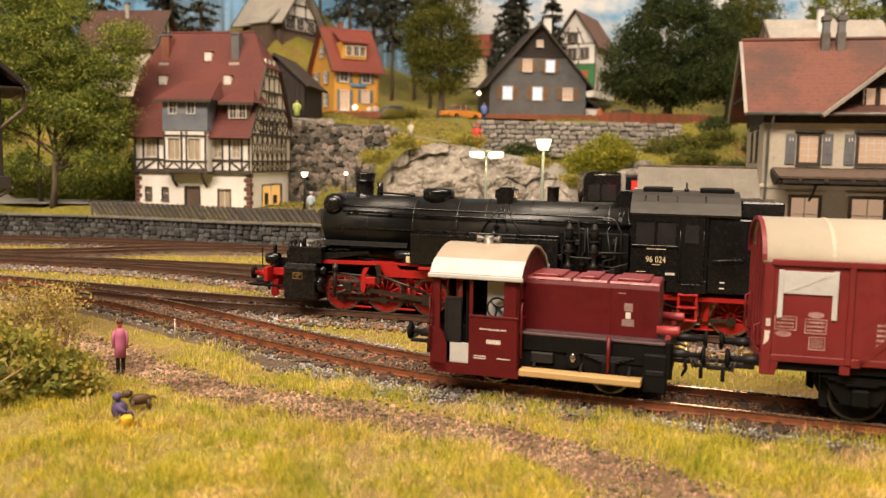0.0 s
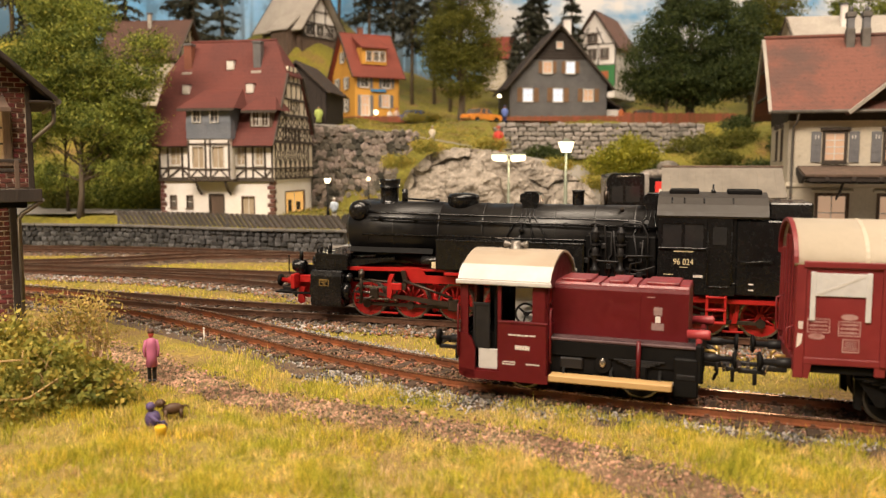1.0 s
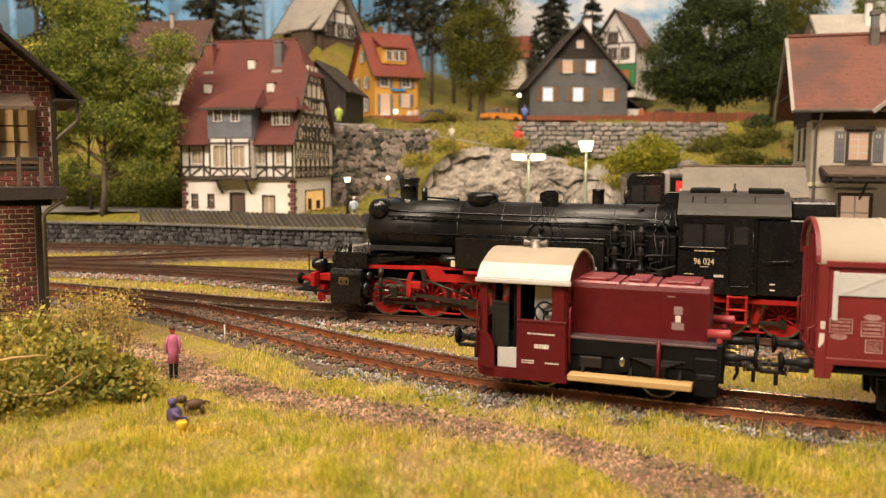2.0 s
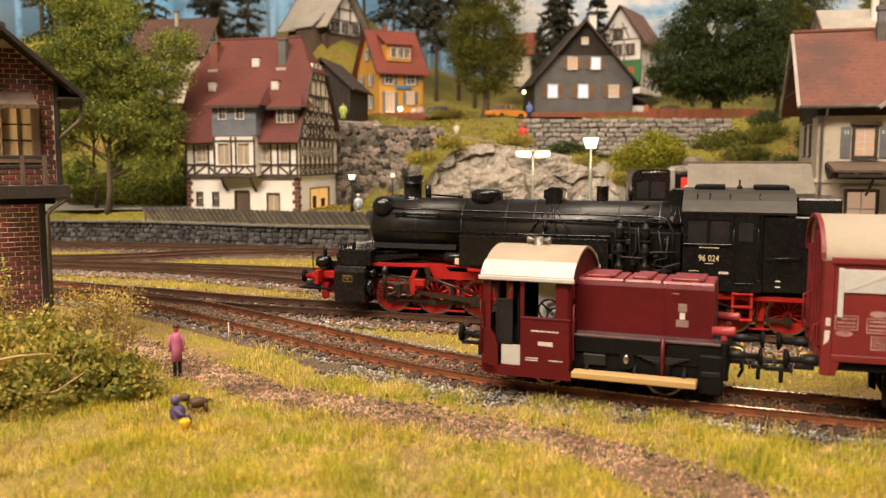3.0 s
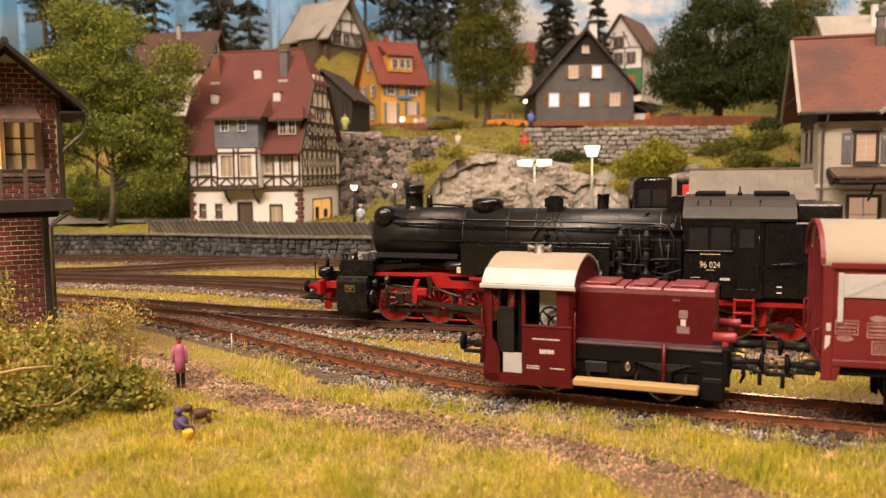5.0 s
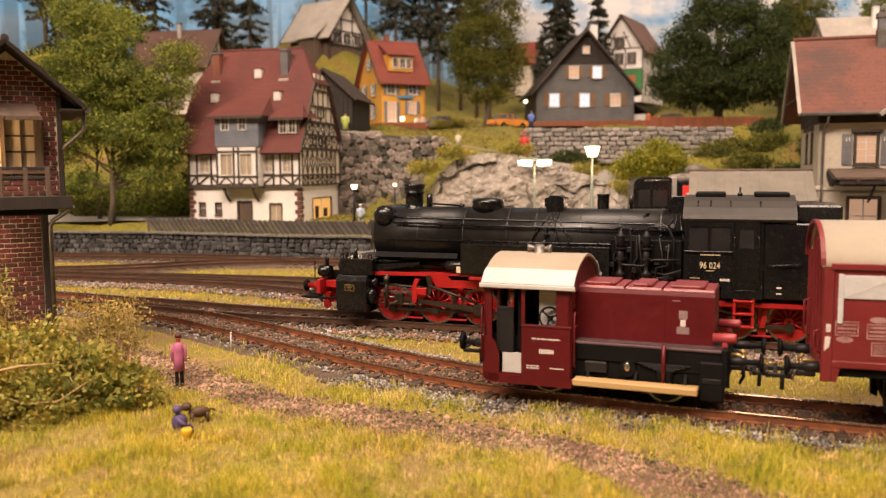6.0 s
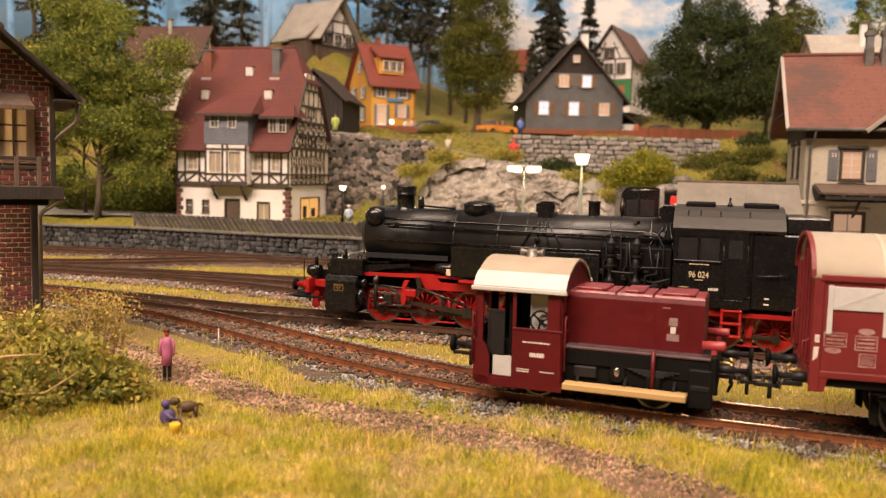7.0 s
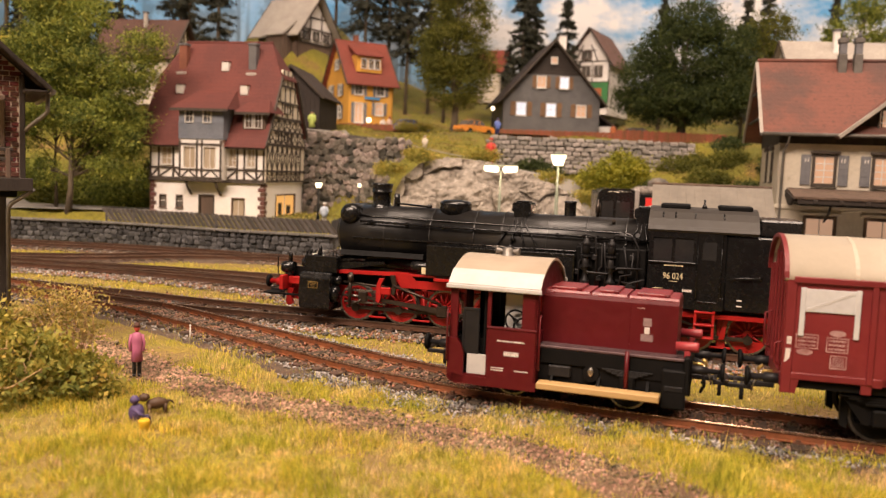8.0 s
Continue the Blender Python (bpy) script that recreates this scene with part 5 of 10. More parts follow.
    # the bright highlight on the roof edges, put in as whiter strips
    for lo, hi in ((0, 3), (14, 17)):
        edge = [(y * 1.004, z + 0.012) for y, z in top[lo:hi]]
        part("roof_edge_highlight", G().prism(edge + [(y * 0.99, z - 0.02) for y, z in top[lo:hi][::-1]], 0.585, 2.635, "x"), M_whitepaint, roof, "white strip painted as the highlight along the roof edge")
    for s in (-1, 1):
        part("rain_strip", G().box(0.55, 2.67, s * 1.4 - 0.03, s * 1.4 + 0.03, 2.27, 2.36, 0.015), M_whitepaint, roof)
    horn = part("horn", lathe_z(G(), 1.53, 0, [(2.86, 0.17), (2.92, 0.17), (2.94, 0.12), (3.04, 0.13), (3.08, 0.09)], 16), M_dullmetal, roof, "nickel roof fitting")
    part("horn_bell", G().tube([(1.26, 0, 3.0), (1.29, 0, 3.0), (1.4, 0, 3.0), (1.66, 0, 3.0), (1.77, 0, 3.0), (1.8, 0, 3.0)], [0.09, 0.085, 0.045, 0.045, 0.085, 0.09], 14), M_dullmetal, horn)
    # bonnet
    hood = [(-1.0, 1.12), (-1.0, 2.1), (-0.96, 2.17), (-0.88, 2.2), (0.88, 2.2), (0.96, 2.17), (1.0, 2.1), (1.0, 1.12)]
    bn = part("bonnet", G().prism(hood, 2.58, 5.52, "x"), M_wine, sh, "wine-red engine bonnet", m=at(-0.03, 0) @ Matrix.Diagonal((0.985, 0.66, 1.035, 1)))
    part("bonnet_seam", G().box(4.50, 4.53, -1.012, -0.99, 1.22, 2.12, 0.004), M_wine, bn)
    # lids on top, in a lighter red than the bonnet sides
    for x0, x1 in ((2.62, 3.62), (3.68, 4.42), (4.48, 5.5)):
        lid = part("bonnet_lid", G().prism([(-0.93, 2.19), (-0.89, 2.235), (0.89, 2.235), (0.93, 2.19)], x0, x1, "x"), M_winetop, bn, "lighter red bonnet lid")
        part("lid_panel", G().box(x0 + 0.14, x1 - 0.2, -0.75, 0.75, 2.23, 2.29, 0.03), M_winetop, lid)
        part("lid_hinge", G().tube([(x1 - 0.3, -0.78, 2.26), (x1 - 0.18, -0.78, 2.26)], 0.035, 8), M_wine, lid)
    em = part("emblem", G().box(4.76, 5.02, -1.008, -1.0, 1.36, 1.5, 0.003), M_emblem, bn, "faded grey-pink emblem")
    part("emblem_field", G().box(4.80, 4.98, -1.008, -1.0, 1.66, 1.82, 0.003), M_emblem, em)
    part("emblem_field", G().box(4.835, 4.945, -1.012, -1.0, 1.51, 1.64, 0.003), M_white_print, em)
    bars(bn, 4.66, 4.82, -1.002, 2.0, 2.02, M_pink)
    part("bonnet_post", G().tube([(4.46, -1.13, 0.4), (4.46, -1.13, 1.25)], 0.045, 8), M_wine, sh)
    part("step_board", G().box(2.64, 5.17, -1.5, -1.16, 0.35, 0.49, 0.02), M_board, sh, "bare wooden step board")
    part("step_board", G().box(2.64, 5.17, 1.16, 1.5, 0.35, 0.49, 0.02), M_board, sh)
    for x in (2.9, 3.9, 4.9):
        part("step_bracket", G().prism([(-1.3, 0.42), (-0.98, 0.7), (-0.98, 0.55), (-1.2, 0.36)], x - 0.03, x + 0.03, "x"), M_blackmatt, sh)
    part("tool_box", G().box(5.18, 5.66, -1.22, -0.98, 0.2, 0.98, 0.03), M_blackmatt, sh, "black tool box at the frame end")
    part("tool_box_lid", G().box(5.24, 5.6, -1.24, -1.2, 0.56, 0.66, 0.015), M_pump, sh)
    for s in (-0.85, 0.85):
        lam = part("end_lamp", G().tube([(5.4, s * 1.02, 1.42), (5.82, s * 1.02, 1.42), (5.86, s * 1.02, 1.42)], [0.085, 0.105, 0.085], 14), M_lampred, sh, "faded red end lamp")
        part("lamp_post", G().box(5.58, 5.7, s * 1.02 - 0.06, s * 1.02 + 0.06, 1.0, 1.42, 0.02), M_lampred, lam)
        put_buffer(sh, -0.05, s * 1.03, 0.98, 1, M_pump, 0.19, 0.7, 0.62)
        put_buffer(sh, 6.38, s * 1.03, 0.98, -1, M_pump, 0.19, 0.72, 0.62)
    put_coupler(sh, 0.7, -1, 0.68)
    put_coupler(sh, 5.7, 1, 0.68)
    for y in (-0.5, -0.3, 0.35, 0.55):
        part("brake_hose", G().tube([(5.72, y, 0.95), (5.95, y, 0.85), (6.0, y, 0.6), (5.92, y, 0.45)], 0.028, 6), M_pump, sh)


shunter(at(0.966, 20.317, 0, -22) @ at(-0.166, 0, 0) @ Matrix.Diagonal((1.03, 1, 1.065, 1)))


# ---- the covered goods wagon ----
def goods_wagon(m):
    wg = thing("goods_wagon", m, "oxide-red covered goods wagon with a beige arched roof", "railway wagon")
    L = 9.2
    for s in (-1, 1):
        ya, yb = (-1.35, -1.25) if s < 0 else (1.25, 1.35)
        side = part("side_wall", G().box(-0.12, L, ya, yb, 1.2, 3.0, 0.012), M_wagon, wg, "oxide-red wagon side")
        part("sole_bar", G().box(-0.1, L, s * 1.31 - 0.06, s * 1.31 + 0.06, 1.12, 1.25, 0.015), M_wagon, wg)
        part("eaves_rail", G().box(-0.05, L, s * 1.37 - 0.04, s * 1.37 + 0.04, 2.86, 2.98, 0.015), M_wagon, side)
        for x in (1.3, 3.3, 5.8, 7.8, L - 0.05):
            part("side_post", G().box(x - 0.05, x + 0.05, s * 1.375 - 0.03, s * 1.375 + 0.03, 1.14, 2.9, 0.012), M_wagon, side)
        part("side_brace", G().quad((1.35, s * 1.37, 1.1), (1.5, s * 1.37, 1.1), (3.25, s * 1.37, 2.8), (3.1, s * 1.37, 2.8), 0.05 * -s), M_wagon, side)
        part("corner_post", G().box(-0.16, 0.02, s * 1.34 - 0.04, s * 1.34 + 0.04, 0.87, 2.98, 0.02), M_wagon, side)
        part("corner_step", G().prism([(-0.16, 0.87), (0.1, 0.87), (0.16, 1.16), (-0.16, 1.16)], s * 1.33 - 0.03, s * 1.33 + 0.03, "y"), M_wagon, side)
        part("sole_bracket", G().box(1.18, 1.36, s * 1.33 - 0.03, s * 1.33 + 0.03, 0.95, 1.2, 0.02), M_wagon, side)
    tarp = part("vent_panel", G().box(0.16, 1.05, -1.385, -1.35, 2.36, 2.77, 0.01), M_tarp, wg, "greyish-white vent panel with a cross brace")
    for x0 in (0.08, 0.99):
        part("panel_leg", G().box(x0, x0 + 0.09, -1.395, -1.35, 1.92, 2.79, 0.01), M_tarp, tarp)
    part("panel_brace", G().quad((0.2, -1.393, 2.41), (0.26, -1.393, 2.39), (0.98, -1.393, 2.72), (0.92, -1.393, 2.74), 0.02), M_whitepaint, tarp)
    part("panel_brace", G().quad((0.2, -1.390, 2.72), (0.96, -1.390, 2.39), (0.98, -1.390, 2.41), (0.22, -1.390, 2.74), 0.02), M_tarp, tarp)
    rnd = random.Random(3)
    # worn printed fields: a pale outline and bars, ovals above or below
    for x0, x1, z0, z1, n in ((0.05, 0.43, 1.7, 1.96, 3), (0.56, 0.93, 1.66, 1.93, 3), (0.64, 0.92, 1.37, 1.61, 5)):
        edge = G()
        for a, b, c, d in ((x0, x1, z0, z0 + 0.02), (x0, x1, z1 - 0.02, z1), (x0, x0 + 0.02, z0 + 0.02, z1 - 0.02), (x1 - 0.02, x1, z0 + 0.02, z1 - 0.02)):
            edge.box(a, b, -1.356, -1.35, c, d)
        field = part("print_outline", edge, M_pink, wg, "worn pale pink printed outline")
        bars(field, x0 + 0.04, x1 - 0.04, -1.352, z0 + 0.045, z1 - 0.045, M_pink, n=n, rnd=rnd)
    for cx, cz in ((0.21, 1.635), (0.74, 2.0)):
        ring = [(cx + 0.14 * math.cos(a), cz + 0.055 * math.sin(a)) for a in np.linspace(0, 2 * math.pi, 18, endpoint=False)]
        part("print_oval", G().prism(ring, -1.357, -1.35, "y"), M_pink, wg, "worn pale pink printed oval")
    bars(wg, 1.75, 2.1, -1.356, 1.5, 1.9, M_pink, n=5, rnd=rnd)
    part("white_mark", G().box(-0.1, -0.02, -1.386, -1.35, 1.76, 1.9, 0.004), M_white_print, wg)
    part("white_mark", G().prism([(-0.12, 1.42), (-0.04, 1.5), (-0.02, 1.68), (-0.11, 1.68)], -1.387, -1.35, "y"), M_white_print, wg)
    # end wall and roof
    half = [(1.4 * math.sin(a), 2.93 + 0.72 * math.cos(a)) for a in np.linspace(-math.pi / 2, math.pi / 2, 21)]
    g = G().box(-0.08, 0.02, -1.25, 1.25, 1.12, 2.95, 0.01)
    g.prism([(y * 0.968, z - 0.03) for y, z in half], -0.08, 0.02, "x")
    end = part("end_wall", g, M_wagon, wg, "oxide-red wagon end")
    for y in (-0.75, -0.25, 0.25, 0.75):
        part("end_rib", G().box(-0.13, -0.08, y - 0.05, y + 0.05, 1.1, 3.3, 0.012), M_wagon, end)
    part("far_end_wall", G().box(L - 0.1, L, -1.25, 1.25, 1.08, 3.3, 0.01), M_wagon, wg)
    part("wagon_floor", G().box(-0.05, L, -1.25, 1.25, 0.95, 1.08, 0.01), M_blackmatt, wg)
    roof = part("wagon_roof", G().prism(half + [(y * 0.965, z - 0.05) for y, z in half[::-1]], -0.2, L + 0.1, "x", smooth=True), M_wagonroof, wg, "beige arched wagon roof")
    part("roof_edge", G().prism([(y * 1.006, z + 0.012) for y, z in half] + [(y * 0.95, z - 0.06) for y, z in half[::-1]], -0.22, -0.14, "x"), M_wagon, roof)
    for x in (0.95, 3.1, 5.2):
        part("roof_seam", G().prism([(y * 1.004, z + 0.01) for y, z in half] + [(y * 0.98, z - 0.02) for y, z in half[::-1]], x, x + 0.07, "x"), M_wagonroof, roof)
    # running gear
    wm = wheel_meshes(0.5, 9, 0.13)
    paint_wheel(wm, M_blackmatt, M_roofblack)
    for s in (-1, 1):
        for x in (1.6, L - 1.8):
            put_wheel(wg, wm, x, s, 0.5, "black wagon wheel")
            part("axle_guard", G().prism([(x - 0.75, 1.0), (x + 0.75, 1.0), (x + 0.3, 0.36), (x - 0.3, 0.36)], s * 1.05 - 0.03, s * 1.05 + 0.03, "y"), M_blackmatt, wg)
            part("axle_box", G().box(x - 0.15, x + 0.15, s * 1.12 - 0.1, s * 1.12 + 0.1, 0.35, 0.66, 0.03), M_blackmatt, wg)
            leaf = G()
            for k in range(4):
                h = 0.7 - 0.14 * k
                leaf.box(x - h, x + h, s * 1.13 - 0.05, s * 1.13 + 0.05, 0.86 - 0.045 * k, 0.9 - 0.045 * k, 0.005)
            part("leaf_spring", leaf, M_blackmatt, wg)
            part("brake_shoe", G().prism([(x - 0.62, 0.25), (x - 0.5, 0.2), (x - 0.48, 0.8), (x - 0.64, 0.95)], s * 0.75 - 0.08, s * 0.75 + 0.08, "y"), M_blackmatt, wg)
            part("brake_shoe", G().prism([(x + 0.62, 0.25), (x + 0.5, 0.2), (x + 0.48, 0.8), (x + 0.64, 0.95)], s * 0.75 - 0.08, s * 0.75 + 0.08, "y"), M_blackmatt, wg)
        put_buffer(wg, -0.72, s * 0.875, 1.02, 1, M_pump, 0.19, 0.66, 0.72)
    part("end_beam", G().box(-0.14, 0.0, -1.25, 1.25, 0.92, 1.16, 0.02), M_wagon, wg)
    put_coupler(wg, -0.1, -1, 0.72)
    part("end_handle", G().tube([(-0.12, 0.9, 1.3), (-0.25, 0.9, 1.35), (-0.25, 0.9, 2.0), (-0.12, 0.9, 2.05)], 0.025, 6), M_wagon, wg)
    part("end_handle", G().tube([(-0.12, -1.0, 1.3), (-0.25, -1.0, 1.35), (-0.25, -1.0, 1.7), (-0.12, -1.0, 1.75)], 0.025, 6), M_wagon, wg)


goods_wagon(at(7.83, 17.25, 0, -17.5) @ Matrix.Diagonal((1.08, 1, 1.09, 1)))

# ---- materials of the buildings ----
M_brick = mat("dark_red_brick", (0.165, 0.04, 0.028), (0.095, 0.026, 0.02), rough=0.8, scale=1.5, fine=14, bump=0.01, spread=0.45, dark=0.65)
M_mortar = mat("pale_mortar", (0.8, 0.7, 0.6), (0.66, 0.56, 0.47), rough=0.9, scale=1.5, fine=14, bump=0.008, dark=0.6)
M_darkwood = mat("dark_stained_wood", (0.022, 0.0145, 0.011), (0.036, 0.024, 0.018), rough=0.75, scale=1.5, fine=9, bump=0.01, stretch=(2, 2, 0.3), dark=0.7)
M_greywood = mat("weathered_grey_wood", (0.17, 0.11, 0.078), (0.1, 0.068, 0.05), rough=0.85, scale=1.2, fine=9, bump=0.012, stretch=(3, 3, 0.3), dark=0.65)
M_greyboard = mat("pale_grey_boards", (0.235, 0.208, 0.172), (0.18, 0.158, 0.132), rough=0.85, scale=0.9, fine=7, bump=0.01, dark=0.8, worn=(0.2, 0.16, 0.12))
M_brownroof = mat("dark_brown_roof", (0.055, 0.034, 0.025), (0.038, 0.026, 0.02), rough=0.8, scale=0.8, fine=8, bump=0.02)
M_plaster = mat("white_plaster", (0.84, 0.8, 0.77), (0.76, 0.71, 0.67), rough=0.85, scale=0.5, fine=6, bump=0.008, dark=0.88)
M_cream_wall = mat("cream_station_plaster", (0.63, 0.565, 0.46), (0.54, 0.475, 0.38), rough=0.85, scale=0.35, fine=5, bump=0.01, dark=0.8, worn=(0.36, 0.30, 0.22))
M_timber = mat("black_brown_beam", (0.05, 0.038, 0.03), (0.075, 0.055, 0.04), rough=0.75, scale=2, fine=10, dark=0.7)
M_quoin = mat("brown_red_quoin", (0.16, 0.07, 0.05), (0.11, 0.05, 0.04), rough=0.8, spread=0.3)
M_slate = mat("blue_grey_slate", (0.15, 0.17, 0.21), (0.2, 0.215, 0.25), rough=0.55, scale=1.2, fine=9, dark=0.7, bump=0.01)
M_darkslate = mat("dark_grey_slate", (0.15, 0.145, 0.145), (0.115, 0.11, 0.115), rough=0.6, scale=0.8, fine=8, dark=0.7, bump=0.012)
M_yellow = mat("ochre_yellow_plaster", (0.66, 0.34, 0.055), (0.58, 0.29, 0.05), rough=0.85, scale=0.5, fine=5, dark=0.85)
M_plinth = mat("red_brown_plinth", (0.27, 0.095, 0.055), (0.2, 0.07, 0.04), rough=0.85, scale=0.8, fine=8, dark=0.7)
M_shutter = mat("grey_shutter", (0.2, 0.2, 0.215), (0.16, 0.16, 0.175), rough=0.7, scale=2, fine=10)
M_brownshutter = mat("brown_shutter", (0.24, 0.13, 0.06), (0.18, 0.1, 0.05), rough=0.7, scale=2)
M_whiteframe = mat("white_window_bars", (0.78, 0.74, 0.70), (0.7, 0.66, 0.6), rough=0.6)
M_curtain = mat("cream_curtain", (0.5, 0.41, 0.3), (0.36, 0.28, 0.19), rough=0.8, scale=3, fine=6, stretch=(4, 4, 0.5))
M_pane = mat("dim_window_glass", (0.16, 0.14, 0.12), (0.1, 0.09, 0.085), rough=0.12, scale=1.5)
M_lit = glow("lit_room_warm", (1.0, 0.52, 0.14), 0.75)
M_litpale = glow("lit_room_white", (0.92, 0.93, 1.0), 0.8)
M_gable = mat("cream_gable_plaster", (0.74, 0.66, 0.53), (0.64, 0.56, 0.43), rough=0.85, scale=0.8, fine=6, dark=0.85)
M_litsoft = glow("lit_room_soft", (1.0, 0.60, 0.36), 0.4)
M_lamp = glow("lamp_glow", (1.0, 0.84, 0.55), 3.2)
M_zinc = mat("dull_zinc", (0.22, 0.20, 0.18), (0.15, 0.135, 0.12), rough=0.5, metal=0.5, scale=1.2)
M_greyroof = mat("pale_grey_roof", (0.46, 0.415, 0.36), (0.38, 0.34, 0.3), rough=0.8, scale=0.6, fine=6, bump=0.015)


def tile_mat(name, col, col2, worn=None, rows=0.26, wide=0.2):
    """Roof tiles in rows, each row stepping over the next; z is the height of the roof."""
    m, nt, bsdf = nodes_of(name)
    vec = coords(nt)
    out = mixed(nt, noise_at(nt, vec, 0.45, 4.0, 0.6, 0.35, 0.62), col, col2)
    if worn:
        out = mixed(nt, noise_at(nt, vec, 0.26, 4.0, 0.6, 0.42, 0.56), out, worn)
    br = nt.nodes.new("ShaderNodeTexBrick")
    br.inputs["Scale"].default_value, br.inputs["Mortar Size"].default_value = 1.0, 0.03
    br.inputs["Brick Width"].default_value, br.inputs["Row Height"].default_value = wide, rows
    br.inputs["Color1"].default_value, br.inputs["Color2"].default_value, br.inputs["Mortar"].default_value = (1, 1, 1, 1), (0.72, 0.72, 0.72, 1), (0.45, 0.45, 0.45, 1)
    sep = nt.nodes.new("ShaderNodeSeparateXYZ")
    com = nt.nodes.new("ShaderNodeCombineXYZ")
    nt.links.new(vec, sep.inputs[0])
    s = nt.nodes.new("ShaderNodeMath")
    nt.links.new(sep.outputs[0], s.inputs[0])
    nt.links.new(sep.outputs[1], s.inputs[1])
    nt.links.new(s.outputs[0], com.inputs[0])
    nt.links.new(sep.outputs[2], com.inputs[1])
    nt.links.new(com.outputs[0], br.inputs["Vector"])
    out = mixed(nt, 0.28, out, br.outputs["Color"], "MULTIPLY")
    out = mixed(nt, noise_at(nt, vec, 5.0, 3.0, 0.7, 0.55, 0.75), out, tuple(c * 0.5 for c in col))
    nt.links.new(out, bsdf.inputs["Base Color"])
    bsdf.inputs["Roughness"].default_value = 0.8
    b = nt.nodes.new("ShaderNodeBump")
    b.inputs["Strength"].default_value, b.inputs["Distance"].default_value = 0.7, 0.04 * K
    nt.links.new(br.outputs["Color"], b.inputs["Height"])
    nt.links.new(b.outputs[0], bsdf.inputs["Normal"])
    return m


M_redtile = tile_mat("dark_red_tiles", (0.145, 0.036, 0.027), (0.115, 0.031, 0.025))
M_orangetile = tile_mat("orange_red_tiles", (0.25, 0.054, 0.034), (0.2, 0.048, 0.032))
M_stationtile = tile_mat("mottled_station_tiles", (0.125, 0.056, 0.043), (0.1, 0.053, 0.043), (0.185, 0.068, 0.047))
M_cottagetile = tile_mat("faded_brown_tiles", (0.21, 0.11, 0.08), (0.17, 0.09, 0.068))
M_browntile = tile_mat("brown_tiles", (0.105, 0.052, 0.038), (0.08, 0.04, 0.032))


def window(parent, x0, x1, z0, z1, m=None, wood=None, pane=None, nx=2, nz=2, y=0.0, trim=0.08, bar=0.035, depth=0.14, sill=True, name="window", bar_mat=None):
    """A window in a wall that faces -y: trim round it, glazing bars and a pane set back."""
    wood = wood or M_whiteframe
    g = G()
    g.box(x0 - trim, x0, y - 0.05, y + depth, z0 - trim, z1 + trim, 0.01)
    g.box(x1, x1 + trim, y - 0.05, y + depth, z0 - trim, z1 + trim, 0.01)
    g.box(x0, x1, y - 0.05, y + depth, z1, z1 + trim, 0.01)
    g.box(x0, x1, y - 0.05, y + depth, z0 - trim, z0, 0.01)
    w = part(name, g, wood, parent, m=m)
    p = part("pane", G().box(x0, x1, y + depth * 0.6, y + depth * 0.6 + 0.02, z0, z1), pane or M_pane, w)
    for i in range(1, nx):
        x = x0 + (x1 - x0) * i / nx
        part("glazing_bar", G().box(x - bar / 2, x + bar / 2, y + depth * 0.35, y + depth * 0.6, z0, z1), bar_mat or M_whiteframe, w)
    for i in range(1, nz):
        z = z0 + (z1 - z0) * i / nz
        part("glazing_bar", G().box(x0, x1, y + depth * 0.37, y + depth * 0.58, z - bar / 2, z + bar / 2), bar_mat or M_whiteframe, w)
    if sill:
        part("sill", G().box(x0 - trim - 0.04, x1 + trim + 0.04, y - 0.14, y - 0.05, z0 - trim - 0.06, z0 - trim, 0.01), wood, w)
    return w


def roof_panel(parent, a, b, c, d, material, thick=0.14, name="roof_slope", label=""):
    """A sloping roof panel: eaves corners a, b and ridge corners c, d."""
    return part(name, G().quad(a, b, c, d, thick), material, parent, label)


def beam(parent, p, q, w=0.16, out=0.05, m=None, material=None, y=0.0):
    """A straight timber on a wall that faces -y, from p to q in (x, z)."""
    a, b = Vector((p[0], p[1])), Vector((q[0], q[1]))
    d = (b - a).normalized()
    n = Vector((-d.y, d.x)) * w / 2
    prof = [a - n, b - n, b + n, a + n]
    return part("beam", G().prism([(v.x, v.y) for v in prof], y - out, y + 0.02, "y"), material or M_timber, parent, m=m)


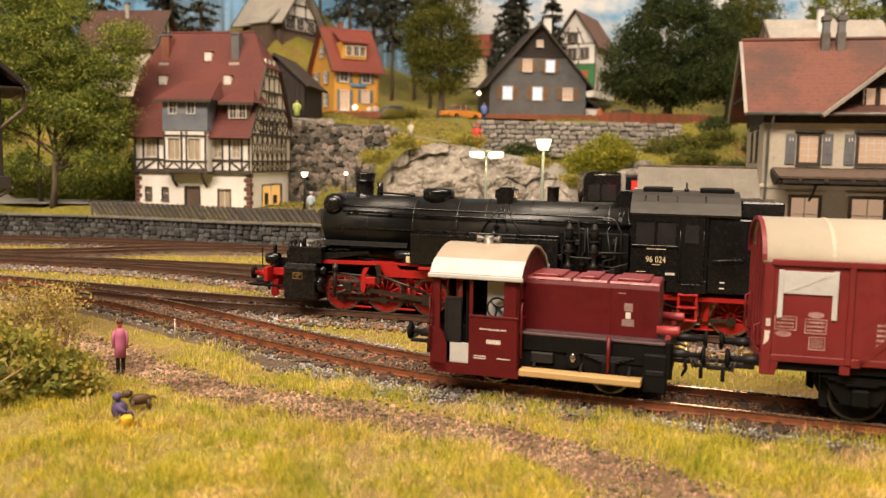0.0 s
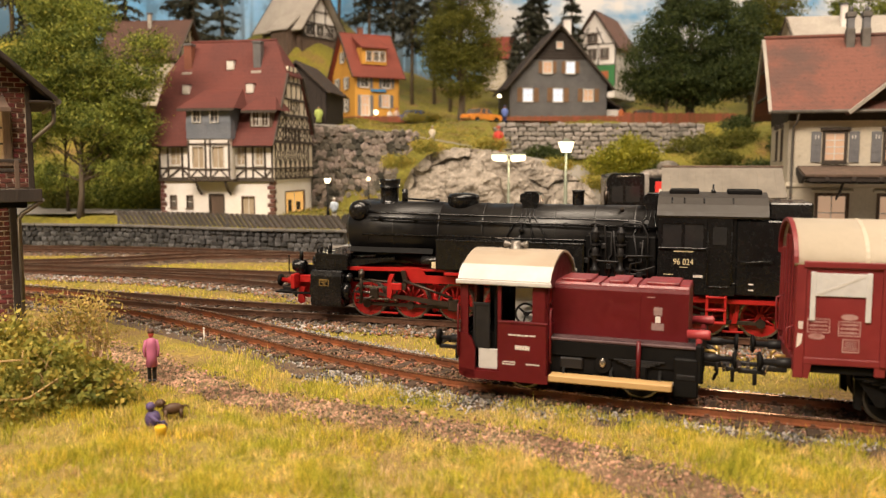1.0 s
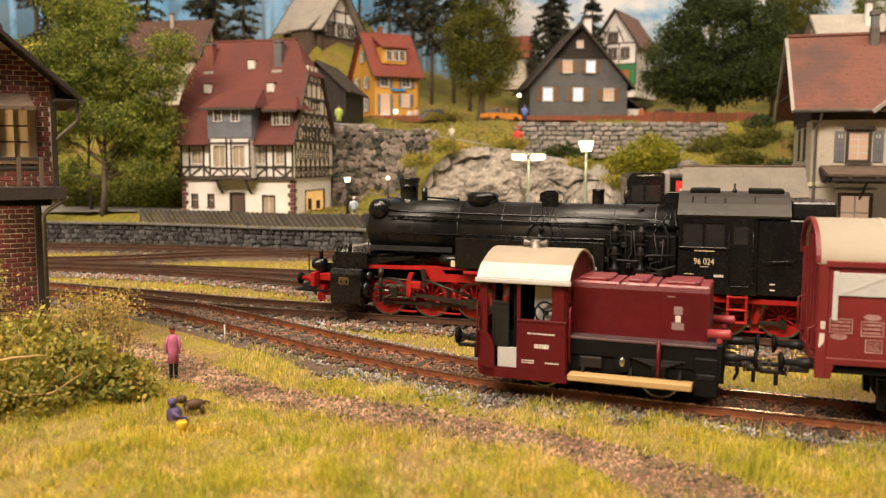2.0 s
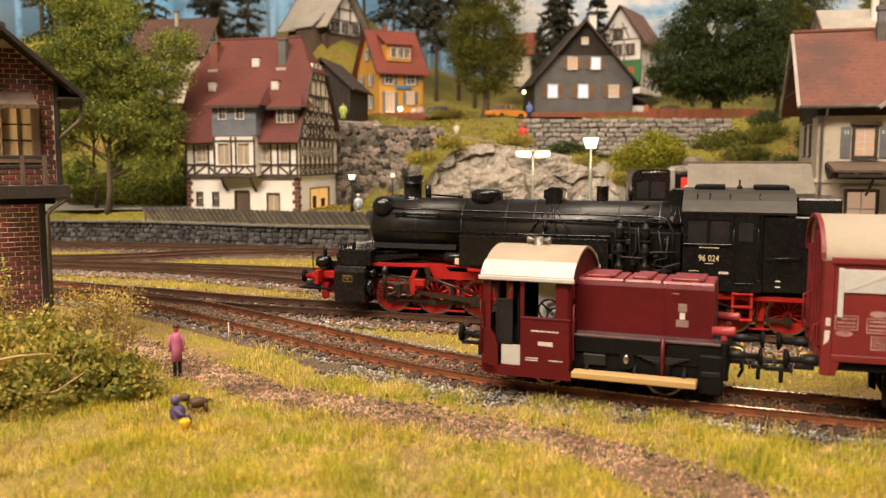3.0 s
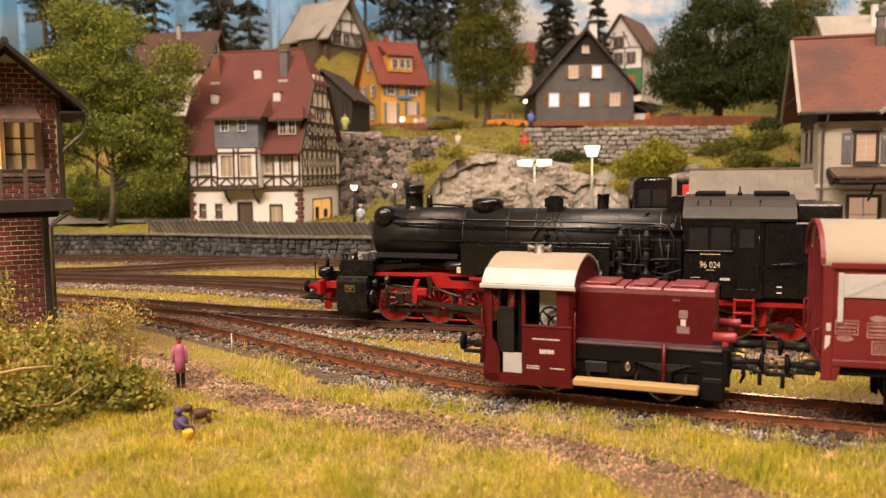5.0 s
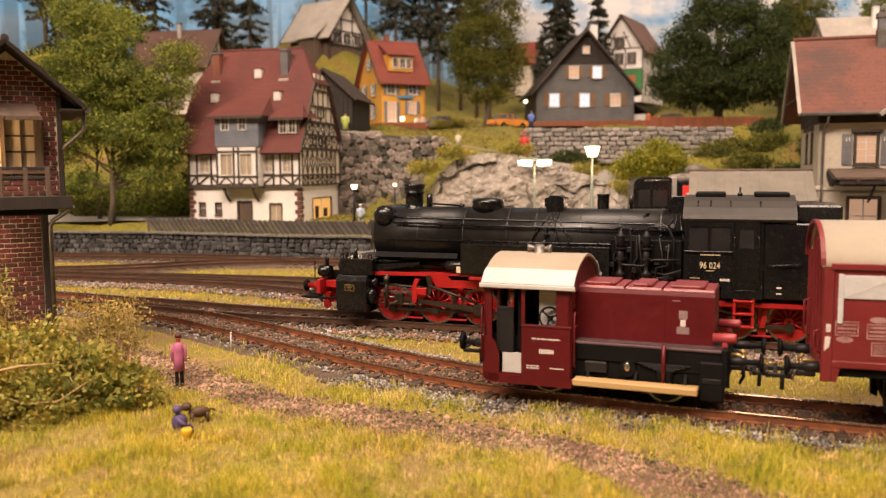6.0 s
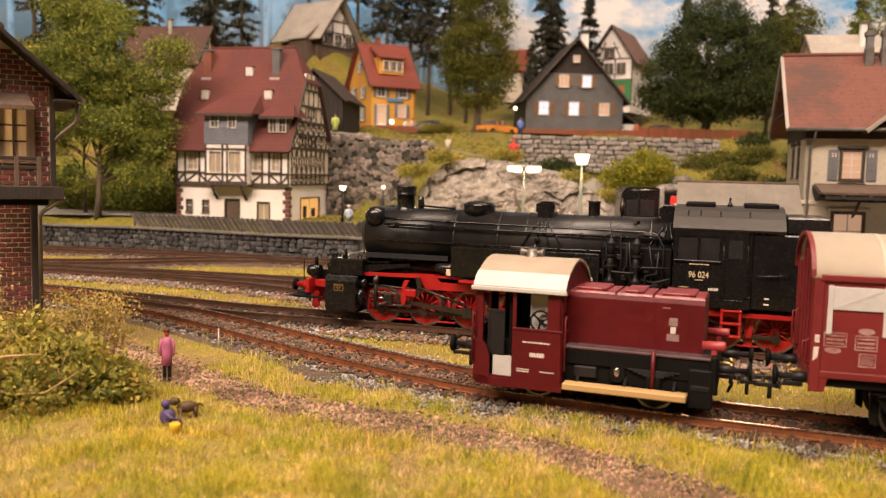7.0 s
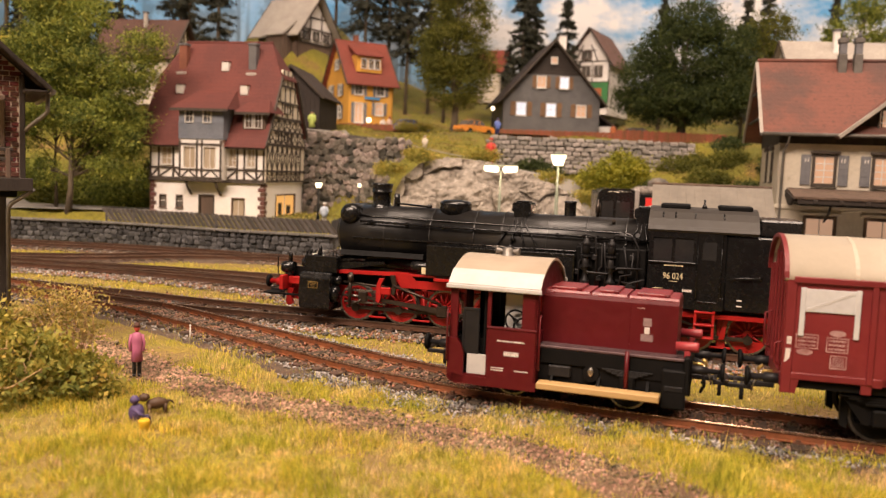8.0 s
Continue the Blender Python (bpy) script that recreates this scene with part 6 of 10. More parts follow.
# ---- half-timbered inn ----
def half_timbered_house(m):
    h = thing("half_timbered_house", m, "tall half-timbered house with a steep red tiled roof", "house")
    W, L, z1, z2, zt = 8.1, 6.9, 2.3, 4.85, 11.75
    side = at(0, 0, 0, 90)
    # ground floor, white plaster
    holes = [(-7.45, -6.95, 0.4, 1.25), (-6.25, -5.75, 0.4, 1.25), (-4.6, -3.5, -0.2, 1.35), (-2.25, -1.35, 0.0, 1.2)]
    part("front_wall", wall(G(), -W, 0, -0.5, z1, 0.25, holes), M_plaster, h, "white plaster ground floor")
    part("side_wall", wall(G(), 0, L, -0.5, z1, 0.25, [(1.9, 5.5, -0.1, 1.45)]), M_plaster, h, "pale plaster side wall", m=side)
    g = wall(G(), -W, 0, -0.5, z2, 0.2, y=L - 0.2)
    part("rear_wall", g, M_plaster, h)
    part("far_side_wall", G().box(-W, -W + 0.2, 0, L, -0.5, z2), M_plaster, h)
    for x0, x1, a, b in holes[:2]:
        window(h, x0 + 0.05, x1 - 0.05, a + 0.05, b - 0.05, nx=1, nz=2, wood=M_greywood, trim=0.06)
    door = part("door", G().box(-4.5, -3.6, 0.06, 0.14, -0.2, 1.28, 0.02), M_greywood, h, "grey wooden house door")
    part("door_surround", G().box(-4.62, -4.5, -0.06, 0.2, -0.2, 1.36, 0.015).box(-3.6, -3.48, -0.06, 0.2, -0.2, 1.36, 0.015).box(-4.5, -3.6, -0.06, 0.2, 1.27, 1.38, 0.015), M_timber, door)
    window(h, -2.2, -1.4, 0.05, 1.15, nx=2, nz=1, wood=M_greywood, pane=M_curtain)
    shop = window(h, 2.0, 5.4, 0.0, 1.4, m=side, nx=2, nz=1, wood=M_greywood, pane=M_lit, trim=0.1, bar=0.08)
    part("display", G().box(2.6, 3.2, 0.05, 0.09, 0.1, 0.9, 0.02).box(4.1, 4.8, 0.05, 0.09, 0.1, 0.7, 0.02), M_darkwood, shop)
    # toothed corner stones
    for k in range(9):
        z = -0.35 + 0.29 * k
        e = 0.42 if k % 2 else 0.26
        part("corner_stone", G().box(-e, 0.05, -0.05, 0.12, z, z + 0.26, 0.02), M_quoin, h)
        part("corner_stone", G().box(-W - 0.05, -W + e, -0.05, 0.12, z, z + 0.26, 0.02), M_quoin, h)
        part("corner_stone", G().box(0.12, (0.42 if k % 2 == 0 else 0.26), -0.05, 0.1, z, z + 0.26, 0.02), M_quoin, h, m=side)
    # upper floor, timber framed and a little proud
    up = [(-7.3, -6.5, 3.25, 4.45), (-2.5, -1.9, 3.25, 4.45), (-1.2, -0.6, 3.25, 4.45)]
    part("upper_front", wall(G(), -W - 0.05, 0.08, z1, z2, 0.25, up, -0.1), M_plaster, h, "timber-framed white upper front")
    part("upper_side", wall(G(), -0.08, L, z1, z2, 0.25, [], -0.1), M_gable, h, m=side)
    for x0, x1, a, b in up:
        window(h, x0 + 0.05, x1 - 0.05, a + 0.05, b - 0.05, nx=2, nz=3, y=-0.1, wood=M_whiteframe, trim=0.06, pane=M_curtain)
    yb = -0.1
    for z in (z1 + 0.08, 3.05, z2 - 0.1):
        beam(h, (-W - 0.05, z), (0.08, z), 0.14, 0.06, y=yb)
    for x in (-8.05, -7.45, -6.4, -5.9, -2.65, -1.85, -1.35, -0.5, 0.0):
        beam(h, (x, z1), (x, z2), 0.13, 0.06, y=yb)
    for p, q in (((-7.4, 2.45), (-6.6, 3.0)), ((-6.4, 3.0), (-5.9, 2.45)), ((-2.6, 2.45), (-1.9, 3.0)), ((-1.3, 3.0), (-0.6, 2.45)), ((-0.5, 2.45), (0.0, 3.0)), ((-8.0, 2.45), (-7.5, 3.0))):
        beam(h, p, q, 0.12, 0.05, y=yb)
    # jetty brackets
    part("jetty_beam", G().box(-W - 0.08, 0.1, -0.2, 0.0, z1 - 0.12, z1 + 0.02, 0.02), M_timber, h)
    # side: close lattice of timbers on the upper floor and gable
    gable = [(-0.1, z2), (L, z2), (L / 2 + 0.85, 9.9), (L / 2 - 0.85, 9.9)]
    part("gable_wall", G().prism(gable, -0.1, 0.1, "y"), M_gable, h, "cream gable panel between dark timbers", m=side)

    def gable_half(z):
        return L / 2 + 0.1 - (z - z2) / (9.9 - z2) * (L / 2 - 0.85 + 0.1)
    for z in (z1 + 0.08, 3.05, z2 - 0.05, 5.75, 6.6, 7.7, 8.8):
        w = gable_half(z) if z > z2 else L / 2 + 0.05
        beam(h, (L / 2 - w, z), (L / 2 + w, z), 0.2 if z in (z2 - 0.05, 6.6) else 0.14, 0.07, side, y=-0.1)
    for x in np.arange(0.1, L, 0.85):
        beam(h, (x, z1), (x, z2), 0.09, 0.06, side, y=-0.1)
    for a, b in ((z1 + 0.1, 3.0), (3.1, z2 - 0.1)):
        for x in np.arange(0.15, L - 0.8, 0.85):
            beam(h, (x, a), (x + 0.8, b), 0.05, 0.05, side, y=-0.1)
            beam(h, (x, b), (x + 0.8, a), 0.05, 0.048, side, y=-0.1)
    for a, b in ((z2, 5.75), (5.75, 6.6), (6.6, 7.7), (7.7, 8.8), (8.8, 9.9)):
        w = gable_half(b) - 0.12
        n = max(2, int(2 * w / 0.85))
        xs = np.linspace(L / 2 - w, L / 2 + w, n + 1)
        for i, x in enumerate(xs):
            beam(h, (x, a), (x, b), 0.07, 0.06, side, y=-0.1)
            if i < n and a < 6.5:
                beam(h, (x, a), (xs[i + 1], b), 0.045, 0.05, side, y=-0.1)
                beam(h, (x, b), (xs[i + 1], a), 0.045, 0.048, side, y=-0.1)
    for x0, x1, a, b in ((3.0, 3.5, 5.0, 5.65), (3.6, 4.1, 5.0, 5.65), (1.9, 2.4, 5.0, 5.65), (2.9, 3.9, 7.0, 7.55)):
        window(h, x0, x1, a, b, m=side, nx=2, nz=2, y=-0.16, wood=M_timber, trim=0.05, pane=M_curtain, sill=False)
    # roof: two steep slopes, clipped at the gable ends
    e, el, o = 0.28, 0.6, 0.55
    za = z2 - 0.25
    k = (zt - za) / (L / 2 + o)
    for s in (0, 1):
        def P(x, t, z):
            return (x, -o + t if s == 0 else L + o - t, z)
        low = [P(-W - el, 0, za), P(e, 0, za)]
        clip = L / 2 + o - 1.35
        zc = za + clip * k
        pts = [P(-W - el, 0, za), P(e, 0, za), P(e - 0.05, clip, zc), P(e - 1.3, L / 2 + o, zt), P(-W - el + 1.3, L / 2 + o, zt), P(-W - el, clip, zc)]
        n = Vector((0, -k, -1) if s == 0 else (0, k, -1)).normalized() * 0.16
        vs = [Vector(p) for p in pts] + [Vector(p) + n for p in pts]
        fs = [tuple(range(6)), tuple(range(11, 5, -1))] + [(i, 6 + i, 6 + (i + 1) % 6, (i + 1) % 6) for i in range(6)]
        part("roof_slope", G().add(vs, fs if s == 0 else [f[::-1] for f in fs]), M_redtile, h, "steep dark red tiled roof slope")
    for x0, x1 in ((e - 0.05, e - 1.3), (-W - el, -W - el + 1.3)):
        zc = za + (L / 2 + o - 1.35) * k
        a, b, c = Vector((x0, L / 2 - 1.35, zc)), Vector((x0, L / 2 + 1.35, zc)), Vector((x1, L / 2, zt))
        g = G().add([a, b, c, a - Vector((0, 0, 0.14)), b - Vector((0, 0, 0.14)), c - Vector((0, 0, 0.14))], [(0, 1, 2), (5, 4, 3), (0, 3, 4, 1), (1, 4, 5, 2), (2, 5, 3, 0)] if x0 > 0 else [(2, 1, 0), (3, 4, 5), (1, 4, 3, 0), (2, 5, 4, 1), (0, 3, 5, 2)])
        part("hip_end", g, M_redtile, h)
    part("ridge", G().tube([(-W - el + 1.3, L / 2, zt), (e - 1.3, L / 2, zt)], 0.12, 8), M_redtile, h)
    for y in (-o, L + o):
        part("eaves_board", G().box(-W - el, e, y - 0.03, y + 0.06, za - 0.2, za - 0.02, 0.01), M_timber, h)
    for x in (e, ):
        for s in (0, 1):
            a = Vector((x, -o if s == 0 else L + o, za))
            b = Vector((x, L / 2 - 1.35 if s == 0 else L / 2 + 1.35, za + (L / 2 + o - 1.35) * k))
            part("barge_board", G().tube([a, b], 0.11, 4, smooth=False), M_timber, h)
    # chimneys and small roof lights
    for x, mt, hh in ((-7.1, M_plinth, 0.15), (-2.0, M_darkslate, 0.2)):
        yy = L / 2 - 0.9
        c = part("chimney", G().box(x - 0.28, x + 0.28, yy - 0.28, yy + 0.28, zt - 3.2, zt + hh - 0.5, 0.03), mt, h)
        part("chimney_flashing", G().box(x - 0.38, x + 0.38, yy - 0.5, yy - 0.28, zt - 2.65, zt - 2.15, 0.05), M_greyroof, c)
        part("chimney_cap", G().box(x - 0.33, x + 0.33, yy - 0.33, yy + 0.33, zt + hh - 0.5, zt + hh - 0.36, 0.03), M_darkslate, c)
    for x, z in ((-3.9, 9.95), (-6.75, 8.3), (-2.1, 8.3)):
        y = -o + (z - za) / k
        r = part("roof_light", G().box(x - 0.26, x + 0.26, y - 0.32, y + 0.3, z - 0.28, z + 0.36, 0.04), M_whiteframe, h, "small white roof light")
        part("light_pane", G().box(x - 0.18, x + 0.18, y - 0.335, y - 0.32, z - 0.18, z + 0.26), M_whiteframe, r)
        part("light_cover", G().box(x - 0.3, x + 0.3, y - 0.36, y + 0.4, z + 0.36, z + 0.42, 0.01), M_redtile, r)
    # bay: oriel below, slated dormer above
    bay = part("oriel", wall(G(), -5.55, -2.55, 2.35, 4.95, 0.2, [(-5.25, -4.35, 3.05, 4.5), (-3.85, -2.95, 3.05, 4.5)], -0.95), M_plaster, h, "timber-framed bay with cream windows")
    part("oriel_cheek", G().box(-5.55, -5.35, -0.75, 0.1, 2.35, 4.95), M_plaster, bay)
    part("oriel_cheek", G().box(-2.75, -2.55, -0.75, 0.1, 2.35, 4.95), M_plaster, bay)
    part("oriel_floor", G().box(-5.6, -2.5, -1.0, 0.1, 2.22, 2.36, 0.02), M_timber, bay)
    for x in (-5.1, -3.0):
        part("bracket", G().tube([(x, -0.85, 2.22), (x, -0.55, 1.75), (x, -0.08, 1.35)], 0.09, 6), M_timber, bay)
    for x0, x1 in ((-5.2, -4.4), (-3.8, -3.0)):
        window(bay, x0, x1, 3.1, 4.45, y=-0.95, nx=2, nz=1, wood=M_whiteframe, trim=0.06, pane=M_curtain, sill=False)
    for z in (2.45, 2.98, 4.62):
        beam(bay, (-5.58, z), (-2.52, z), 0.14, 0.05, y=-0.95)
    for x in (-5.48, -4.27, -3.93, -2.62):
        beam(bay, (x, 2.4), (x, 4.9), 0.13, 0.045, y=-0.95)
    for p, q in (((-5.4, 2.45), (-4.9, 2.9)), ((-4.3, 2.45), (-4.8, 2.9)), ((-3.9, 2.45), (-3.4, 2.9)), ((-2.7, 2.45), (-3.2, 2.9))):
        beam(bay, p, q, 0.1, 0.04, y=-0.95)
    for x0, x1, z0, zz, nm, mt in ((-5.55, -2.45, 4.95, 7.0, "dormer", M_slate), (-1.55, -0.0, 5.55, 6.9, "small_dormer", M_greywood)):
        yf = -1.0 if nm == "dormer" else -0.02
        d = part(nm, G().box(x0, x1, yf, yf + 2.2, z0, zz), mt, h, "slate-clad dormer" if nm == "dormer" else "small wooden dormer")
        for k2 in range(6 if nm == "dormer" else 0):
            part("slate_course", G().box(x0 - 0.02, x1 + 0.02, yf - 0.02, yf + 0.02, z0 + 0.2 * k2 + 0.02, z0 + 0.2 * k2 + 0.19, 0.006), M_slate, d)
        if nm == "dormer":
            wins = [(x0 + 0.5, x0 + 1.0), (x0 + 1.75, x0 + 2.25)]
        else:
            wins = [(x0 + 0.2, x0 + 0.65), (x0 + 0.85, x0 + 1.3)]
        for a, b in wins:
            window(d, a, b, zz - 0.95 if nm == "dormer" else z0 + 0.3, zz - 0.2, y=yf - 0.06, nx=2, nz=2, trim=0.06, depth=0.1, sill=False)
        xm, dx = (x0 + x1) / 2, (x1 - x0) / 2 + 0.5
        top = zz + (1.5 if nm == "dormer" else 1.1)
        run = -o + (top - za) / k - yf + 0.12
        a, b = Vector((x0 - 0.45, yf - 0.4, zz - 0.08)), Vector((x1 + 0.45, yf - 0.4, zz - 0.08))
        c, e2 = Vector((x1 - 0.3, yf + run, top)), Vector((x0 + 0.3, yf + run, top))
        part("dormer_roof", G().quad(a, b, c, e2, 0.12), M_redtile, d)
        f, g2 = Vector((x0 - 0.45, yf + 2.2, zz - 0.08)), Vector((x1 + 0.45, yf + 2.2, zz - 0.08))
        part("dormer_roof_side", G().add([a, e2, f], [(0, 1, 2)]), M_redtile, d)
        part("dormer_roof_side", G().add([b, g2, c], [(0, 1, 2)]), M_redtile, d)
        part("dormer_fascia", G().box(a.x, b.x, a.y - 0.03, a.y + 0.05, zz - 0.26, zz - 0.1, 0.01), M_timber, d)
    return h


half_timbered_house(at(-9.36, 55.93, 1.58, -14))


# ---- generic village house ----
def gable_house(name, m, W, L, eave, ridge, wall_mat, roof_mat, label, gable_front=True, over=0.5, thick=0.16, base=-1.5, roof_label="", holes=(), side_holes=()):
    """Walls with openings, and a saddle roof whose ridge runs back (gable_front) or along the front."""
    h = thing(name, m, label, "house")
    g = wall(G(), 0, W, base, eave, 0.2, holes)
    if gable_front:
        g.prism([(0, eave), (W, eave), (W / 2, ridge)], 0, 0.2, "y")
    part("front_wall", g, wall_mat, h)
    g = wall(G(), 0, L, base, eave, 0.2, side_holes)
    part("side_wall", g, wall_mat, h, m=at(W, 0, 0, 90))
    g = G().box(0, 0.2, 0.2, L, base, eave)
    if not gable_front:
        g.prism([(0, eave), (L, eave), (L / 2, ridge)], 0.0, 0.2, "x")
    part("far_side_wall", g, wall_mat, h)
    if not gable_front:
        part("gable_wall", G().prism([(0, eave), (L, eave), (L / 2, ridge)], 0, 0.2, "y"), wall_mat, h, m=at(W, 0, 0, 90))
    g = wall(G(), 0, W, base, eave, 0.2, y=L - 0.2)
    if gable_front:
        g.prism([(0, eave), (W, eave), (W / 2, ridge)], L - 0.2, L, "y")
    part("rear_wall", g, wall_mat, h)
    if gable_front:
        k = (ridge - eave) / (W / 2)
        for s in (0, 1):
            x0, z0 = (-over, eave - over * k) if s == 0 else (W + over, eave - over * k)
            a, b, c, d = (x0, -over, z0), (x0, L + over, z0), (W / 2, L + over, ridge), (W / 2, -over, ridge)
            up = Vector((0, 0, thick))
            q = [Vector(p) + up for p in (a, b, c, d)]
            roof_panel(h, *(q if s else q[::-1]), roof_mat, thick, label=roof_label)
        for s in (0, 1):
            a = Vector((-over if s == 0 else W + over, -over - 0.03, eave - over * k + thick * 0.4))
            part("barge_board", G().tube([a, (W / 2, -over - 0.03, ridge + thick * 0.4)], 0.12, 4, smooth=False), M_timber, h)
    else:
        k = (ridge - eave) / (L / 2)
        for s in (0, 1):
            y0 = -over if s == 0 else L + over
            a, b, c, d = (-over, y0, eave - over * k), (W + over, y0, eave - over * k), (W + over, L / 2, ridge), (-over, L / 2, ridge)
            up = Vector((0, 0, thick))
            q = [Vector(p) + up for p in (a, b, c, d)]
            roof_panel(h, *(q[::-1] if s else q), roof_mat, thick, label=roof_label)
        for x in (-over, W + over):
            for s in (0, 1):
                part("barge_board", G().tube([(x, -over if s == 0 else L + over, eave - over * k + 0.05), (x, L / 2, ridge + 0.05)], 0.11, 4, smooth=False), M_timber, h)
    return h


def chimney(parent, x, y, z0, z1, w=0.35, material=None):
    c = part("chimney", G().box(x - w, x + w, y - w, y + w, z0, z1, 0.03), material or M_plinth, parent)
    part("chimney_cap", G().box(x - w - 0.08, x + w + 0.08, y - w - 0.08, y + w + 0.08, z1, z1 + 0.14, 0.03), M_darkslate, c)
    return c


def shutters(win, x0, x1, z0, z1, material, w=0.45, y=0.0):
    for a, b in ((x0 - w - 0.1, x0 - 0.1), (x1 + 0.1, x1 + w + 0.1)):
        g = G().box(a, b, y - 0.1, y - 0.04, z0 - 0.05, z1 + 0.05, 0.012)
        for k in range(4):
            zz = z0 + (z1 - z0) * (k + 0.5) / 4
            g.box(a + 0.06, b - 0.06, y - 0.12, y - 0.09, zz - 0.1, zz + 0.08, 0.008)
        part("shutter", g, material, win)


# ---- dark slate-clad house on the hill ----
def slate_house(m):
    W, L = 10.2, 9.0
    lit = [(1.35, 2.4, 2.05, 3.4), (4.5, 5.55, 2.05, 3.4)]
    wins = lit + [(7.7, 8.75, 2.1, 3.35)]
    h = gable_house("slate_house", m, W, L, 3.9, 9.75, M_darkslate, M_brownroof, "dark slate-clad village house with lit windows", True, 0.65, holes=wins, roof_label="dark brown roof slope")
    for k in range(28):
        z = 0.4 + 0.33 * k
        w = W / 2 if z < 3.9 else W / 2 * (9.75 - z) / (9.75 - 3.9)
        if w < 0.5:
            continue
        segs = [(W / 2 - w + 0.05, W / 2 + w - 0.05)]
        for a, b, c, d in wins + [(3.45, 4.3, 5.0, 6.1), (5.85, 6.7, 5.0, 6.1)]:
            if c - 0.3 < z < d + 0.1:
                segs = [t for s in segs for t in ((s[0], min(s[1], a - 0.1)), (max(s[0], b + 0.1), s[1])) if t[1] - t[0] > 0.1]
        for a, b in segs:
            part("slate_course", G().box(a, b, -0.035, 0.01, z, z + 0.31, 0.006), M_darkslate if z < 6.2 else M_darkwood, h)
    part("plinth", G().box(-0.05, W + 0.05, -0.08, 0.1, -1.6, 0.36, 0.02), M_plinth, h, "red-brown plinth")
    for i, (a, b, c, d) in enumerate(wins):
        w = window(h, a + 0.06, b - 0.06, c + 0.06, d - 0.06, nx=2, nz=2, pane=M_litpale if i < 2 else M_litsoft, trim=0.08, bar=0.05)
        shutters(w, a, b, c, d, M_brownshutter, 0.5)
    for i, (a, b, c, d) in enumerate([(3.45, 4.3, 5.0, 6.1), (5.85, 6.7, 5.0, 6.1), (4.85, 5.4, 7.55, 8.1)]):
        w = window(h, a, b, c, d, nx=2, nz=2, y=-0.12, pane=M_litpale if i == 1 else M_litsoft, trim=0.08, bar=0.04, depth=0.12)
        if i < 2:
            shutters(w, a, b, c, d, M_brownshutter, 0.4, -0.05)
    chimney(h, 6.6, 3.5, 6.5, 10.9, 0.4, M_plaster)
    part("lean_to", G().prism([(W, 2.6), (W + 2.2, 1.2), (W + 2.2, 1.0), (W, 2.4)], 0.5, 5.0, "y"), M_brownroof, h)
    part("lean_to_wall", G().box(W, W + 1.8, 0.8, 4.8, -1.4, 1.3), M_plaster, h)


slate_house(at(9.75, 88.6, 9.2, 2))


# ---- yellow house ----
def yellow_house(m):
    W, L = 6.1, 6.6
    ws = [(0.75, 1.9, 4.1, 5.35), (3.75, 4.9, 4.1, 5.35), (3.65, 4.75, 2.0, 3.3), (0.8, 1.95, 1.1, 3.2)]
    sw = [(1.2, 2.0, 4.1, 5.2), (3.9, 4.7, 4.1, 5.2), (1.2, 2.0, 1.6, 2.9), (3.9, 4.7, 1.6, 2.9)]
    h = gable_house("yellow_house", m, W, L, 5.75, 10.1, M_yellow, M_orangetile, "ochre-yellow village house with an orange-red roof", False, 0.6, holes=ws, roof_label="orange-red tiled roof slope")
    part("plinth", G().box(-0.06, W + 0.06, -0.1, 0.1, -1.6, 0.95, 0.02), M_plinth, h, "red-brown plinth")
    part("plinth", G().box(-0.1, 0.1, -0.1, L, -1.6, 0.95, 0.02), M_plinth, h)
    for i, (a, b, c, d) in enumerate(ws):
        w = window(h, a + 0.05, b - 0.05, c + 0.05, d - 0.05, nx=2, nz=2, pane=M_litsoft if i == 3 else (M_pane if i < 2 else M_litsoft), trim=0.09, bar=0.06)
        shutters(w, a, b, c, d, M_shutter, 0.38)
    left = at(0, L, 0, -90)
    for a, b, c, d in sw + [(2.8, 3.5, 7.0, 8.0)]:
        w = window(h, a, b, c, d, m=left, y=-0.1, depth=0.1, nx=2, nz=2, pane=M_pane, trim=0.09, bar=0.06)
        shutters(w, a, b, c, d, M_shutter, 0.3, -0.05)
    part("sign_board", G().box(2.05, 4.2, -0.22, -0.12, 3.62, 3.92, 0.02), mat("blue_sign", (0.10, 0.32, 0.62), rough=0.5), h, "blue sign board over the door")
    dm = part("dormer", G().box(1.15, 4.5, 0.3, 3.0, 6.6, 8.4), M_yellow, h, "wide yellow dormer")
    for a in (1.75, 2.75, 3.6):
        window(dm, a, a + 0.65, 7.0, 7.95, y=0.24, nx=2, nz=1, depth=0.1, pane=M_pane, sill=False)
    part("dormer_roof", G().quad((0.9, -0.05, 8.35), (4.75, -0.05, 8.35), (4.75, 2.6, 9.75), (0.9, 2.6, 9.75), 0.14), M_orangetile, dm)
    chimney(h, 2.6, L / 2 + 0.5, 9.4, 10.9, 0.3)


yellow_house(at(-6.4, 91.0, 8.9, 26) @ Matrix.Diagonal((0.84, 1, 0.98, 1)))


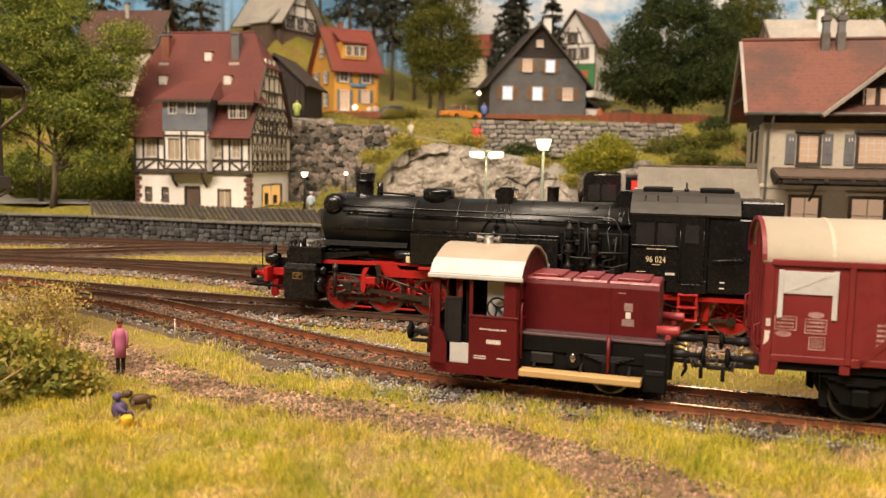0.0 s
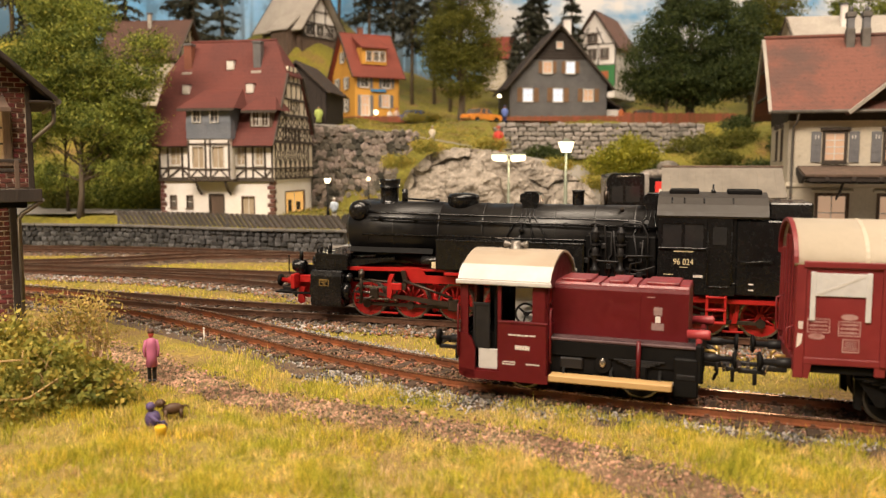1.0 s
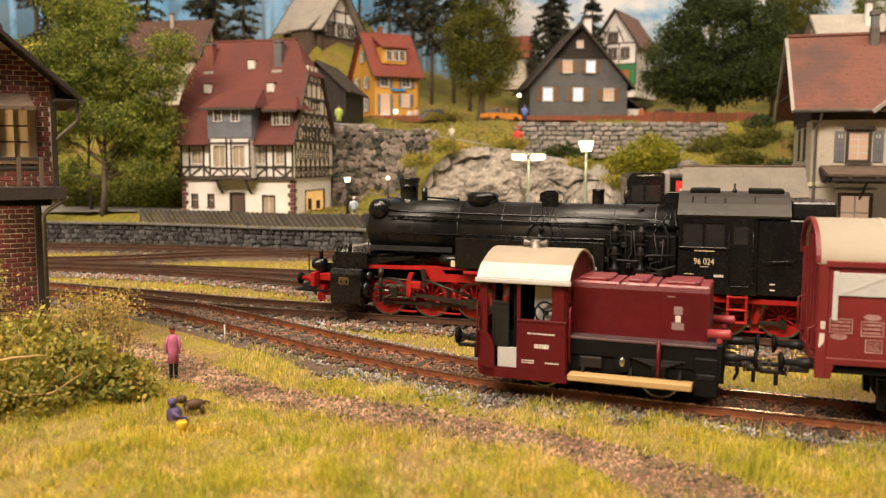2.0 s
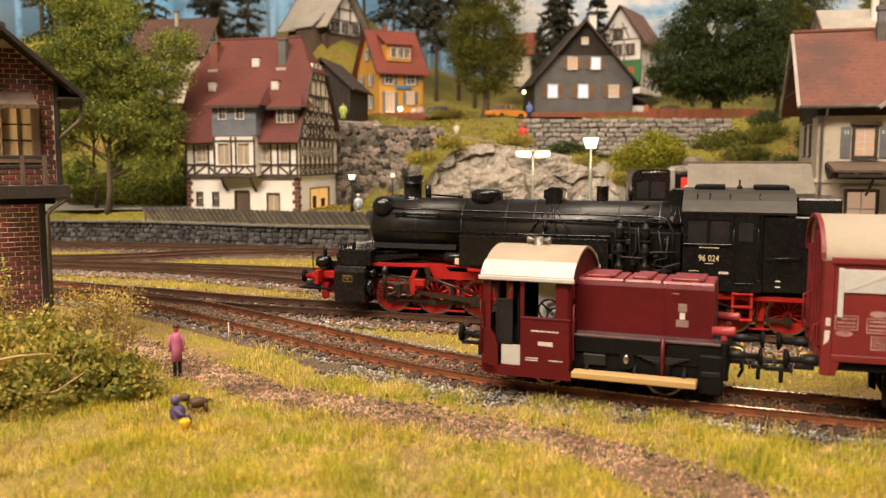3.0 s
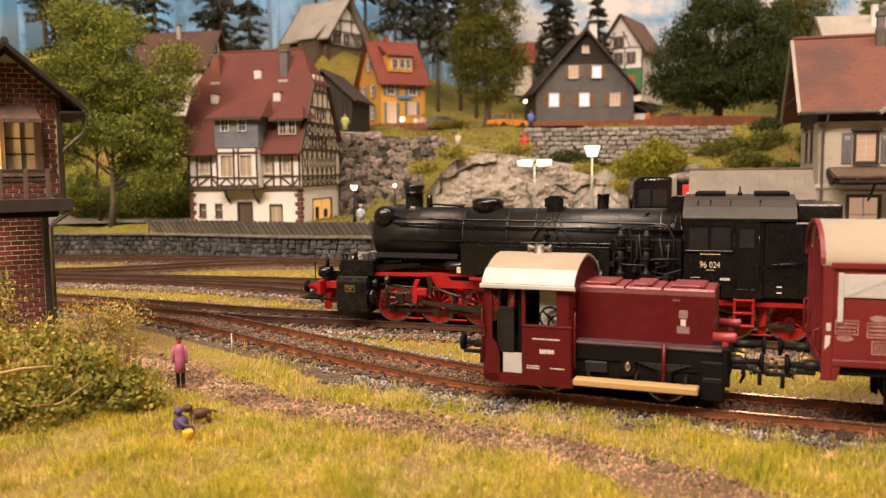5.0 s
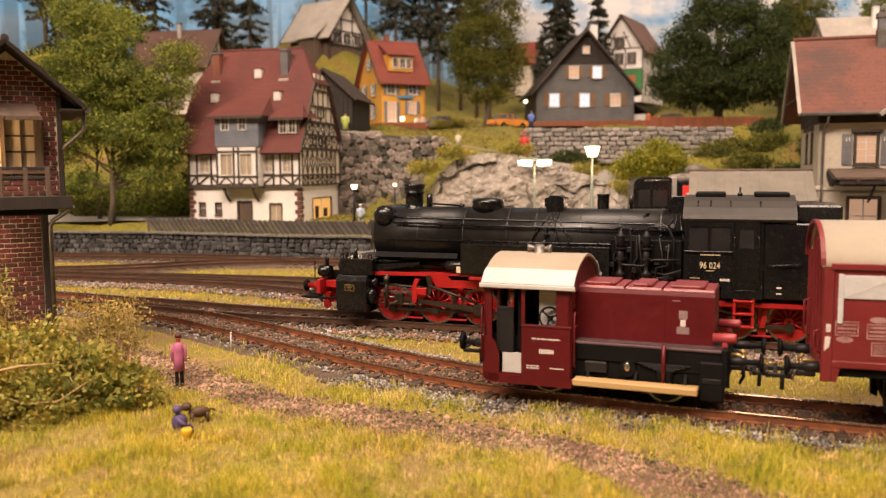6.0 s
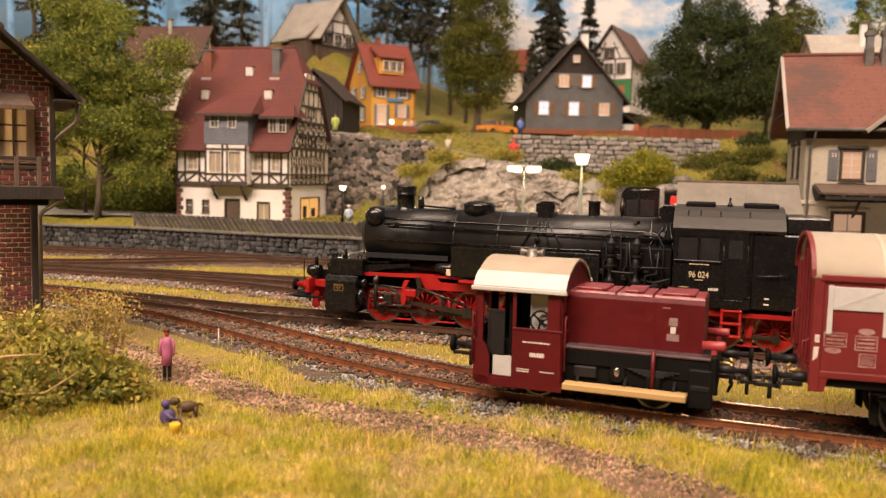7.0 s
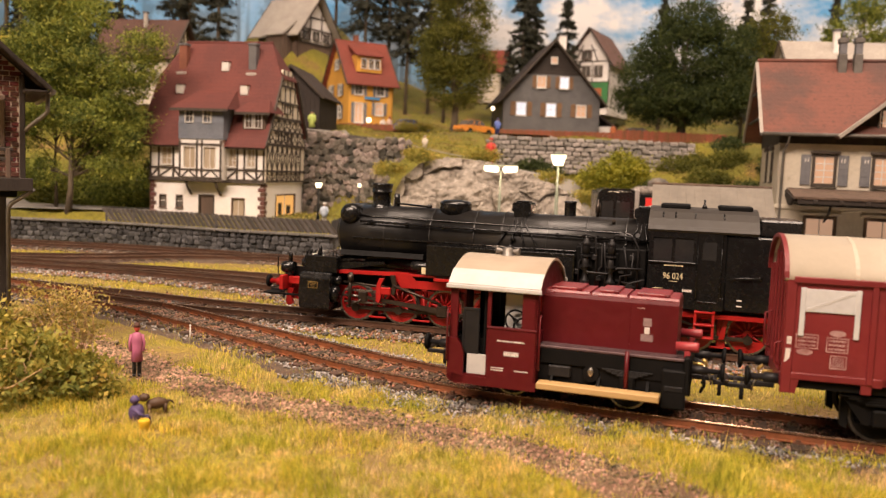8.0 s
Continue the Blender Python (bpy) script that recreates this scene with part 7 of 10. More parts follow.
# ---- houses further back ----
def timber_cottage(m):
    W, L = 5.6, 9.0
    h = gable_house("timbered_cottage", m, W, L, 5.2, 9.3, M_plaster, M_cottagetile, "white timbered cottage with a brown roof", True, 0.55, roof_label="brown tiled roof slope")
    for p, q in (((0.1, 0.0), (0.1, 5.2)), ((W - 0.1, 0.0), (W - 0.1, 5.2)), ((0, 5.2), (W, 5.2)), ((0, 2.6), (W, 2.6)), ((1.7, 2.6), (1.7, 5.2)), ((3.3, 2.6), (3.3, 5.2)),
                 ((1.0, 5.2), (2.0, 7.3)), ((4.0, 5.2), (3.0, 7.3)), ((1.3, 6.6), (3.7, 6.6))):
        beam(h, p, q, 0.15, 0.04)
    for a, b, c, d in ((1.9, 3.1, 5.5, 6.4), (0.4, 1.4, 3.4, 4.6), (2.0, 3.0, 3.4, 4.6), (3.6, 4.6, 3.4, 4.6)):
        window(h, a, b, c, d, nx=2, nz=1, y=-0.06, depth=0.08, wood=M_greywood, trim=0.08)
    g = part("green_board", G().box(2.0, 5.5, -0.22, -0.1, -0.6, 2.5, 0.03), mat("green_paint", (0.04, 0.22, 0.06), rough=0.6), h, "green painted board with an orange patch")
    part("board_patch", G().box(3.2, 4.7, -0.24, -0.22, 0.8, 1.8, 0.03), mat("orange_patch", (0.5, 0.14, 0.05), rough=0.7), g)


timber_cottage(at(20.3, 110.2, 14.6, -30))


def grey_roof_house(m):
    W, L = 6.5, 6.2
    h = gable_house("grey_roofed_farmhouse", m, W, L, 2.3, 6.3, M_greywood, M_greyroof, "timbered farmhouse under a large pale grey roof", False, 1.0, base=-3.0, roof_label="large pale grey roof slope")
    end = at(W, 0, 0, 90)
    part("gable_panel", G().prism([(0.3, 0.6), (L - 0.3, 0.6), (L - 0.3, 2.3), (L / 2, 5.8), (0.3, 2.3)], -0.06, 0.0, "y"), M_plaster, h, "pale timbered gable panel", m=end)
    for p, q in (((0.3, 0.6), (0.3, 2.4)), ((L - 0.3, 0.6), (L - 0.3, 2.4)), ((0.2, 2.3), (L - 0.2, 2.3)), ((0.2, 0.6), (L - 0.2, 0.6)), ((2.1, 0.6), (2.1, 4.3)), ((4.1, 0.6), (4.1, 4.3)), ((1.6, 3.7), (4.6, 3.7)),
                 ((0.4, 0.7), (2.0, 2.2)), ((5.8, 0.7), (4.2, 2.2))):
        beam(h, p, q, 0.2, 0.05, end, y=-0.06)
    for a in (0.8, 2.6, 4.5):
        window(h, a, a + 1.0, 1.0, 2.0, m=end, nx=2, nz=2, y=-0.12, depth=0.08, wood=M_timber)
    part("shed_roof", G().quad((2.6, -2.0, 1.2), (W - 0.6, -2.0, 1.2), (W - 0.6, 0.3, 3.1), (2.6, 0.3, 3.1), 0.14), M_greyroof, h, "lower pale grey lean-to roof")
    part("shed_wall", G().box(2.9, W - 0.9, -1.6, 0.0, -3.0, 1.3), M_greywood, h)


grey_roof_house(at(-18.8, 107.6, 19.4, -36))


def brown_roof_house(m):
    h = gable_house("brown_roofed_house", m, 7.0, 6.0, 3.0, 6.4, M_cream_wall, M_browntile, "timbered house with a dark brown roof behind the tree", False, 0.5, roof_label="dark brown tiled roof slope")
    side = at(7.0, 0, 0, 90)
    for p, q in (((0.1, 0), (0.1, 3.0)), ((5.9, 0), (5.9, 3.0)), ((0, 3.0), (6, 3.0)), ((3, 0), (3, 6.0)), ((0, 1.4), (6, 1.4)), ((1.2, 3.0), (2.4, 5.4)), ((4.8, 3.0), (3.6, 5.4)), ((1.5, 4.4), (4.5, 4.4))):
        beam(h, p, q, 0.2, 0.05, side)
    window(h, 1.5, 2.5, 1.2, 2.3, y=-0.06, depth=0.08)
    window(h, 4.0, 5.0, 1.2, 2.3, y=-0.06, depth=0.08)
    chimney(h, 3.6, 2.4, 5.4, 7.0, 0.16, M_greyroof)


brown_roof_house(at(-28.6, 79.5, 11.6, -10))


def small_red_house(m):
    h = gable_house("small_red_roofed_house", m, 3.4, 4.5, 2.6, 5.2, M_cream_wall, M_orangetile, "small pale house with a red roof behind the trees", False, 0.4)
    window(h, 1.0, 2.2, 0.8, 1.9, y=-0.06, depth=0.08)
    window(h, 1.8, 2.6, 0.8, 1.9, m=at(3.4, 0, 0, 90), y=-0.06, depth=0.08)


small_red_house(at(8.4, 109.5, 15.6, -25))


def wooden_shed(m):
    h = gable_house("wooden_barn", m, 4.6, 6.0, 2.9, 5.0, M_darkwood, M_brownroof, "dark weathered wooden barn beside the road", True, 0.4)
    for k in range(12):
        part("plank", G().box(0.05 + 0.38 * k, 0.4 + 0.38 * k, -0.05, 0.0, -0.8, 2.9, 0.01), M_darkwood, h)
    part("barn_door", G().box(1.4, 3.2, -0.1, -0.05, -0.5, 2.3, 0.02), M_greywood, h)


wooden_shed(at(-11.6, 68.3, 7.8, -8))


def station_annex(m):
    h = gable_house("grey_roofed_hall", m, 8.2, 7.0, 6.4, 9.6, M_cream_wall, M_greyroof, "long building with a pale grey roof behind the station", False, 0.4)
    chimney(h, 3.6, 2.6, 8.4, 10.4, 0.22, M_plaster)


station_annex(at(28.7, 63.0, 6.55, -8))


# ---- the station ----
def station(m):
    st = thing("station_building", m, "cream station building with a mottled red tiled roof and lit windows", "station building")
    W, L, z0, ze, zr = 16.0, 9.0, -0.2, 7.75, 12.1
    ups = [(1.85, 3.0, 4.8, 6.4), (4.95, 6.7, 4.8, 6.4), (8.6, 9.8, 4.8, 6.4)]
    lows = [(1.6, 3.2, 0.9, 2.9), (4.8, 6.6, 0.9, 2.9), (8.4, 10.0, 0.9, 2.9)]
    part("front_wall", wall(G(), 0, W, z0, 7.05, 0.3, ups + lows), M_cream_wall, st, "cream plastered station front")
    side = at(0, L, 0, -90)
    sw = [(3.0, 3.8, 4.9, 6.6), (5.6, 6.4, 4.9, 6.6), (3.0, 3.8, 1.0, 2.8), (5.6, 6.4, 1.0, 2.8)]
    part("end_wall", wall(G(), 0, L, z0, 7.05, 0.3, sw), M_cream_wall, st, m=side)
    part("rear_wall", wall(G(), 0, W, z0, 7.05, 0.3, y=L - 0.3), M_cream_wall, st)
    part("far_end_wall", G().box(W - 0.3, W, 0.3, L - 0.3, z0, 7.05), M_cream_wall, st)
    part("upper_boarding", G().box(0.0, W, -0.06, 0.2, 7.05, 7.9, 0.01), M_darkwood, st, "dark wooden boarding under the eaves")
    part("end_boarding", G().box(0, L, -0.06, 0.2, 7.05, 7.9, 0.01).prism([(0, 7.9), (L, 7.9), (L / 2, zr - 0.2)], -0.05, 0.15, "y"), M_darkwood, st, m=side)
    for k in range(26):
        part("board", G().box(0.02 + 0.6 * k, 0.58 + 0.6 * k, -0.1, -0.05, 7.06, 7.85, 0.012), M_darkwood, st)
    part("string_course", G().box(-0.1, W, -0.14, 0.0, 3.35, 3.6, 0.03), M_cream_wall, st)
    part("cornice", G().box(-0.08, W, -0.1, 0.0, 6.95, 7.07, 0.02), M_cream_wall, st)
    for i, (a, b, c, d) in enumerate(ups):
        w = window(st, a + 0.08, b - 0.08, c + 0.06, d - 0.06, nx=2 if i != 1 else 4, nz=4, pane=M_litsoft, wood=M_timber, trim=0.16, bar=0.05, y=-0.02)
        part("lintel", G().box(a - 0.2, b + 0.2, -0.2, 0.0, d + 0.12, d + 0.28, 0.02), M_timber, w)
        shutters(w, a - 0.05, b + 0.05, c, d, M_shutter, 0.52)
        for xx in (a - 0.45, a - 0.3, b + 0.3, b + 0.45):
            part("shutter_slot", G().box(xx - 0.03, xx + 0.03, -0.13, -0.1, d - 0.35, d - 0.15), M_whiteframe, w)
    for i, (a, b, c, d) in enumerate(lows):
        w = window(st, a + 0.08, b - 0.08, c + 0.06, d - 0.06, nx=2, nz=2, pane=M_litsoft, wood=M_greywood, trim=0.18, bar=0.06)
        part("hood_mould", G().box(a - 0.3, b + 0.3, -0.22, 0.0, d + 0.15, d + 0.32, 0.03), M_cream_wall, w)
    for a, b, c, d in sw:
        w = window(st, a + 0.08, b - 0.08, c + 0.06, d - 0.06, m=side, nx=2, nz=3, pane=M_pane, wood=M_timber, trim=0.14)
        part("lintel", G().prism([(a - 0.25, d + 0.14), (b + 0.25, d + 0.14), (b + 0.2, d + 0.36), ((a + b) / 2, d + 0.5), (a - 0.2, d + 0.36)], -0.16, 0.0, "y"), M_timber, w)
    # main roof
    o, e = 0.95, 1.1
    k = (zr - ze) / (L / 2)
    for s in (0, 1):
        y0 = -o if s == 0 else L + o
        q = [Vector(p) + Vector((0, 0, 0.16)) for p in ((-e, y0, ze - o * k * 0.35), (W + e, y0, ze - o * k * 0.35), (W + e, L / 2, zr), (-e, L / 2, zr))]
        roof_panel(st, *(q if s == 0 else q[::-1]), M_stationtile, 0.16, label="mottled red tiled station roof")
    part("ridge_cap", G().tube([(-e, L / 2, zr + 0.2), (W + e, L / 2, zr + 0.2)], 0.12, 8), M_stationtile, st)
    part("gutter", G().tube([(-e, -o - 0.06, ze - 0.22), (W + e, -o - 0.06, ze - 0.22)], 0.1, 8), M_zinc, st, "dull zinc gutter")
    part("downpipe", G().tube([(0.35, -o - 0.02, ze - 0.3), (0.35, -0.5, ze - 0.75), (0.2, -0.16, ze - 1.1), (0.2, -0.16, 3.7), (0.2, -0.2, 3.4), (0.2, -0.16, 3.1), (0.2, -0.16, 0.0)], 0.07, 8), M_zinc, st, "zinc downpipe")
    for s in (0, 1):
        part("barge_board", G().tube([(-e - 0.02, -o if s == 0 else L + o, ze - 0.25), (-e - 0.02, L / 2, zr + 0.05)], 0.13, 4, smooth=False), M_greyroof, st)
    for z, w in ((8.6, 3.5), (10.3, 1.9)):
        part("gable_tie", G().box(-e + 0.02, -e + 0.2, L / 2 - w, L / 2 + w, z - 0.08, z + 0.08, 0.02), M_darkwood, st)
    # cross gable with its own roof
    gx0, gx1, gz = 3.4, 14.1, 12.1
    xm = (gx0 + gx1) / 2
    cg = part("cross_gable", G().prism([(gx0, 7.8), (gx1, 7.8), (xm, gz)], -0.35, -0.1, "y"), M_darkwood, st, "dark boarded cross gable")
    for k2 in range(17):
        x = gx0 + 0.5 + 0.6 * k2
        top = 7.8 + (gz - 7.8) * (1 - abs(x - xm) / (xm - gx0)) - 0.2
        if top > 8.0:
            part("batten", G().box(x - 0.05, x + 0.05, -0.4, -0.34, 7.85, top, 0.01), M_darkwood, cg)
    for a in (5.0, 5.85, 7.3, 8.2):
        window(cg, a, a + 0.6, 7.95, 8.95, y=-0.45, depth=0.1, nx=2, nz=3, wood=M_timber, pane=M_litsoft, trim=0.1, sill=False)
    for s in (0, 1):
        x0 = gx0 - 0.55 if s == 0 else gx1 + 0.55
        a, b, c, d = Vector((x0, -1.2, 7.45)), Vector((x0, 3.6, 7.45)), Vector((xm, 3.6, gz + 0.3)), Vector((xm, -1.2, gz + 0.3))
        roof_panel(st, *((d, c, b, a) if s == 0 else (a, b, c, d)), M_stationtile, 0.16, "cross_roof")
        part("barge_board", G().tube([(x0, -1.24, 7.42), (xm, -1.24, gz + 0.26)], 0.13, 4, smooth=False), M_greyroof, st)
    # chimneys, roof light
    for x in (3.62, 4.48):
        c = part("chimney", G().box(x - 0.24, x + 0.24, 3.6, 4.2, 11.2, 12.6, 0.03), M_zinc, st, "grey brick chimney")
        part("chimney_shaft", G().box(x - 0.2, x + 0.2, 3.65, 4.15, 12.6, 13.25, 0.03), M_shutter, c)
        part("chimney_cap", G().box(x - 0.27, x + 0.27, 3.57, 4.23, 13.25, 13.55, 0.02), M_zinc, c)
        part("chimney_pot", G().tube([(x, 3.9, 13.55), (x, 3.9, 13.9)], [0.14, 0.11], 10), M_darkslate, c)
    y = 1.0
    zz = ze + y * k
    rl = part("roof_light", G().box(2.15, 2.75, y - 0.25, y + 0.35, zz - 0.2, zz + 0.32, 0.03), M_zinc, st)
    part("light_pane", G().box(2.22, 2.68, y - 0.27, y - 0.2, zz - 0.08, zz + 0.22), M_pane, rl)
    # platform canopy
    cn = part("canopy_roof", G().quad((0.5, -3.2, 4.1), (W - 1, -3.2, 4.1), (W - 1, -0.15, 4.55), (0.5, -0.15, 4.55), 0.12), M_greywood, st, "grey boarded platform canopy")
    part("canopy_end", G().prism([(-3.2, 4.0), (-0.15, 4.45), (-0.15, 4.1), (-1.6, 3.6), (-2.2, 3.6)], 0.42, 0.56, "x"), M_darkwood, cn)
    part("canopy_beam", G().box(0.7, W - 1.2, -3.1, -2.9, 3.7, 4.02, 0.03), M_darkwood, cn)
    part("canopy_beam", G().box(0.7, W - 1.2, -1.7, -1.5, 3.8, 4.2, 0.03), M_darkwood, cn)
    part("canopy_soffit", G().box(0.9, W - 1.3, -3.0, -0.2, 3.62, 3.72, 0.02), M_blackmatt, cn)
    for x in np.arange(1.6, W - 1, 1.3):
        part("rafter_end", G().box(x - 0.12, x + 0.12, -3.22, -2.9, 3.74, 3.96, 0.03), M_darkwood, cn)
    for x in (2.6, 6.5, 10.8, 14.5):
        part("canopy_bracket", G().tube([(x, -0.1, 2.7), (x, -0.9, 3.0), (x, -1.9, 3.62)], 0.07, 6), M_darkwood, cn)


station(at(21.1, 47.8, 0.33, -17))


# ---- platform shelter ----
def shelter(m):
    s = thing("platform_shelter", m, "open timber platform shelter under a weathered grey plank roof", "shelter")
    for i in range(14):
        x0, x1 = -3.0 + 0.43 * i, -3.0 + 0.43 * i + 0.426
        part("roof_plank", G().quad((x0, -1.9, 3.0 + 0.01 * (i % 3)), (x1, -1.9, 3.0 + 0.01 * (i % 3)), (x1, 0.2, 4.5), (x0, 0.2, 4.5), 0.08), M_greyboard, s)
        part("roof_plank", G().quad((x1, 2.3, 3.0), (x0, 2.3, 3.0), (x0, 0.2, 4.5), (x1, 0.2, 4.5), 0.08), M_greyboard, s)
    part("ridge_board", G().tube([(-3.05, 0.2, 4.5), (3.05, 0.2, 4.5)], 0.08, 6), M_greywood, s)
    for x in (-2.6, 0.0, 2.6):
        for y in (-1.3, 1.7):
            p = part("post", G().box(x - 0.09, x + 0.09, y - 0.09, y + 0.09, 0, 3.3, 0.015), M_darkwood, s)
            part("brace", G().tube([(x, y, 2.2), (x + 0.7, y, 3.0)], 0.06, 6).tube([(x, y, 2.2), (x - 0.7, y, 3.0)], 0.06, 6), M_darkwood, p)
    for y in (-1.3, 1.7):
        part("plate", G().box(-2.9, 2.9, y - 0.08, y + 0.08, 3.1, 3.3, 0.02), M_darkwood, s)
    part("rear_wall", G().box(-2.6, 2.6, 1.72, 1.8, 0.3, 2.6, 0.01), M_plinth, s, "red-brown shelter rear wall")
    for x in (-1.2, 0.6):
        w = part("cross_panel", G().box(x - 0.12, x + 0.12, 1.66, 1.72, 1.9, 2.55, 0.01), M_whiteframe, s)
        part("cross_bar", G().box(x - 0.38, x + 0.38, 1.65, 1.7, 2.15, 2.32, 0.01), M_whiteframe, w)
    lamp = part("shelter_lamp", G().ball((-1.9, 0.2, 2.9), 0.16, 10, 6), M_lamp, s, "small warm shelter lamp")
    d = bpy.data.lights.new("shelter_lamp_light", "POINT")
    d.energy, d.color, d.shadow_soft_size = 0.010, (1.0, 0.75, 0.45), 0.002
    lo = new("shelter_lamp_light", d)
    lo.matrix_world = m @ at(-1.9, 0.2, 2.6)


shelter(at(15.9, 44.0, 0.33, -16))


# ---- signal box ----
def signal_box(m):
    s = thing("signal_box", m, "tall dark red brick signal box with a wooden balcony", "signal box")
    uw, lw = 2.52, 1.72   # widths of the upper and lower faces
    up = [(-1.48, -0.46, 5.15, 6.6)]
    # bodies behind the bricks
    part("upper_wall", wall(G(), -uw, 0, 4.4, 7.22, 0.25, up).prism([(-uw, 7.22), (0, 7.22), (-uw / 2, 8.32)], 0, 0.25, "y"), M_mortar, s, "pale mortar between the bricks")
    part("upper_side", G().box(-0.2, 0, 0.25, 4.0, 4.4, 7.1).box(-uw, -uw + 0.2, 0.25, 4.0, 4.4, 7.1).box(-uw, 0, 3.8, 4.0, 4.4, 7.1), M_brick, s)
    part("lower_wall", G().box(-lw - 0.45, -0.45, 0.3, 3.6, -0.5, 4.3), M_mortar, s)
    part("corner_post", G().box(-0.1, 0.04, -0.07, 0.1, 4.4, 7.2, 0.02), M_darkwood, s)
    part("lower_corner", G().box(-0.6, -0.42, 0.22, 0.4, -0.5, 4.3, 0.02), M_darkwood, s)
    # window with its wooden surround, and the awning over it
    w = window(s, -1.38, -0.6, 5.22, 6.5, nx=2, nz=3, wood=M_greywood, pane=M_curtain, trim=0.12, bar=0.05, depth=0.18, bar_mat=M_darkwood)
    part("window_board", G().box(-0.68, -0.46, -0.1, -0.03, 5.0, 6.62, 0.015), M_greywood, w)
    part("arch_board", G().prism([(-2.2, 5.4), (-1.5, 5.4), (-1.5, 6.0), (-1.58, 6.3), (-1.78, 6.5), (-2.2, 6.55)], -0.06, 0.0, "y"), M_lit, w, "warmly lit arched opening")
    aw = part("awning", G().quad((-3.2, -0.75, 6.55), (-0.5, -0.75, 6.55), (-0.62, 0.0, 6.95), (-3.0, 0.0, 6.95), 0.06), M_greywood, s, "grey boarded awning")
    for i in range(9):
        part("awning_board", G().box(-3.15 + 0.3 * i, -2.87 + 0.3 * i, -0.77, -0.72, 6.46, 6.58, 0.01), M_greywood, aw)
    part("lamp_globe", G().ball((-2.25, -0.35, 6.1), 0.16, 12, 8), M_lamp, s, "warm lamp under the awning")
    d = bpy.data.lights.new("signal_box_lamp", "POINT")
    d.energy, d.color, d.shadow_soft_size = 0.018, (1.0, 0.66, 0.3), 0.002
    lo = new("signal_box_lamp", d)
    lo.matrix_world = m @ at(-2.2, -0.6, 5.9)
    part("under_lamp", G().ball((-2.75, -0.6, 3.35), 0.14, 12, 8), M_lamp, s, "warm lamp below the balcony")
    d = bpy.data.lights.new("under_balcony_lamp", "POINT")
    d.energy, d.color, d.shadow_soft_size = 0.018, (1.0, 0.72, 0.45), 0.002
    lo = new("under_balcony_lamp", d)
    lo.matrix_world = m @ at(-2.7, -0.85, 3.1)
    # balcony
    bal = part("balcony", G().box(-uw - 1.5, 0.12, -1.0, 0.3, 4.2, 4.38, 0.02), M_darkwood, s, "dark wooden balcony")
    part("balcony_edge", G().box(-uw - 1.5, 0.15, -1.06, -1.0, 4.12, 4.46, 0.02), M_darkwood, bal)
    part("balcony_underside", G().box(-uw - 1.2, -0.2, -0.8, 0.35, 3.95, 4.2, 0.03), M_blackmatt, bal)
    for x in (-3.5, -2.9, -1.55, -0.95, -0.42):
        part("baluster", G().box(x - 0.06, x + 0.06, -1.0, -0.9, 4.38, 5.22, 0.015), M_greywood if x > -2 else M_darkwood, bal)
    for z in (4.95, 5.2):
        part("balcony_rail", G().box(-uw - 1.5, -0.3, -0.99, -0.91, z - 0.05, z + 0.04, 0.012), M_darkwood, bal)
    # roof
    o, e = 0.62, 0.8
    k = (8.42 - 6.75) / (uw / 2 + o)
    for t in (0, 1):
        x0 = -uw - o if t == 0 else o
        z0 = 6.75
        q = [Vector(p) + Vector((0, 0, 0.14)) for p in ((x0, -e, z0), (x0, 4.6, z0), (-uw / 2, 4.6, 8.42), (-uw / 2, -e, 8.42))]
        roof_panel(s, *(q if t else q[::-1]), M_brownroof, 0.13, label="dark brown roof slope")
        part("barge_board", G().tube([(x0, -e - 0.02, z0 + 0.06), (-uw / 2, -e - 0.02, 8.5)], 0.07, 4, smooth=False), M_darkwood, s)
    part("ridge_tile", G().tube([(-uw / 2, -e, 8.56), (-uw / 2, 4.6, 8.56)], 0.1, 8), M_brownroof, s)
    part("soffit", G().box(-0.02, o - 0.06, -e + 0.05, 4.2, 6.72, 6.78, 0.01), M_darkwood, s)
    z0 = 6.75
    part("gutter", G().tube([(o + 0.04, -e, z0 + 0.0), (o + 0.04, 4.6, z0 + 0.0)], 0.08, 8), M_zinc, s)
    part("gutter_pipe", G().tube([(o - 0.06, -0.4, z0 - 0.02), (o - 0.06, -0.4, z0 - 0.5), (o - 0.16, -0.35, z0 - 0.62), (0.1, -0.15, z0 - 0.95), (0.04, -0.1, z0 - 1.05)], 0.055, 8), M_zinc, s, "bent zinc rainwater pipe")
    part("downpipe", G().tube([(0.2, -0.3, 4.15), (0.05, -0.1, 4.0), (-0.3, 0.1, 3.75), (-0.38, 0.16, 3.6), (-0.38, 0.16, 0.0)], 0.06, 8), M_zinc, s, "zinc downpipe")
    # bricks, in running bond with pale joints
    course, long = 0.134, 0.312
    cuts = {}
    for w_brick in (0.04, 0.08, 0.12, 0.16, 0.2, 0.24, 0.28):
        me = G().box(-w_brick / 2, w_brick / 2, -0.02, 0.02, -0.055, 0.055, 0.008).mesh("brick")
        me.materials.append(M_brick)
        cuts[w_brick] = me
    wallp = part("brick_face", G().box(-uw, 0, 0.1, 0.2, 4.4, 4.42), M_mortar, s)

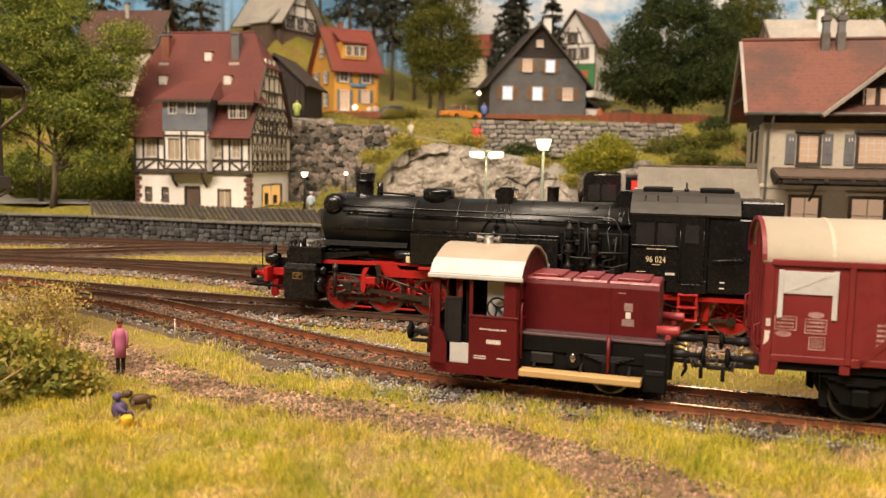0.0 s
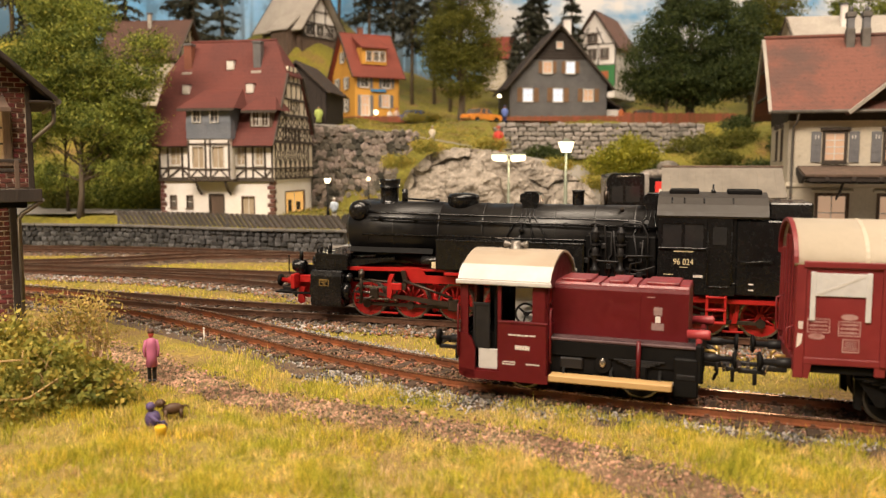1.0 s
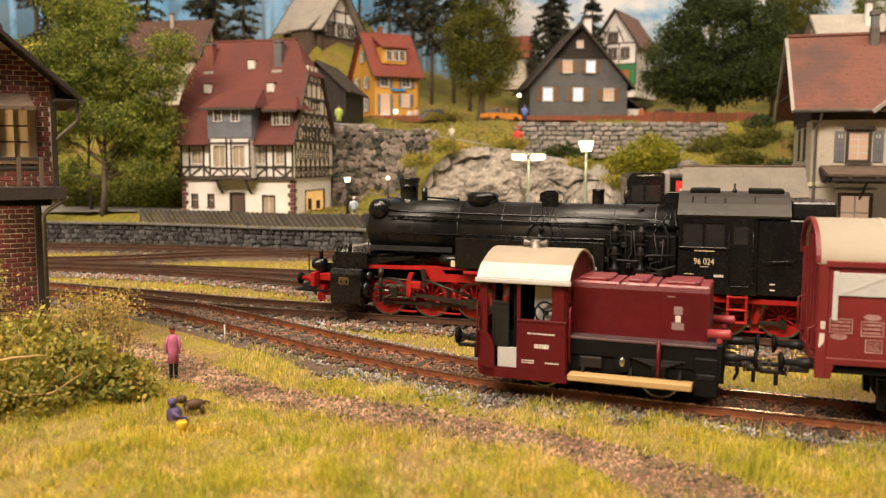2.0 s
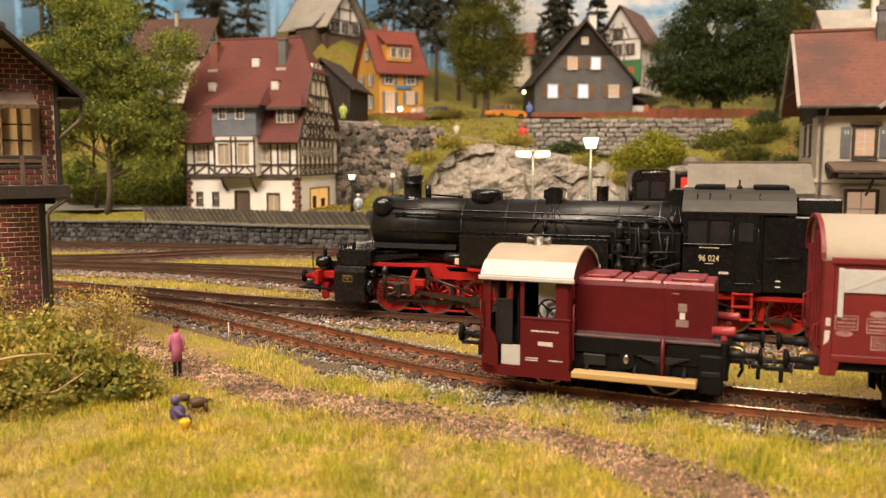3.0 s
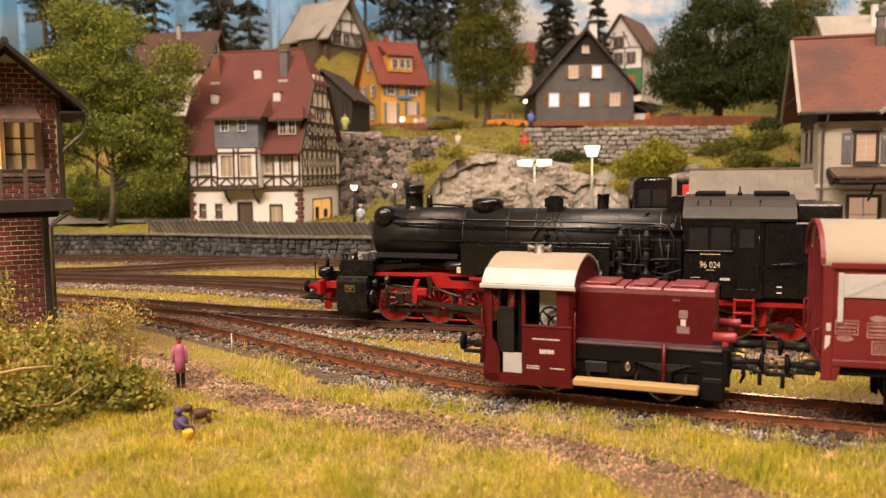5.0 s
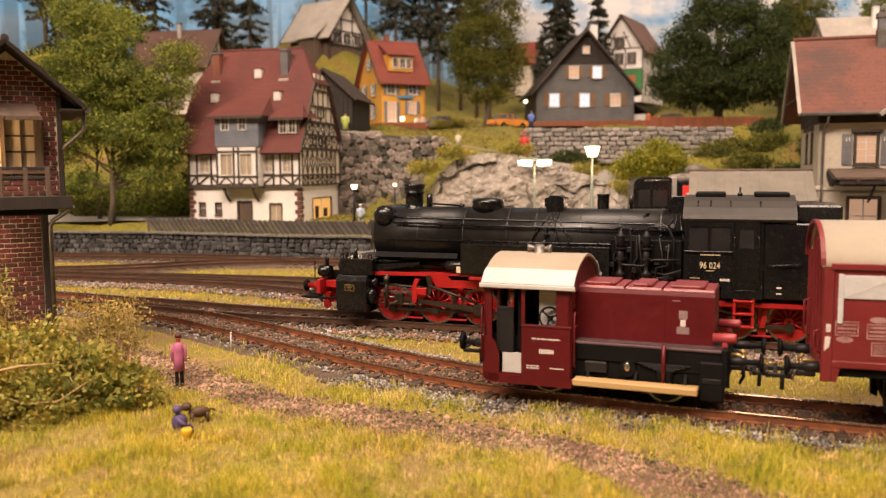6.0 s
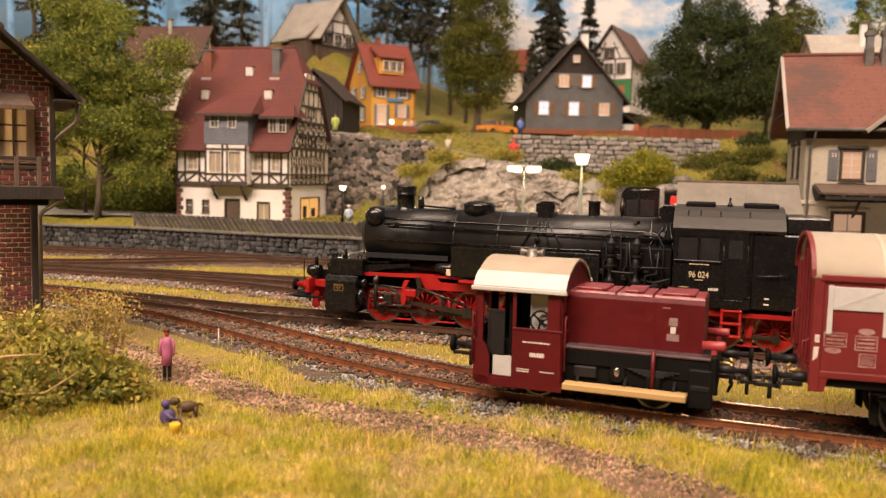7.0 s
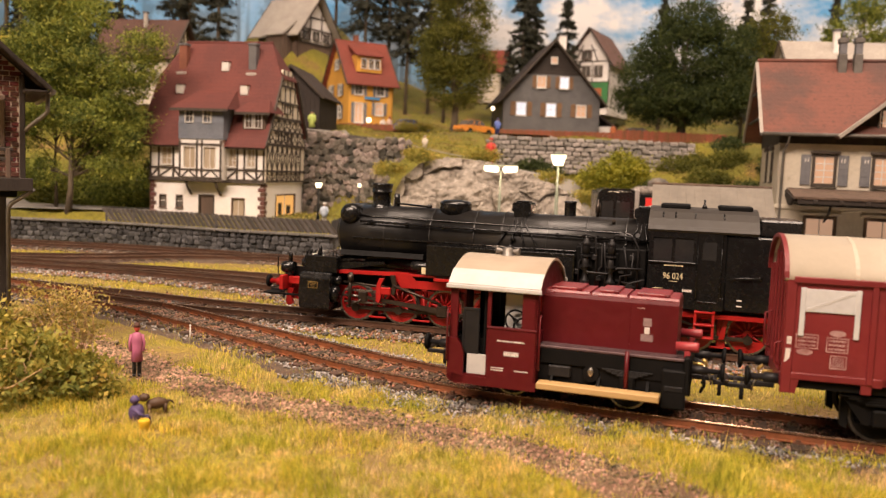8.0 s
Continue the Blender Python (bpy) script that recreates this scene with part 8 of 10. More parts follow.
    def lay(x0, x1, z0, z1, y, cut, limit=None):
        rows = int((z1 - z0) / course)
        for r in range(rows):
            z = z0 + (r + 0.5) * course
            a, b = (x0, x1) if limit is None else limit(z)
            x = x0 - (r % 2) * long / 2
            while x < x1:
                lo, hi = max(x, a), min(x + long, b)
                x += long
                cx = (lo + hi) / 2
                if hi - lo < 0.18 * long or any(h[0] - 0.08 < cx < h[1] + 0.08 and h[2] - 0.06 < z < h[3] + 0.06 for h in cut):
                    continue
                part("brick", None, None, wallp, m=at(cx, y + rng.normal(0, 0.003), z), mesh=cuts[min(cuts, key=lambda v: abs(v - (hi - lo - 0.03)))])
    lay(-uw, -0.1, 4.46, 7.16, -0.01, [(-1.48, -0.1, 5.17, 6.57)])
    lay(-0.46, -0.1, 4.46 + 5 * course, 4.46 + 16 * course, -0.01, [])
    lay(-uw, 0, 7.14, 8.2, -0.01, [], lambda z: (-uw / 2 - (8.32 - z) / 1.1 * uw / 2 + 0.05, -uw / 2 + (8.32 - z) / 1.1 * uw / 2 - 0.05))
    lay(-lw - 0.45, -0.6, 0.6, 4.1, 0.29, [])


signal_box(at(-10.51, 23.55, -0.05, 27))

# ---- materials of the scenery ----
M_wallstone = mat("blue_grey_wall_stone", (0.15, 0.148, 0.15), (0.07, 0.068, 0.07), rough=0.8, scale=2.2, fine=9, bump=0.03, spread=0.65, dark=0.6)
M_capstone = mat("pale_cap_stone", (0.2, 0.19, 0.175), (0.13, 0.12, 0.11), rough=0.85, scale=1.5, fine=9, spread=0.2)
M_cliffstone = mat("dark_masonry_stone", (0.36, 0.31, 0.26), (0.14, 0.12, 0.1), rough=0.85, scale=1.8, fine=7, bump=0.04, spread=0.85, dark=0.55, worn=(0.46, 0.41, 0.35))
M_palestone = mat("pale_masonry_stone", (0.44, 0.40, 0.36), (0.30, 0.27, 0.25), rough=0.85, scale=0.9, fine=7, bump=0.02, spread=0.4, dark=0.6)
M_joint = mat("dark_wall_joint", (0.075, 0.066, 0.056), (0.1, 0.088, 0.074), rough=0.95)
M_rock = mat("grey_cast_rock", (0.42, 0.365, 0.305), (0.26, 0.225, 0.185), rough=0.85, scale=0.4, fine=3.5, bump=0.14, dark=0.5, worn=(0.54, 0.49, 0.43), bump_scale=1.6)
M_fence = mat("dark_lattice_wood", (0.07, 0.062, 0.056), (0.105, 0.094, 0.084), rough=0.85, spread=0.3)
M_redfence = mat("red_brown_fence", (0.27, 0.085, 0.035), (0.2, 0.06, 0.028), rough=0.8, spread=0.25)
M_road = mat("pale_road", (0.33, 0.30, 0.26), (0.25, 0.23, 0.2), rough=0.9, scale=0.5, fine=6, dark=0.8)
M_bark = mat("grey_brown_bark", (0.17, 0.13, 0.085), (0.10, 0.075, 0.05), rough=0.9, scale=2, fine=10, bump=0.03, stretch=(2, 2, 0.4))
M_twig = mat("tan_twig", (0.55, 0.36, 0.16), (0.42, 0.27, 0.12), rough=0.85)
M_leaf = mat("fresh_green_leaf", (0.31, 0.36, 0.06), (0.095, 0.132, 0.027), rough=0.65, scale=0.6, fine=3, island=0.55, spec=0.3, col3=(0.48, 0.5, 0.09), thin=0.35)
M_darkleaf = mat("dark_green_leaf", (0.078, 0.105, 0.03), (0.045, 0.068, 0.02), rough=0.65, scale=0.4, fine=3, island=0.5, spec=0.3, col3=(0.09, 0.115, 0.025), thin=0.35)
M_midleaf = mat("olive_green_leaf", (0.2, 0.2, 0.03), (0.115, 0.125, 0.022), rough=0.65, scale=0.4, fine=3, island=0.5, spec=0.3, thin=0.35)
M_bushleaf = mat("yellow_green_leaf", (0.58, 0.5, 0.1), (0.24, 0.25, 0.045), rough=0.65, scale=0.6, fine=3, island=0.5, spec=0.3, col3=(0.46, 0.33, 0.055), thin=0.35)
M_dryleaf = mat("straw_yellow_leaf", (0.58, 0.45, 0.12), (0.4, 0.32, 0.075), rough=0.7, scale=0.8, island=0.4, thin=0.35)
M_brightleaf = mat("bright_yellow_green_leaf", (0.42, 0.4, 0.025), (0.28, 0.29, 0.025), rough=0.65, scale=0.7, island=0.4, thin=0.35)
M_turfleaf = mat("turf_flock", (0.24, 0.205, 0.035), (0.15, 0.14, 0.028), rough=0.8, scale=0.3, fine=3, island=0.4, col3=(0.3, 0.21, 0.07), world_space=True, thin=0.35)
M_needle = mat("pine_needles", (0.05, 0.05, 0.027), (0.032, 0.036, 0.021), rough=0.7, scale=0.4, island=0.5)
M_greenpole = mat("grey_green_pole", (0.20, 0.22, 0.17), (0.15, 0.17, 0.13), rough=0.5)


def dot(name, col, rough=0.6):
    return mat(name, col, rough=rough, scale=2, fine=8, dark=0.85)


# ---- stone walls ----
def stone_meshes(w, h, d, n, material, seed):
    r = random.Random(seed)
    out = []
    for i in range(n):
        g = G().box(-w / 2, w / 2, -d / 2, d / 2, -h / 2, h / 2, 0.16 * h)
        g.v = [(x * r.uniform(0.74, 1.08), y * r.uniform(0.7, 1.35), z * r.uniform(0.74, 1.08)) for x, y, z in g.v]
        me = g.mesh("stone")
        me.materials.append(material)
        out.append(me)
    return out


def stone_wall(name, line, zlow, ztop, w, h, meshes, label, cap=None, core=0.5, tilt=11):
    """Courses of single stones before a dark core, along a line in plan; ztop may change along it."""
    line = np.array(line, float)
    s = np.concatenate([[0], np.cumsum(np.linalg.norm(np.diff(line, axis=0), axis=1))])

    def at_s(d):
        p = np.array([np.interp(d, s, line[:, 0]), np.interp(d, s, line[:, 1])])
        q = np.array([np.interp(min(d + 0.3, s[-1]), s, line[:, 0]), np.interp(min(d + 0.3, s[-1]), s, line[:, 1])])
        o = np.array([np.interp(max(d - 0.3, 0), s, line[:, 0]), np.interp(max(d - 0.3, 0), s, line[:, 1])])
        t = (q - o) / np.linalg.norm(q - o)
        return p, t
    ob = thing(name, at(0, 0), label, "stone wall", kind="structure")
    ds = np.arange(0, s[-1] + 0.5, 0.8)
    rows = [at_s(d) for d in ds]
    vs = []
    for d, (p, t) in zip(ds, rows):
        n = np.array([-t[1], t[0]])
        top = ztop(d / s[-1])
        for o, z in ((0.05, zlow), (0.05, top), (core, top), (core, zlow)):
            vs.append((p[0] + n[0] * o, p[1] + n[1] * o, z))
    fs = [(4 * i + j, 4 * i + 4 + j, 4 * i + 4 + (j + 1) % 4, 4 * i + (j + 1) % 4) for i in range(len(ds) - 1) for j in range(4)] + [(0, 1, 2, 3), tuple(4 * len(ds) - 4 + j for j in (3, 2, 1, 0))]
    part("wall_core", G().add(vs, fs), M_joint, ob)
    r = random.Random(len(name))
    count, row, z = 0, 0, zlow + h / 2
    while z < max(ztop(k / 10) for k in range(11)):
        d = (row % 2) * w * 0.5
        while d < s[-1]:
            if z < ztop(d / s[-1]) - 0.02:
                p, t = at_s(d)
                part("stone", None, None, ob, m=at(p[0], p[1], z + r.uniform(-0.16, 0.16) * h * (2.2 if tilt > 20 else 1), math.degrees(math.atan2(t[1], t[0])) + r.uniform(-7, 7), r.uniform(-8, 8), r.uniform(-tilt, tilt)), mesh=r.choice(meshes))
                count += 1
            d += w * r.uniform(0.88, 1.12)
        z += h
        row += 1
    if cap:
        me = G().box(-0.36, 0.36, -0.28, 0.3, -0.07, 0.07, 0.03).mesh("cap_stone")
        me.materials.append(cap)
        for d in np.arange(0.3, s[-1], 0.76):
            p, t = at_s(d)
            part("cap_stone", None, None, ob, m=at(p[0], p[1], ztop(d / s[-1]) + 0.06, math.degrees(math.atan2(t[1], t[0])) + r.uniform(-2, 2)), mesh=me)
    return ob


yard_line = [(x, float(wall_y(x))) for x in (-28, -24.5, -21, -18.5, -16, -13.5, -11.5, -9.7, -7, -4.3)]
stone_wall("yard_wall", yard_line, -0.3, lambda t: 0.98, 0.44, 0.31, stone_meshes(0.42, 0.29, 0.22, 6, M_wallstone, 1), "low blue-grey stone retaining wall with grey cap stones", M_capstone)
stone_wall("cliff_wall", [(-10.5, 64.6), (-8, 63.2), (-6, 61.9), (-4, 60.9), (-2.0, 60.0), (0.2, 60.6)], 1.3, lambda t: 8.0 - 1.0 * t, 0.5, 0.42, stone_meshes(0.56, 0.5, 0.42, 14, M_cliffstone, 2),
           "high dark masonry wall holding the hillside road", core=3.0, tilt=48)
stone_wall("terrace_wall", [(7.6, 79.5), (14, 79.2), (20, 79.2), (27.0, 79.6)], 5.3, lambda t: 8.5 + 0.1 * t, 0.8, 0.42, stone_meshes(0.76, 0.4, 0.3, 6, M_palestone, 3),
           "pale stone wall below the slate house", core=0.8)


# ---- the rock face ----
def rock_face():
    """One broad broken face: big tilted planes, cracks between them, a fine rough grain."""
    nu, nv = 220, 96
    vs = []
    for i in range(nu + 1):
        u = i / nu
        x = -1.35 + 14.2 * u
        top = float(np.interp(x, [-1.35, -0.95, -0.38, 0.74, 2.57, 5.0, 6.9, 8.8, 10.6, 11.8, 12.85], [1.5, 3.3, 4.5, 5.5, 6.05, 5.9, 5.55, 4.9, 4.1, 3.3, 1.8]))
        yb = float(np.interp(u, [0, 0.06, 0.25, 0.6, 1.0], [58.2, 56.6, 55.2, 54.6, 54.8]))
        for j in range(nv + 1):
            v = j / nv
            w = min(v * 1.18, 1.0)
            z = -0.1 + (top + 0.1) * w
            back = 2.4 * w ** 2.2 + max(v - 0.85, 0) * 30
            q = Vector((x * 0.42 + 0.22 * z, z * 0.5 - 0.16 * x, 0.5))
            q += 0.25 * noise.noise_vector(Vector((x * 0.7, z * 0.7, 2.0)))
            near, cell = noise.voronoi(q)
            gap = min((near[1] - near[0]) / 0.05, 1.0)
            c = cell[0]
            tone = noise.cell_vector(c * 7.3)
            facet = (tone.x - 0.5) * 0.9 + (q - c).dot(Vector((tone.y - 0.5, tone.z - 0.5, 0))) * 1.9
            n = noise.fractal(Vector((x * 1.1, z * 1.5, 4.0)), 0.9, 2.1, 5) * 0.3
            strata = noise.ridged_multi_fractal(Vector((x * 0.35 + z * 0.5, z * 1.3 - x * 0.5, 1.0)), 1.0, 2.2, 4, 1.0, 2.0) * 0.14
            out = facet + n + strata - 0.08 * (1 - gap)
            edge = min(1.0, u * 10, (1 - u) * 10)
            vs.append((x + 0.15 * n, yb + back - out * edge, z + 0.25 * n * edge))
    fs = [(i * (nv + 1) + j, (i + 1) * (nv + 1) + j, (i + 1) * (nv + 1) + j + 1, i * (nv + 1) + j + 1) for i in range(nu) for j in range(nv)]
    ob = part("rock_face", G().add(vs, fs, False), M_rock)
    tagged(ob, "broken grey-beige rock face below the hillside road", "rock", kind="structure")


rock_face()


# ---- roads ----
ROADS = []


def road(pts, half, label, lift=0.06):
    line = smooth_line(pts, 0.6)
    ROADS.append(line)
    n = normals(line)
    vs, fs = [], []
    for p, q in zip(line, n):
        for o in (-half, -half / 2, 0, half / 2, half):
            x, y = p[0] + q[0] * o, p[1] + q[1] * o
            vs.append((x, y, float(ground_z(x, y)) + lift + (0.28 if y > 62 else 0)))
    for i in range(len(line) - 1):
        fs += [(5 * i + j, 5 * i + 5 + j, 5 * i + 6 + j, 5 * i + 1 + j) for j in range(4)]
    tagged(part("road", G().add(vs, [f[::-1] for f in fs], True), M_road), label, "road", kind="structure")


road([(-46, 64.4), (-34, 61.3), (-26, 59.4), (-20, 58.7), (-13, 59.4)], 2.3, "narrow pale road behind the stone wall", 0.14)
road([(-22, 72), (-12, 68.2), (-7.5, 66.2), (-3, 65.0), (0.3, 64.4), (3.5, 64.3), (6.4, 63.2), (10, 62.1), (13.2, 60.2)], 1.3, "pale village road along the top of the cliff", 0.1)
road([(-9, 88), (-3, 88.5), (4, 86), (8, 84), (14, 84.5)], 1.6, "pale village street before the houses", 0.1)


# ---- fences ----
def lattice_fence():
    f = thing("lattice_fence", at(0, 0), "dark wooden lattice fence on the stone wall", "fence")
    line = np.array([(x, float(wall_y(x)) + 0.12) for x in np.linspace(-19.0, -4.4, 60)])
    s = np.concatenate([[0], np.cumsum(np.linalg.norm(np.diff(line, axis=0), axis=1))])
    slat = G().box(-0.075, 0.075, -0.02, 0.02, -0.5, 0.5, 0.008).mesh("slat")
    slat.materials.append(M_fence)
    back_slat = G().box(-0.075, 0.075, -0.02, 0.02, -0.5, 0.5, 0.008).mesh("back_slat")
    back_slat.materials.append(M_timber)
    post = G().box(-0.06, 0.06, -0.06, 0.06, 0, 0.85, 0.015).mesh("post")
    post.materials.append(M_fence)
    for d in np.arange(0.1, s[-1], 0.36):
        x, y = np.interp(d, s, line[:, 0]), np.interp(d, s, line[:, 1])
        a = math.degrees(math.atan2(*(np.array([np.interp(d + 0.2, s, line[:, 1]) - y, np.interp(d + 0.2, s, line[:, 0]) - x + 1e-6]))))
        for k, t in enumerate((-38, -38)):
            part("slat", None, None, f, m=at(x + 0.18 * k, y + 0.07 * k, 1.55, a) @ pose(0, 0, 0, 0, t, 0), mesh=(slat, back_slat)[k])
    for d in np.arange(0, s[-1], 2.0):
        x, y = np.interp(d, s, line[:, 0]), np.interp(d, s, line[:, 1])
        part("post", None, None, f, m=at(x, y + 0.1, 1.0), mesh=post)
    for z in (1.25, 1.7):
        part("rail", G().tube([(x, y + 0.12, z) for x, y in line[::6]], 0.03, 4, smooth=False), M_fence, f)


lattice_fence()


def plank_fence(p, q, z0a, z0b, height, n, material, label, group=""):
    f = thing("plank_fence", at(0, 0), label, "fence", group)
    p, q = Vector((*p, z0a)), Vector((*q, z0b))
    d = (q - p)
    me = G().box(-0.5 * d.length / n * 0.94, 0.5 * d.length / n * 0.94, -0.03, 0.03, 0, height, 0.012).mesh("plank")
    me.materials.append(material)
    a = math.degrees(math.atan2(d.y, d.x))
    for i in range(n):
        c = p + d * ((i + 0.5) / n)
        part("plank", None, None, f, m=at(c.x, c.y, c.z + 0.04 * ((i * 7) % 3 - 1), a), mesh=me)
    for h in (0.25, 0.75):
        part("rail", G().tube([p + Vector((0, 0.06, height * h)), q + Vector((0, 0.06, height * h))], 0.04, 4, smooth=False), material, f)


plank_fence((-4.4, 49.8), (-2.3, 56.5), 0.75, 0.95, 1.2, 34, M_fence, "dark plank fence sloping back from the platform end")
tagged(part("fence_footing", G().add([(-4.5, 49.6, -0.3), (-2.2, 56.6, -0.3), (-2.2, 56.6, 0.95), (-4.5, 49.6, 0.8), (-4.8, 49.7, -0.3), (-2.5, 56.7, -0.3), (-2.5, 56.7, 0.95), (-4.8, 49.7, 0.8)],
                                       [(0, 1, 2, 3), (3, 2, 6, 7), (4, 7, 6, 5), (0, 3, 7, 4), (1, 5, 6, 2)]), M_wallstone), "low stone footing of the plank fence", "stone wall", kind="structure")
plank_fence((20.6, 84.2), (31.5, 83.0), 8.85, 8.7, 1.05, 52, M_redfence, "red-brown plank fence on the terrace", "terrace fences")
plank_fence((8.8, 84.6), (20.6, 84.2), 8.75, 8.85, 0.75, 56, M_redfence, "low red-brown plank fence before the slate house", "terrace fences")
plank_fence((-5.8, 90.0), (0.8, 88.4), 9.0, 8.9, 0.8, 30, M_redfence, "low red-brown garden fence before the yellow house", "garden fences")


# ---- trees and bushes ----
def leaves(verts_at, size, n_seed, material, name, parent=None, stretch=1.0):
    """Small bent leaves at the given points: each a four-cornered flake of two triangles."""
    p = np.asarray(verts_at)
    n = len(p)
    r = np.random.default_rng(n_seed)
    a = r.normal(0, 1, (n, 3))
    a /= np.linalg.norm(a, axis=1)[:, None]
    b = r.normal(0, 1, (n, 3))
    b -= a * (a * b).sum(1)[:, None]
    b /= np.linalg.norm(b, axis=1)[:, None]
    c = np.cross(a, b)
    s = size * r.uniform(0.55, 1.35, n)[:, None]
    v = np.stack([p - a * s * stretch, p + b * s * 0.55 + c * s * 0.15, p + a * s * stretch, p - b * s * 0.55 + c * s * 0.15], 1).reshape(-1, 3)
    f = np.array([(0, 1, 2), (0, 2, 3)])
    f = (f[None] + 4 * np.arange(n)[:, None, None]).reshape(-1, 3)
    ob = cloud(name, v, f, material)
    if parent is not None:
        ob.parent = parent
    return ob


def blob_points(blobs, n, seed, clump=0.35, per=40):
    """Points gathered in small clumps near the surfaces of overlapping balls."""
    r = np.random.default_rng(seed)
    vol = np.array([b[3] * b[4] * b[5] for b in blobs]) ** 0.67
    out = []
    for b, share in zip(blobs, vol / vol.sum()):
        k = max(3, int(n * share / per))
        d = r.normal(0, 1, (k, 3))
        d /= np.linalg.norm(d, axis=1)[:, None]
        rad = r.uniform(0.35, 1.0, k) ** 0.45
        c = d * rad[:, None] * np.array(b[3:6]) + np.array(b[:3])
        q = r.normal(0, 1, (k, per, 3)) * np.array([1, 1, 0.6]) * clump * r.uniform(0.6, 1.4, (k, 1, 1))
        out.append((c[:, None] + q).reshape(-1, 3))
    return np.vstack(out)


def limb_tree(m, name, label, height, r0, blobs, n, leaf, material, seed, clump=0.4, lean=(0, 0), group="", root=0.3, per=40):
    """A tapered trunk that forks into limbs towards each mass of leaves."""
    t = thing(name, m, label, "tree", group)
    r = random.Random(seed)
    g = G()
    top = Vector((lean[0], lean[1], height))
    pts, rad = [], []
    for i in range(8):
        f = i / 7
        pts.append(Vector((lean[0] * f + r.uniform(-0.1, 0.1) * (i > 0), lean[1] * f + r.uniform(-0.1, 0.1) * (i > 0), height * f - root * (i == 0))))
        rad.append(r0 * (1.35 if i == 0 else 1 - 0.8 * f))
    g.tube(pts, rad, 9)
    for b in blobs:
        c = Vector(b[:3])
        for _ in range(3):
            f = min(0.95, max(0.25, (c.z - b[5]) / height * r.uniform(0.6, 1.0)))
            s = pts[0].lerp(top, f)
            e = c + Vector((r.uniform(-0.5, 0.5) * b[3], r.uniform(-0.5, 0.5) * b[4], r.uniform(-0.1, 0.6) * b[5]))
            mid = s.lerp(e, 0.5) + Vector((r.uniform(-0.3, 0.3), r.uniform(-0.3, 0.3), r.uniform(-0.1, 0.4)))
            g.tube([s, mid, e], [r0 * 0.4 * (1 - 0.6 * f), r0 * 0.22, r0 * 0.06], 6)
    part("trunk", g, M_bark, t)
    crown = leaves(blob_points(blobs, n, seed, clump, per), leaf, seed + 1, material, "crown", t)
    return t


limb_tree(at(-22.2, 56.6, 1.5) @ Matrix.Diagonal((1.13, 1.13, 1.1, 1)), "deciduous_tree", "tall light green deciduous model tree with a thin forked trunk", 9.5, 0.18,
          [(-0.6, 0.2, 9.6, 2.3, 2.0, 2.0), (0.9, 0, 8.4, 2.0, 2.0, 1.6), (-2.4, 0.3, 7.6, 1.6, 1.6, 1.5), (2.9, 0.2, 7.4, 1.5, 1.4, 1.2), (-1.2, -0.4, 6.0, 1.9, 1.8, 1.3), (1.6, -0.3, 5.6, 1.9, 1.8, 1.2),
           (0.4, 0.5, 11.6, 1.7, 1.6, 1.4), (-3.0, 0.0, 4.4, 1.2, 1.2, 0.9), (2.9, 0.3, 4.2, 1.4, 1.3, 1.0), (-1.4, 0.2, 12.4, 1.5, 1.5, 1.3), (4.3, 0, 9.9, 1.2, 1.1, 1.0), (3.7, 0, 8.4, 1.3, 1.2, 1.0), (-3.6, 0.2, 9.2, 1.2, 1.2, 1.1),
           (2.5, 0.3, 2.9, 1.4, 1.2, 1.0), (3.3, 0.2, 5.8, 1.2, 1.2, 1.1), (-1.9, 0.3, 2.4, 1.2, 1.1, 0.8), (1.1, 0.6, 3.6, 0.9, 0.9, 0.8)], 98000, 0.075, M_leaf, 11, 0.36, (0.7, 0), root=0.4, per=110)
limb_tree(at(-23.7, 58.5, 1.56) @ Matrix.Diagonal((1.05, 1.05, 1.05, 1)), "deciduous_tree", "olive green deciduous model tree behind the road", 9.0, 0.11,
          [(-0.5, 0, 9.4, 2.4, 2.2, 2.6), (1.8, 0.2, 7.5, 1.8, 1.8, 1.6), (-2.2, 0, 6.5, 1.8, 1.8, 1.6), (0.2, 0, 12.6, 1.8, 1.8, 2.0)], 32000, 0.085, M_leaf, 12, 0.38)
limb_tree(at(-15.2, 60.5, 1.6), "deciduous_tree", "olive green tree beside the half-timbered house", 6.0, 0.2,
          [(-0.6, 0, 5.4, 1.9, 1.6, 2.0), (0.4, 0, 3.2, 1.6, 1.4, 1.4), (-1.8, 0, 3.0, 1.4, 1.4, 1.4)], 18000, 0.085, M_midleaf, 13, 0.36)
limb_tree(at(27.7, 85.8, 8.6) @ Matrix.Diagonal((0.99, 1.1, 1.06, 1)), "broad_tree", "broad dark green deciduous tree on the terrace", 8.0, 0.55,
          [(0, 0, 8.4, 5.2, 4.4, 3.4), (-3.8, 0, 6.0, 3.2, 3.0, 2.6), (4.0, 0, 6.2, 3.2, 3.0, 2.8), (-1.2, -1.5, 4.6, 3.4, 2.6, 1.8), (2.4, -1.2, 4.6, 3.0, 2.6, 1.7), (0.5, 0, 11.4, 3.6, 3.2, 2.2), (-5.2, 0, 4.4, 1.9, 1.9, 1.5), (5.2, 0, 9.4, 2.0, 2.2, 2.2), (5.6, 0, 5.0, 2.0, 1.9, 1.6), (0.4, -1.0, 3.2, 3.2, 2.2, 1.2), (-3.2, -0.6, 3.4, 2.0, 1.6, 1.2), (3.6, -0.6, 3.4, 2.0, 1.6, 1.2)],
          80000, 0.12, M_darkleaf, 14, 0.55, per=90)
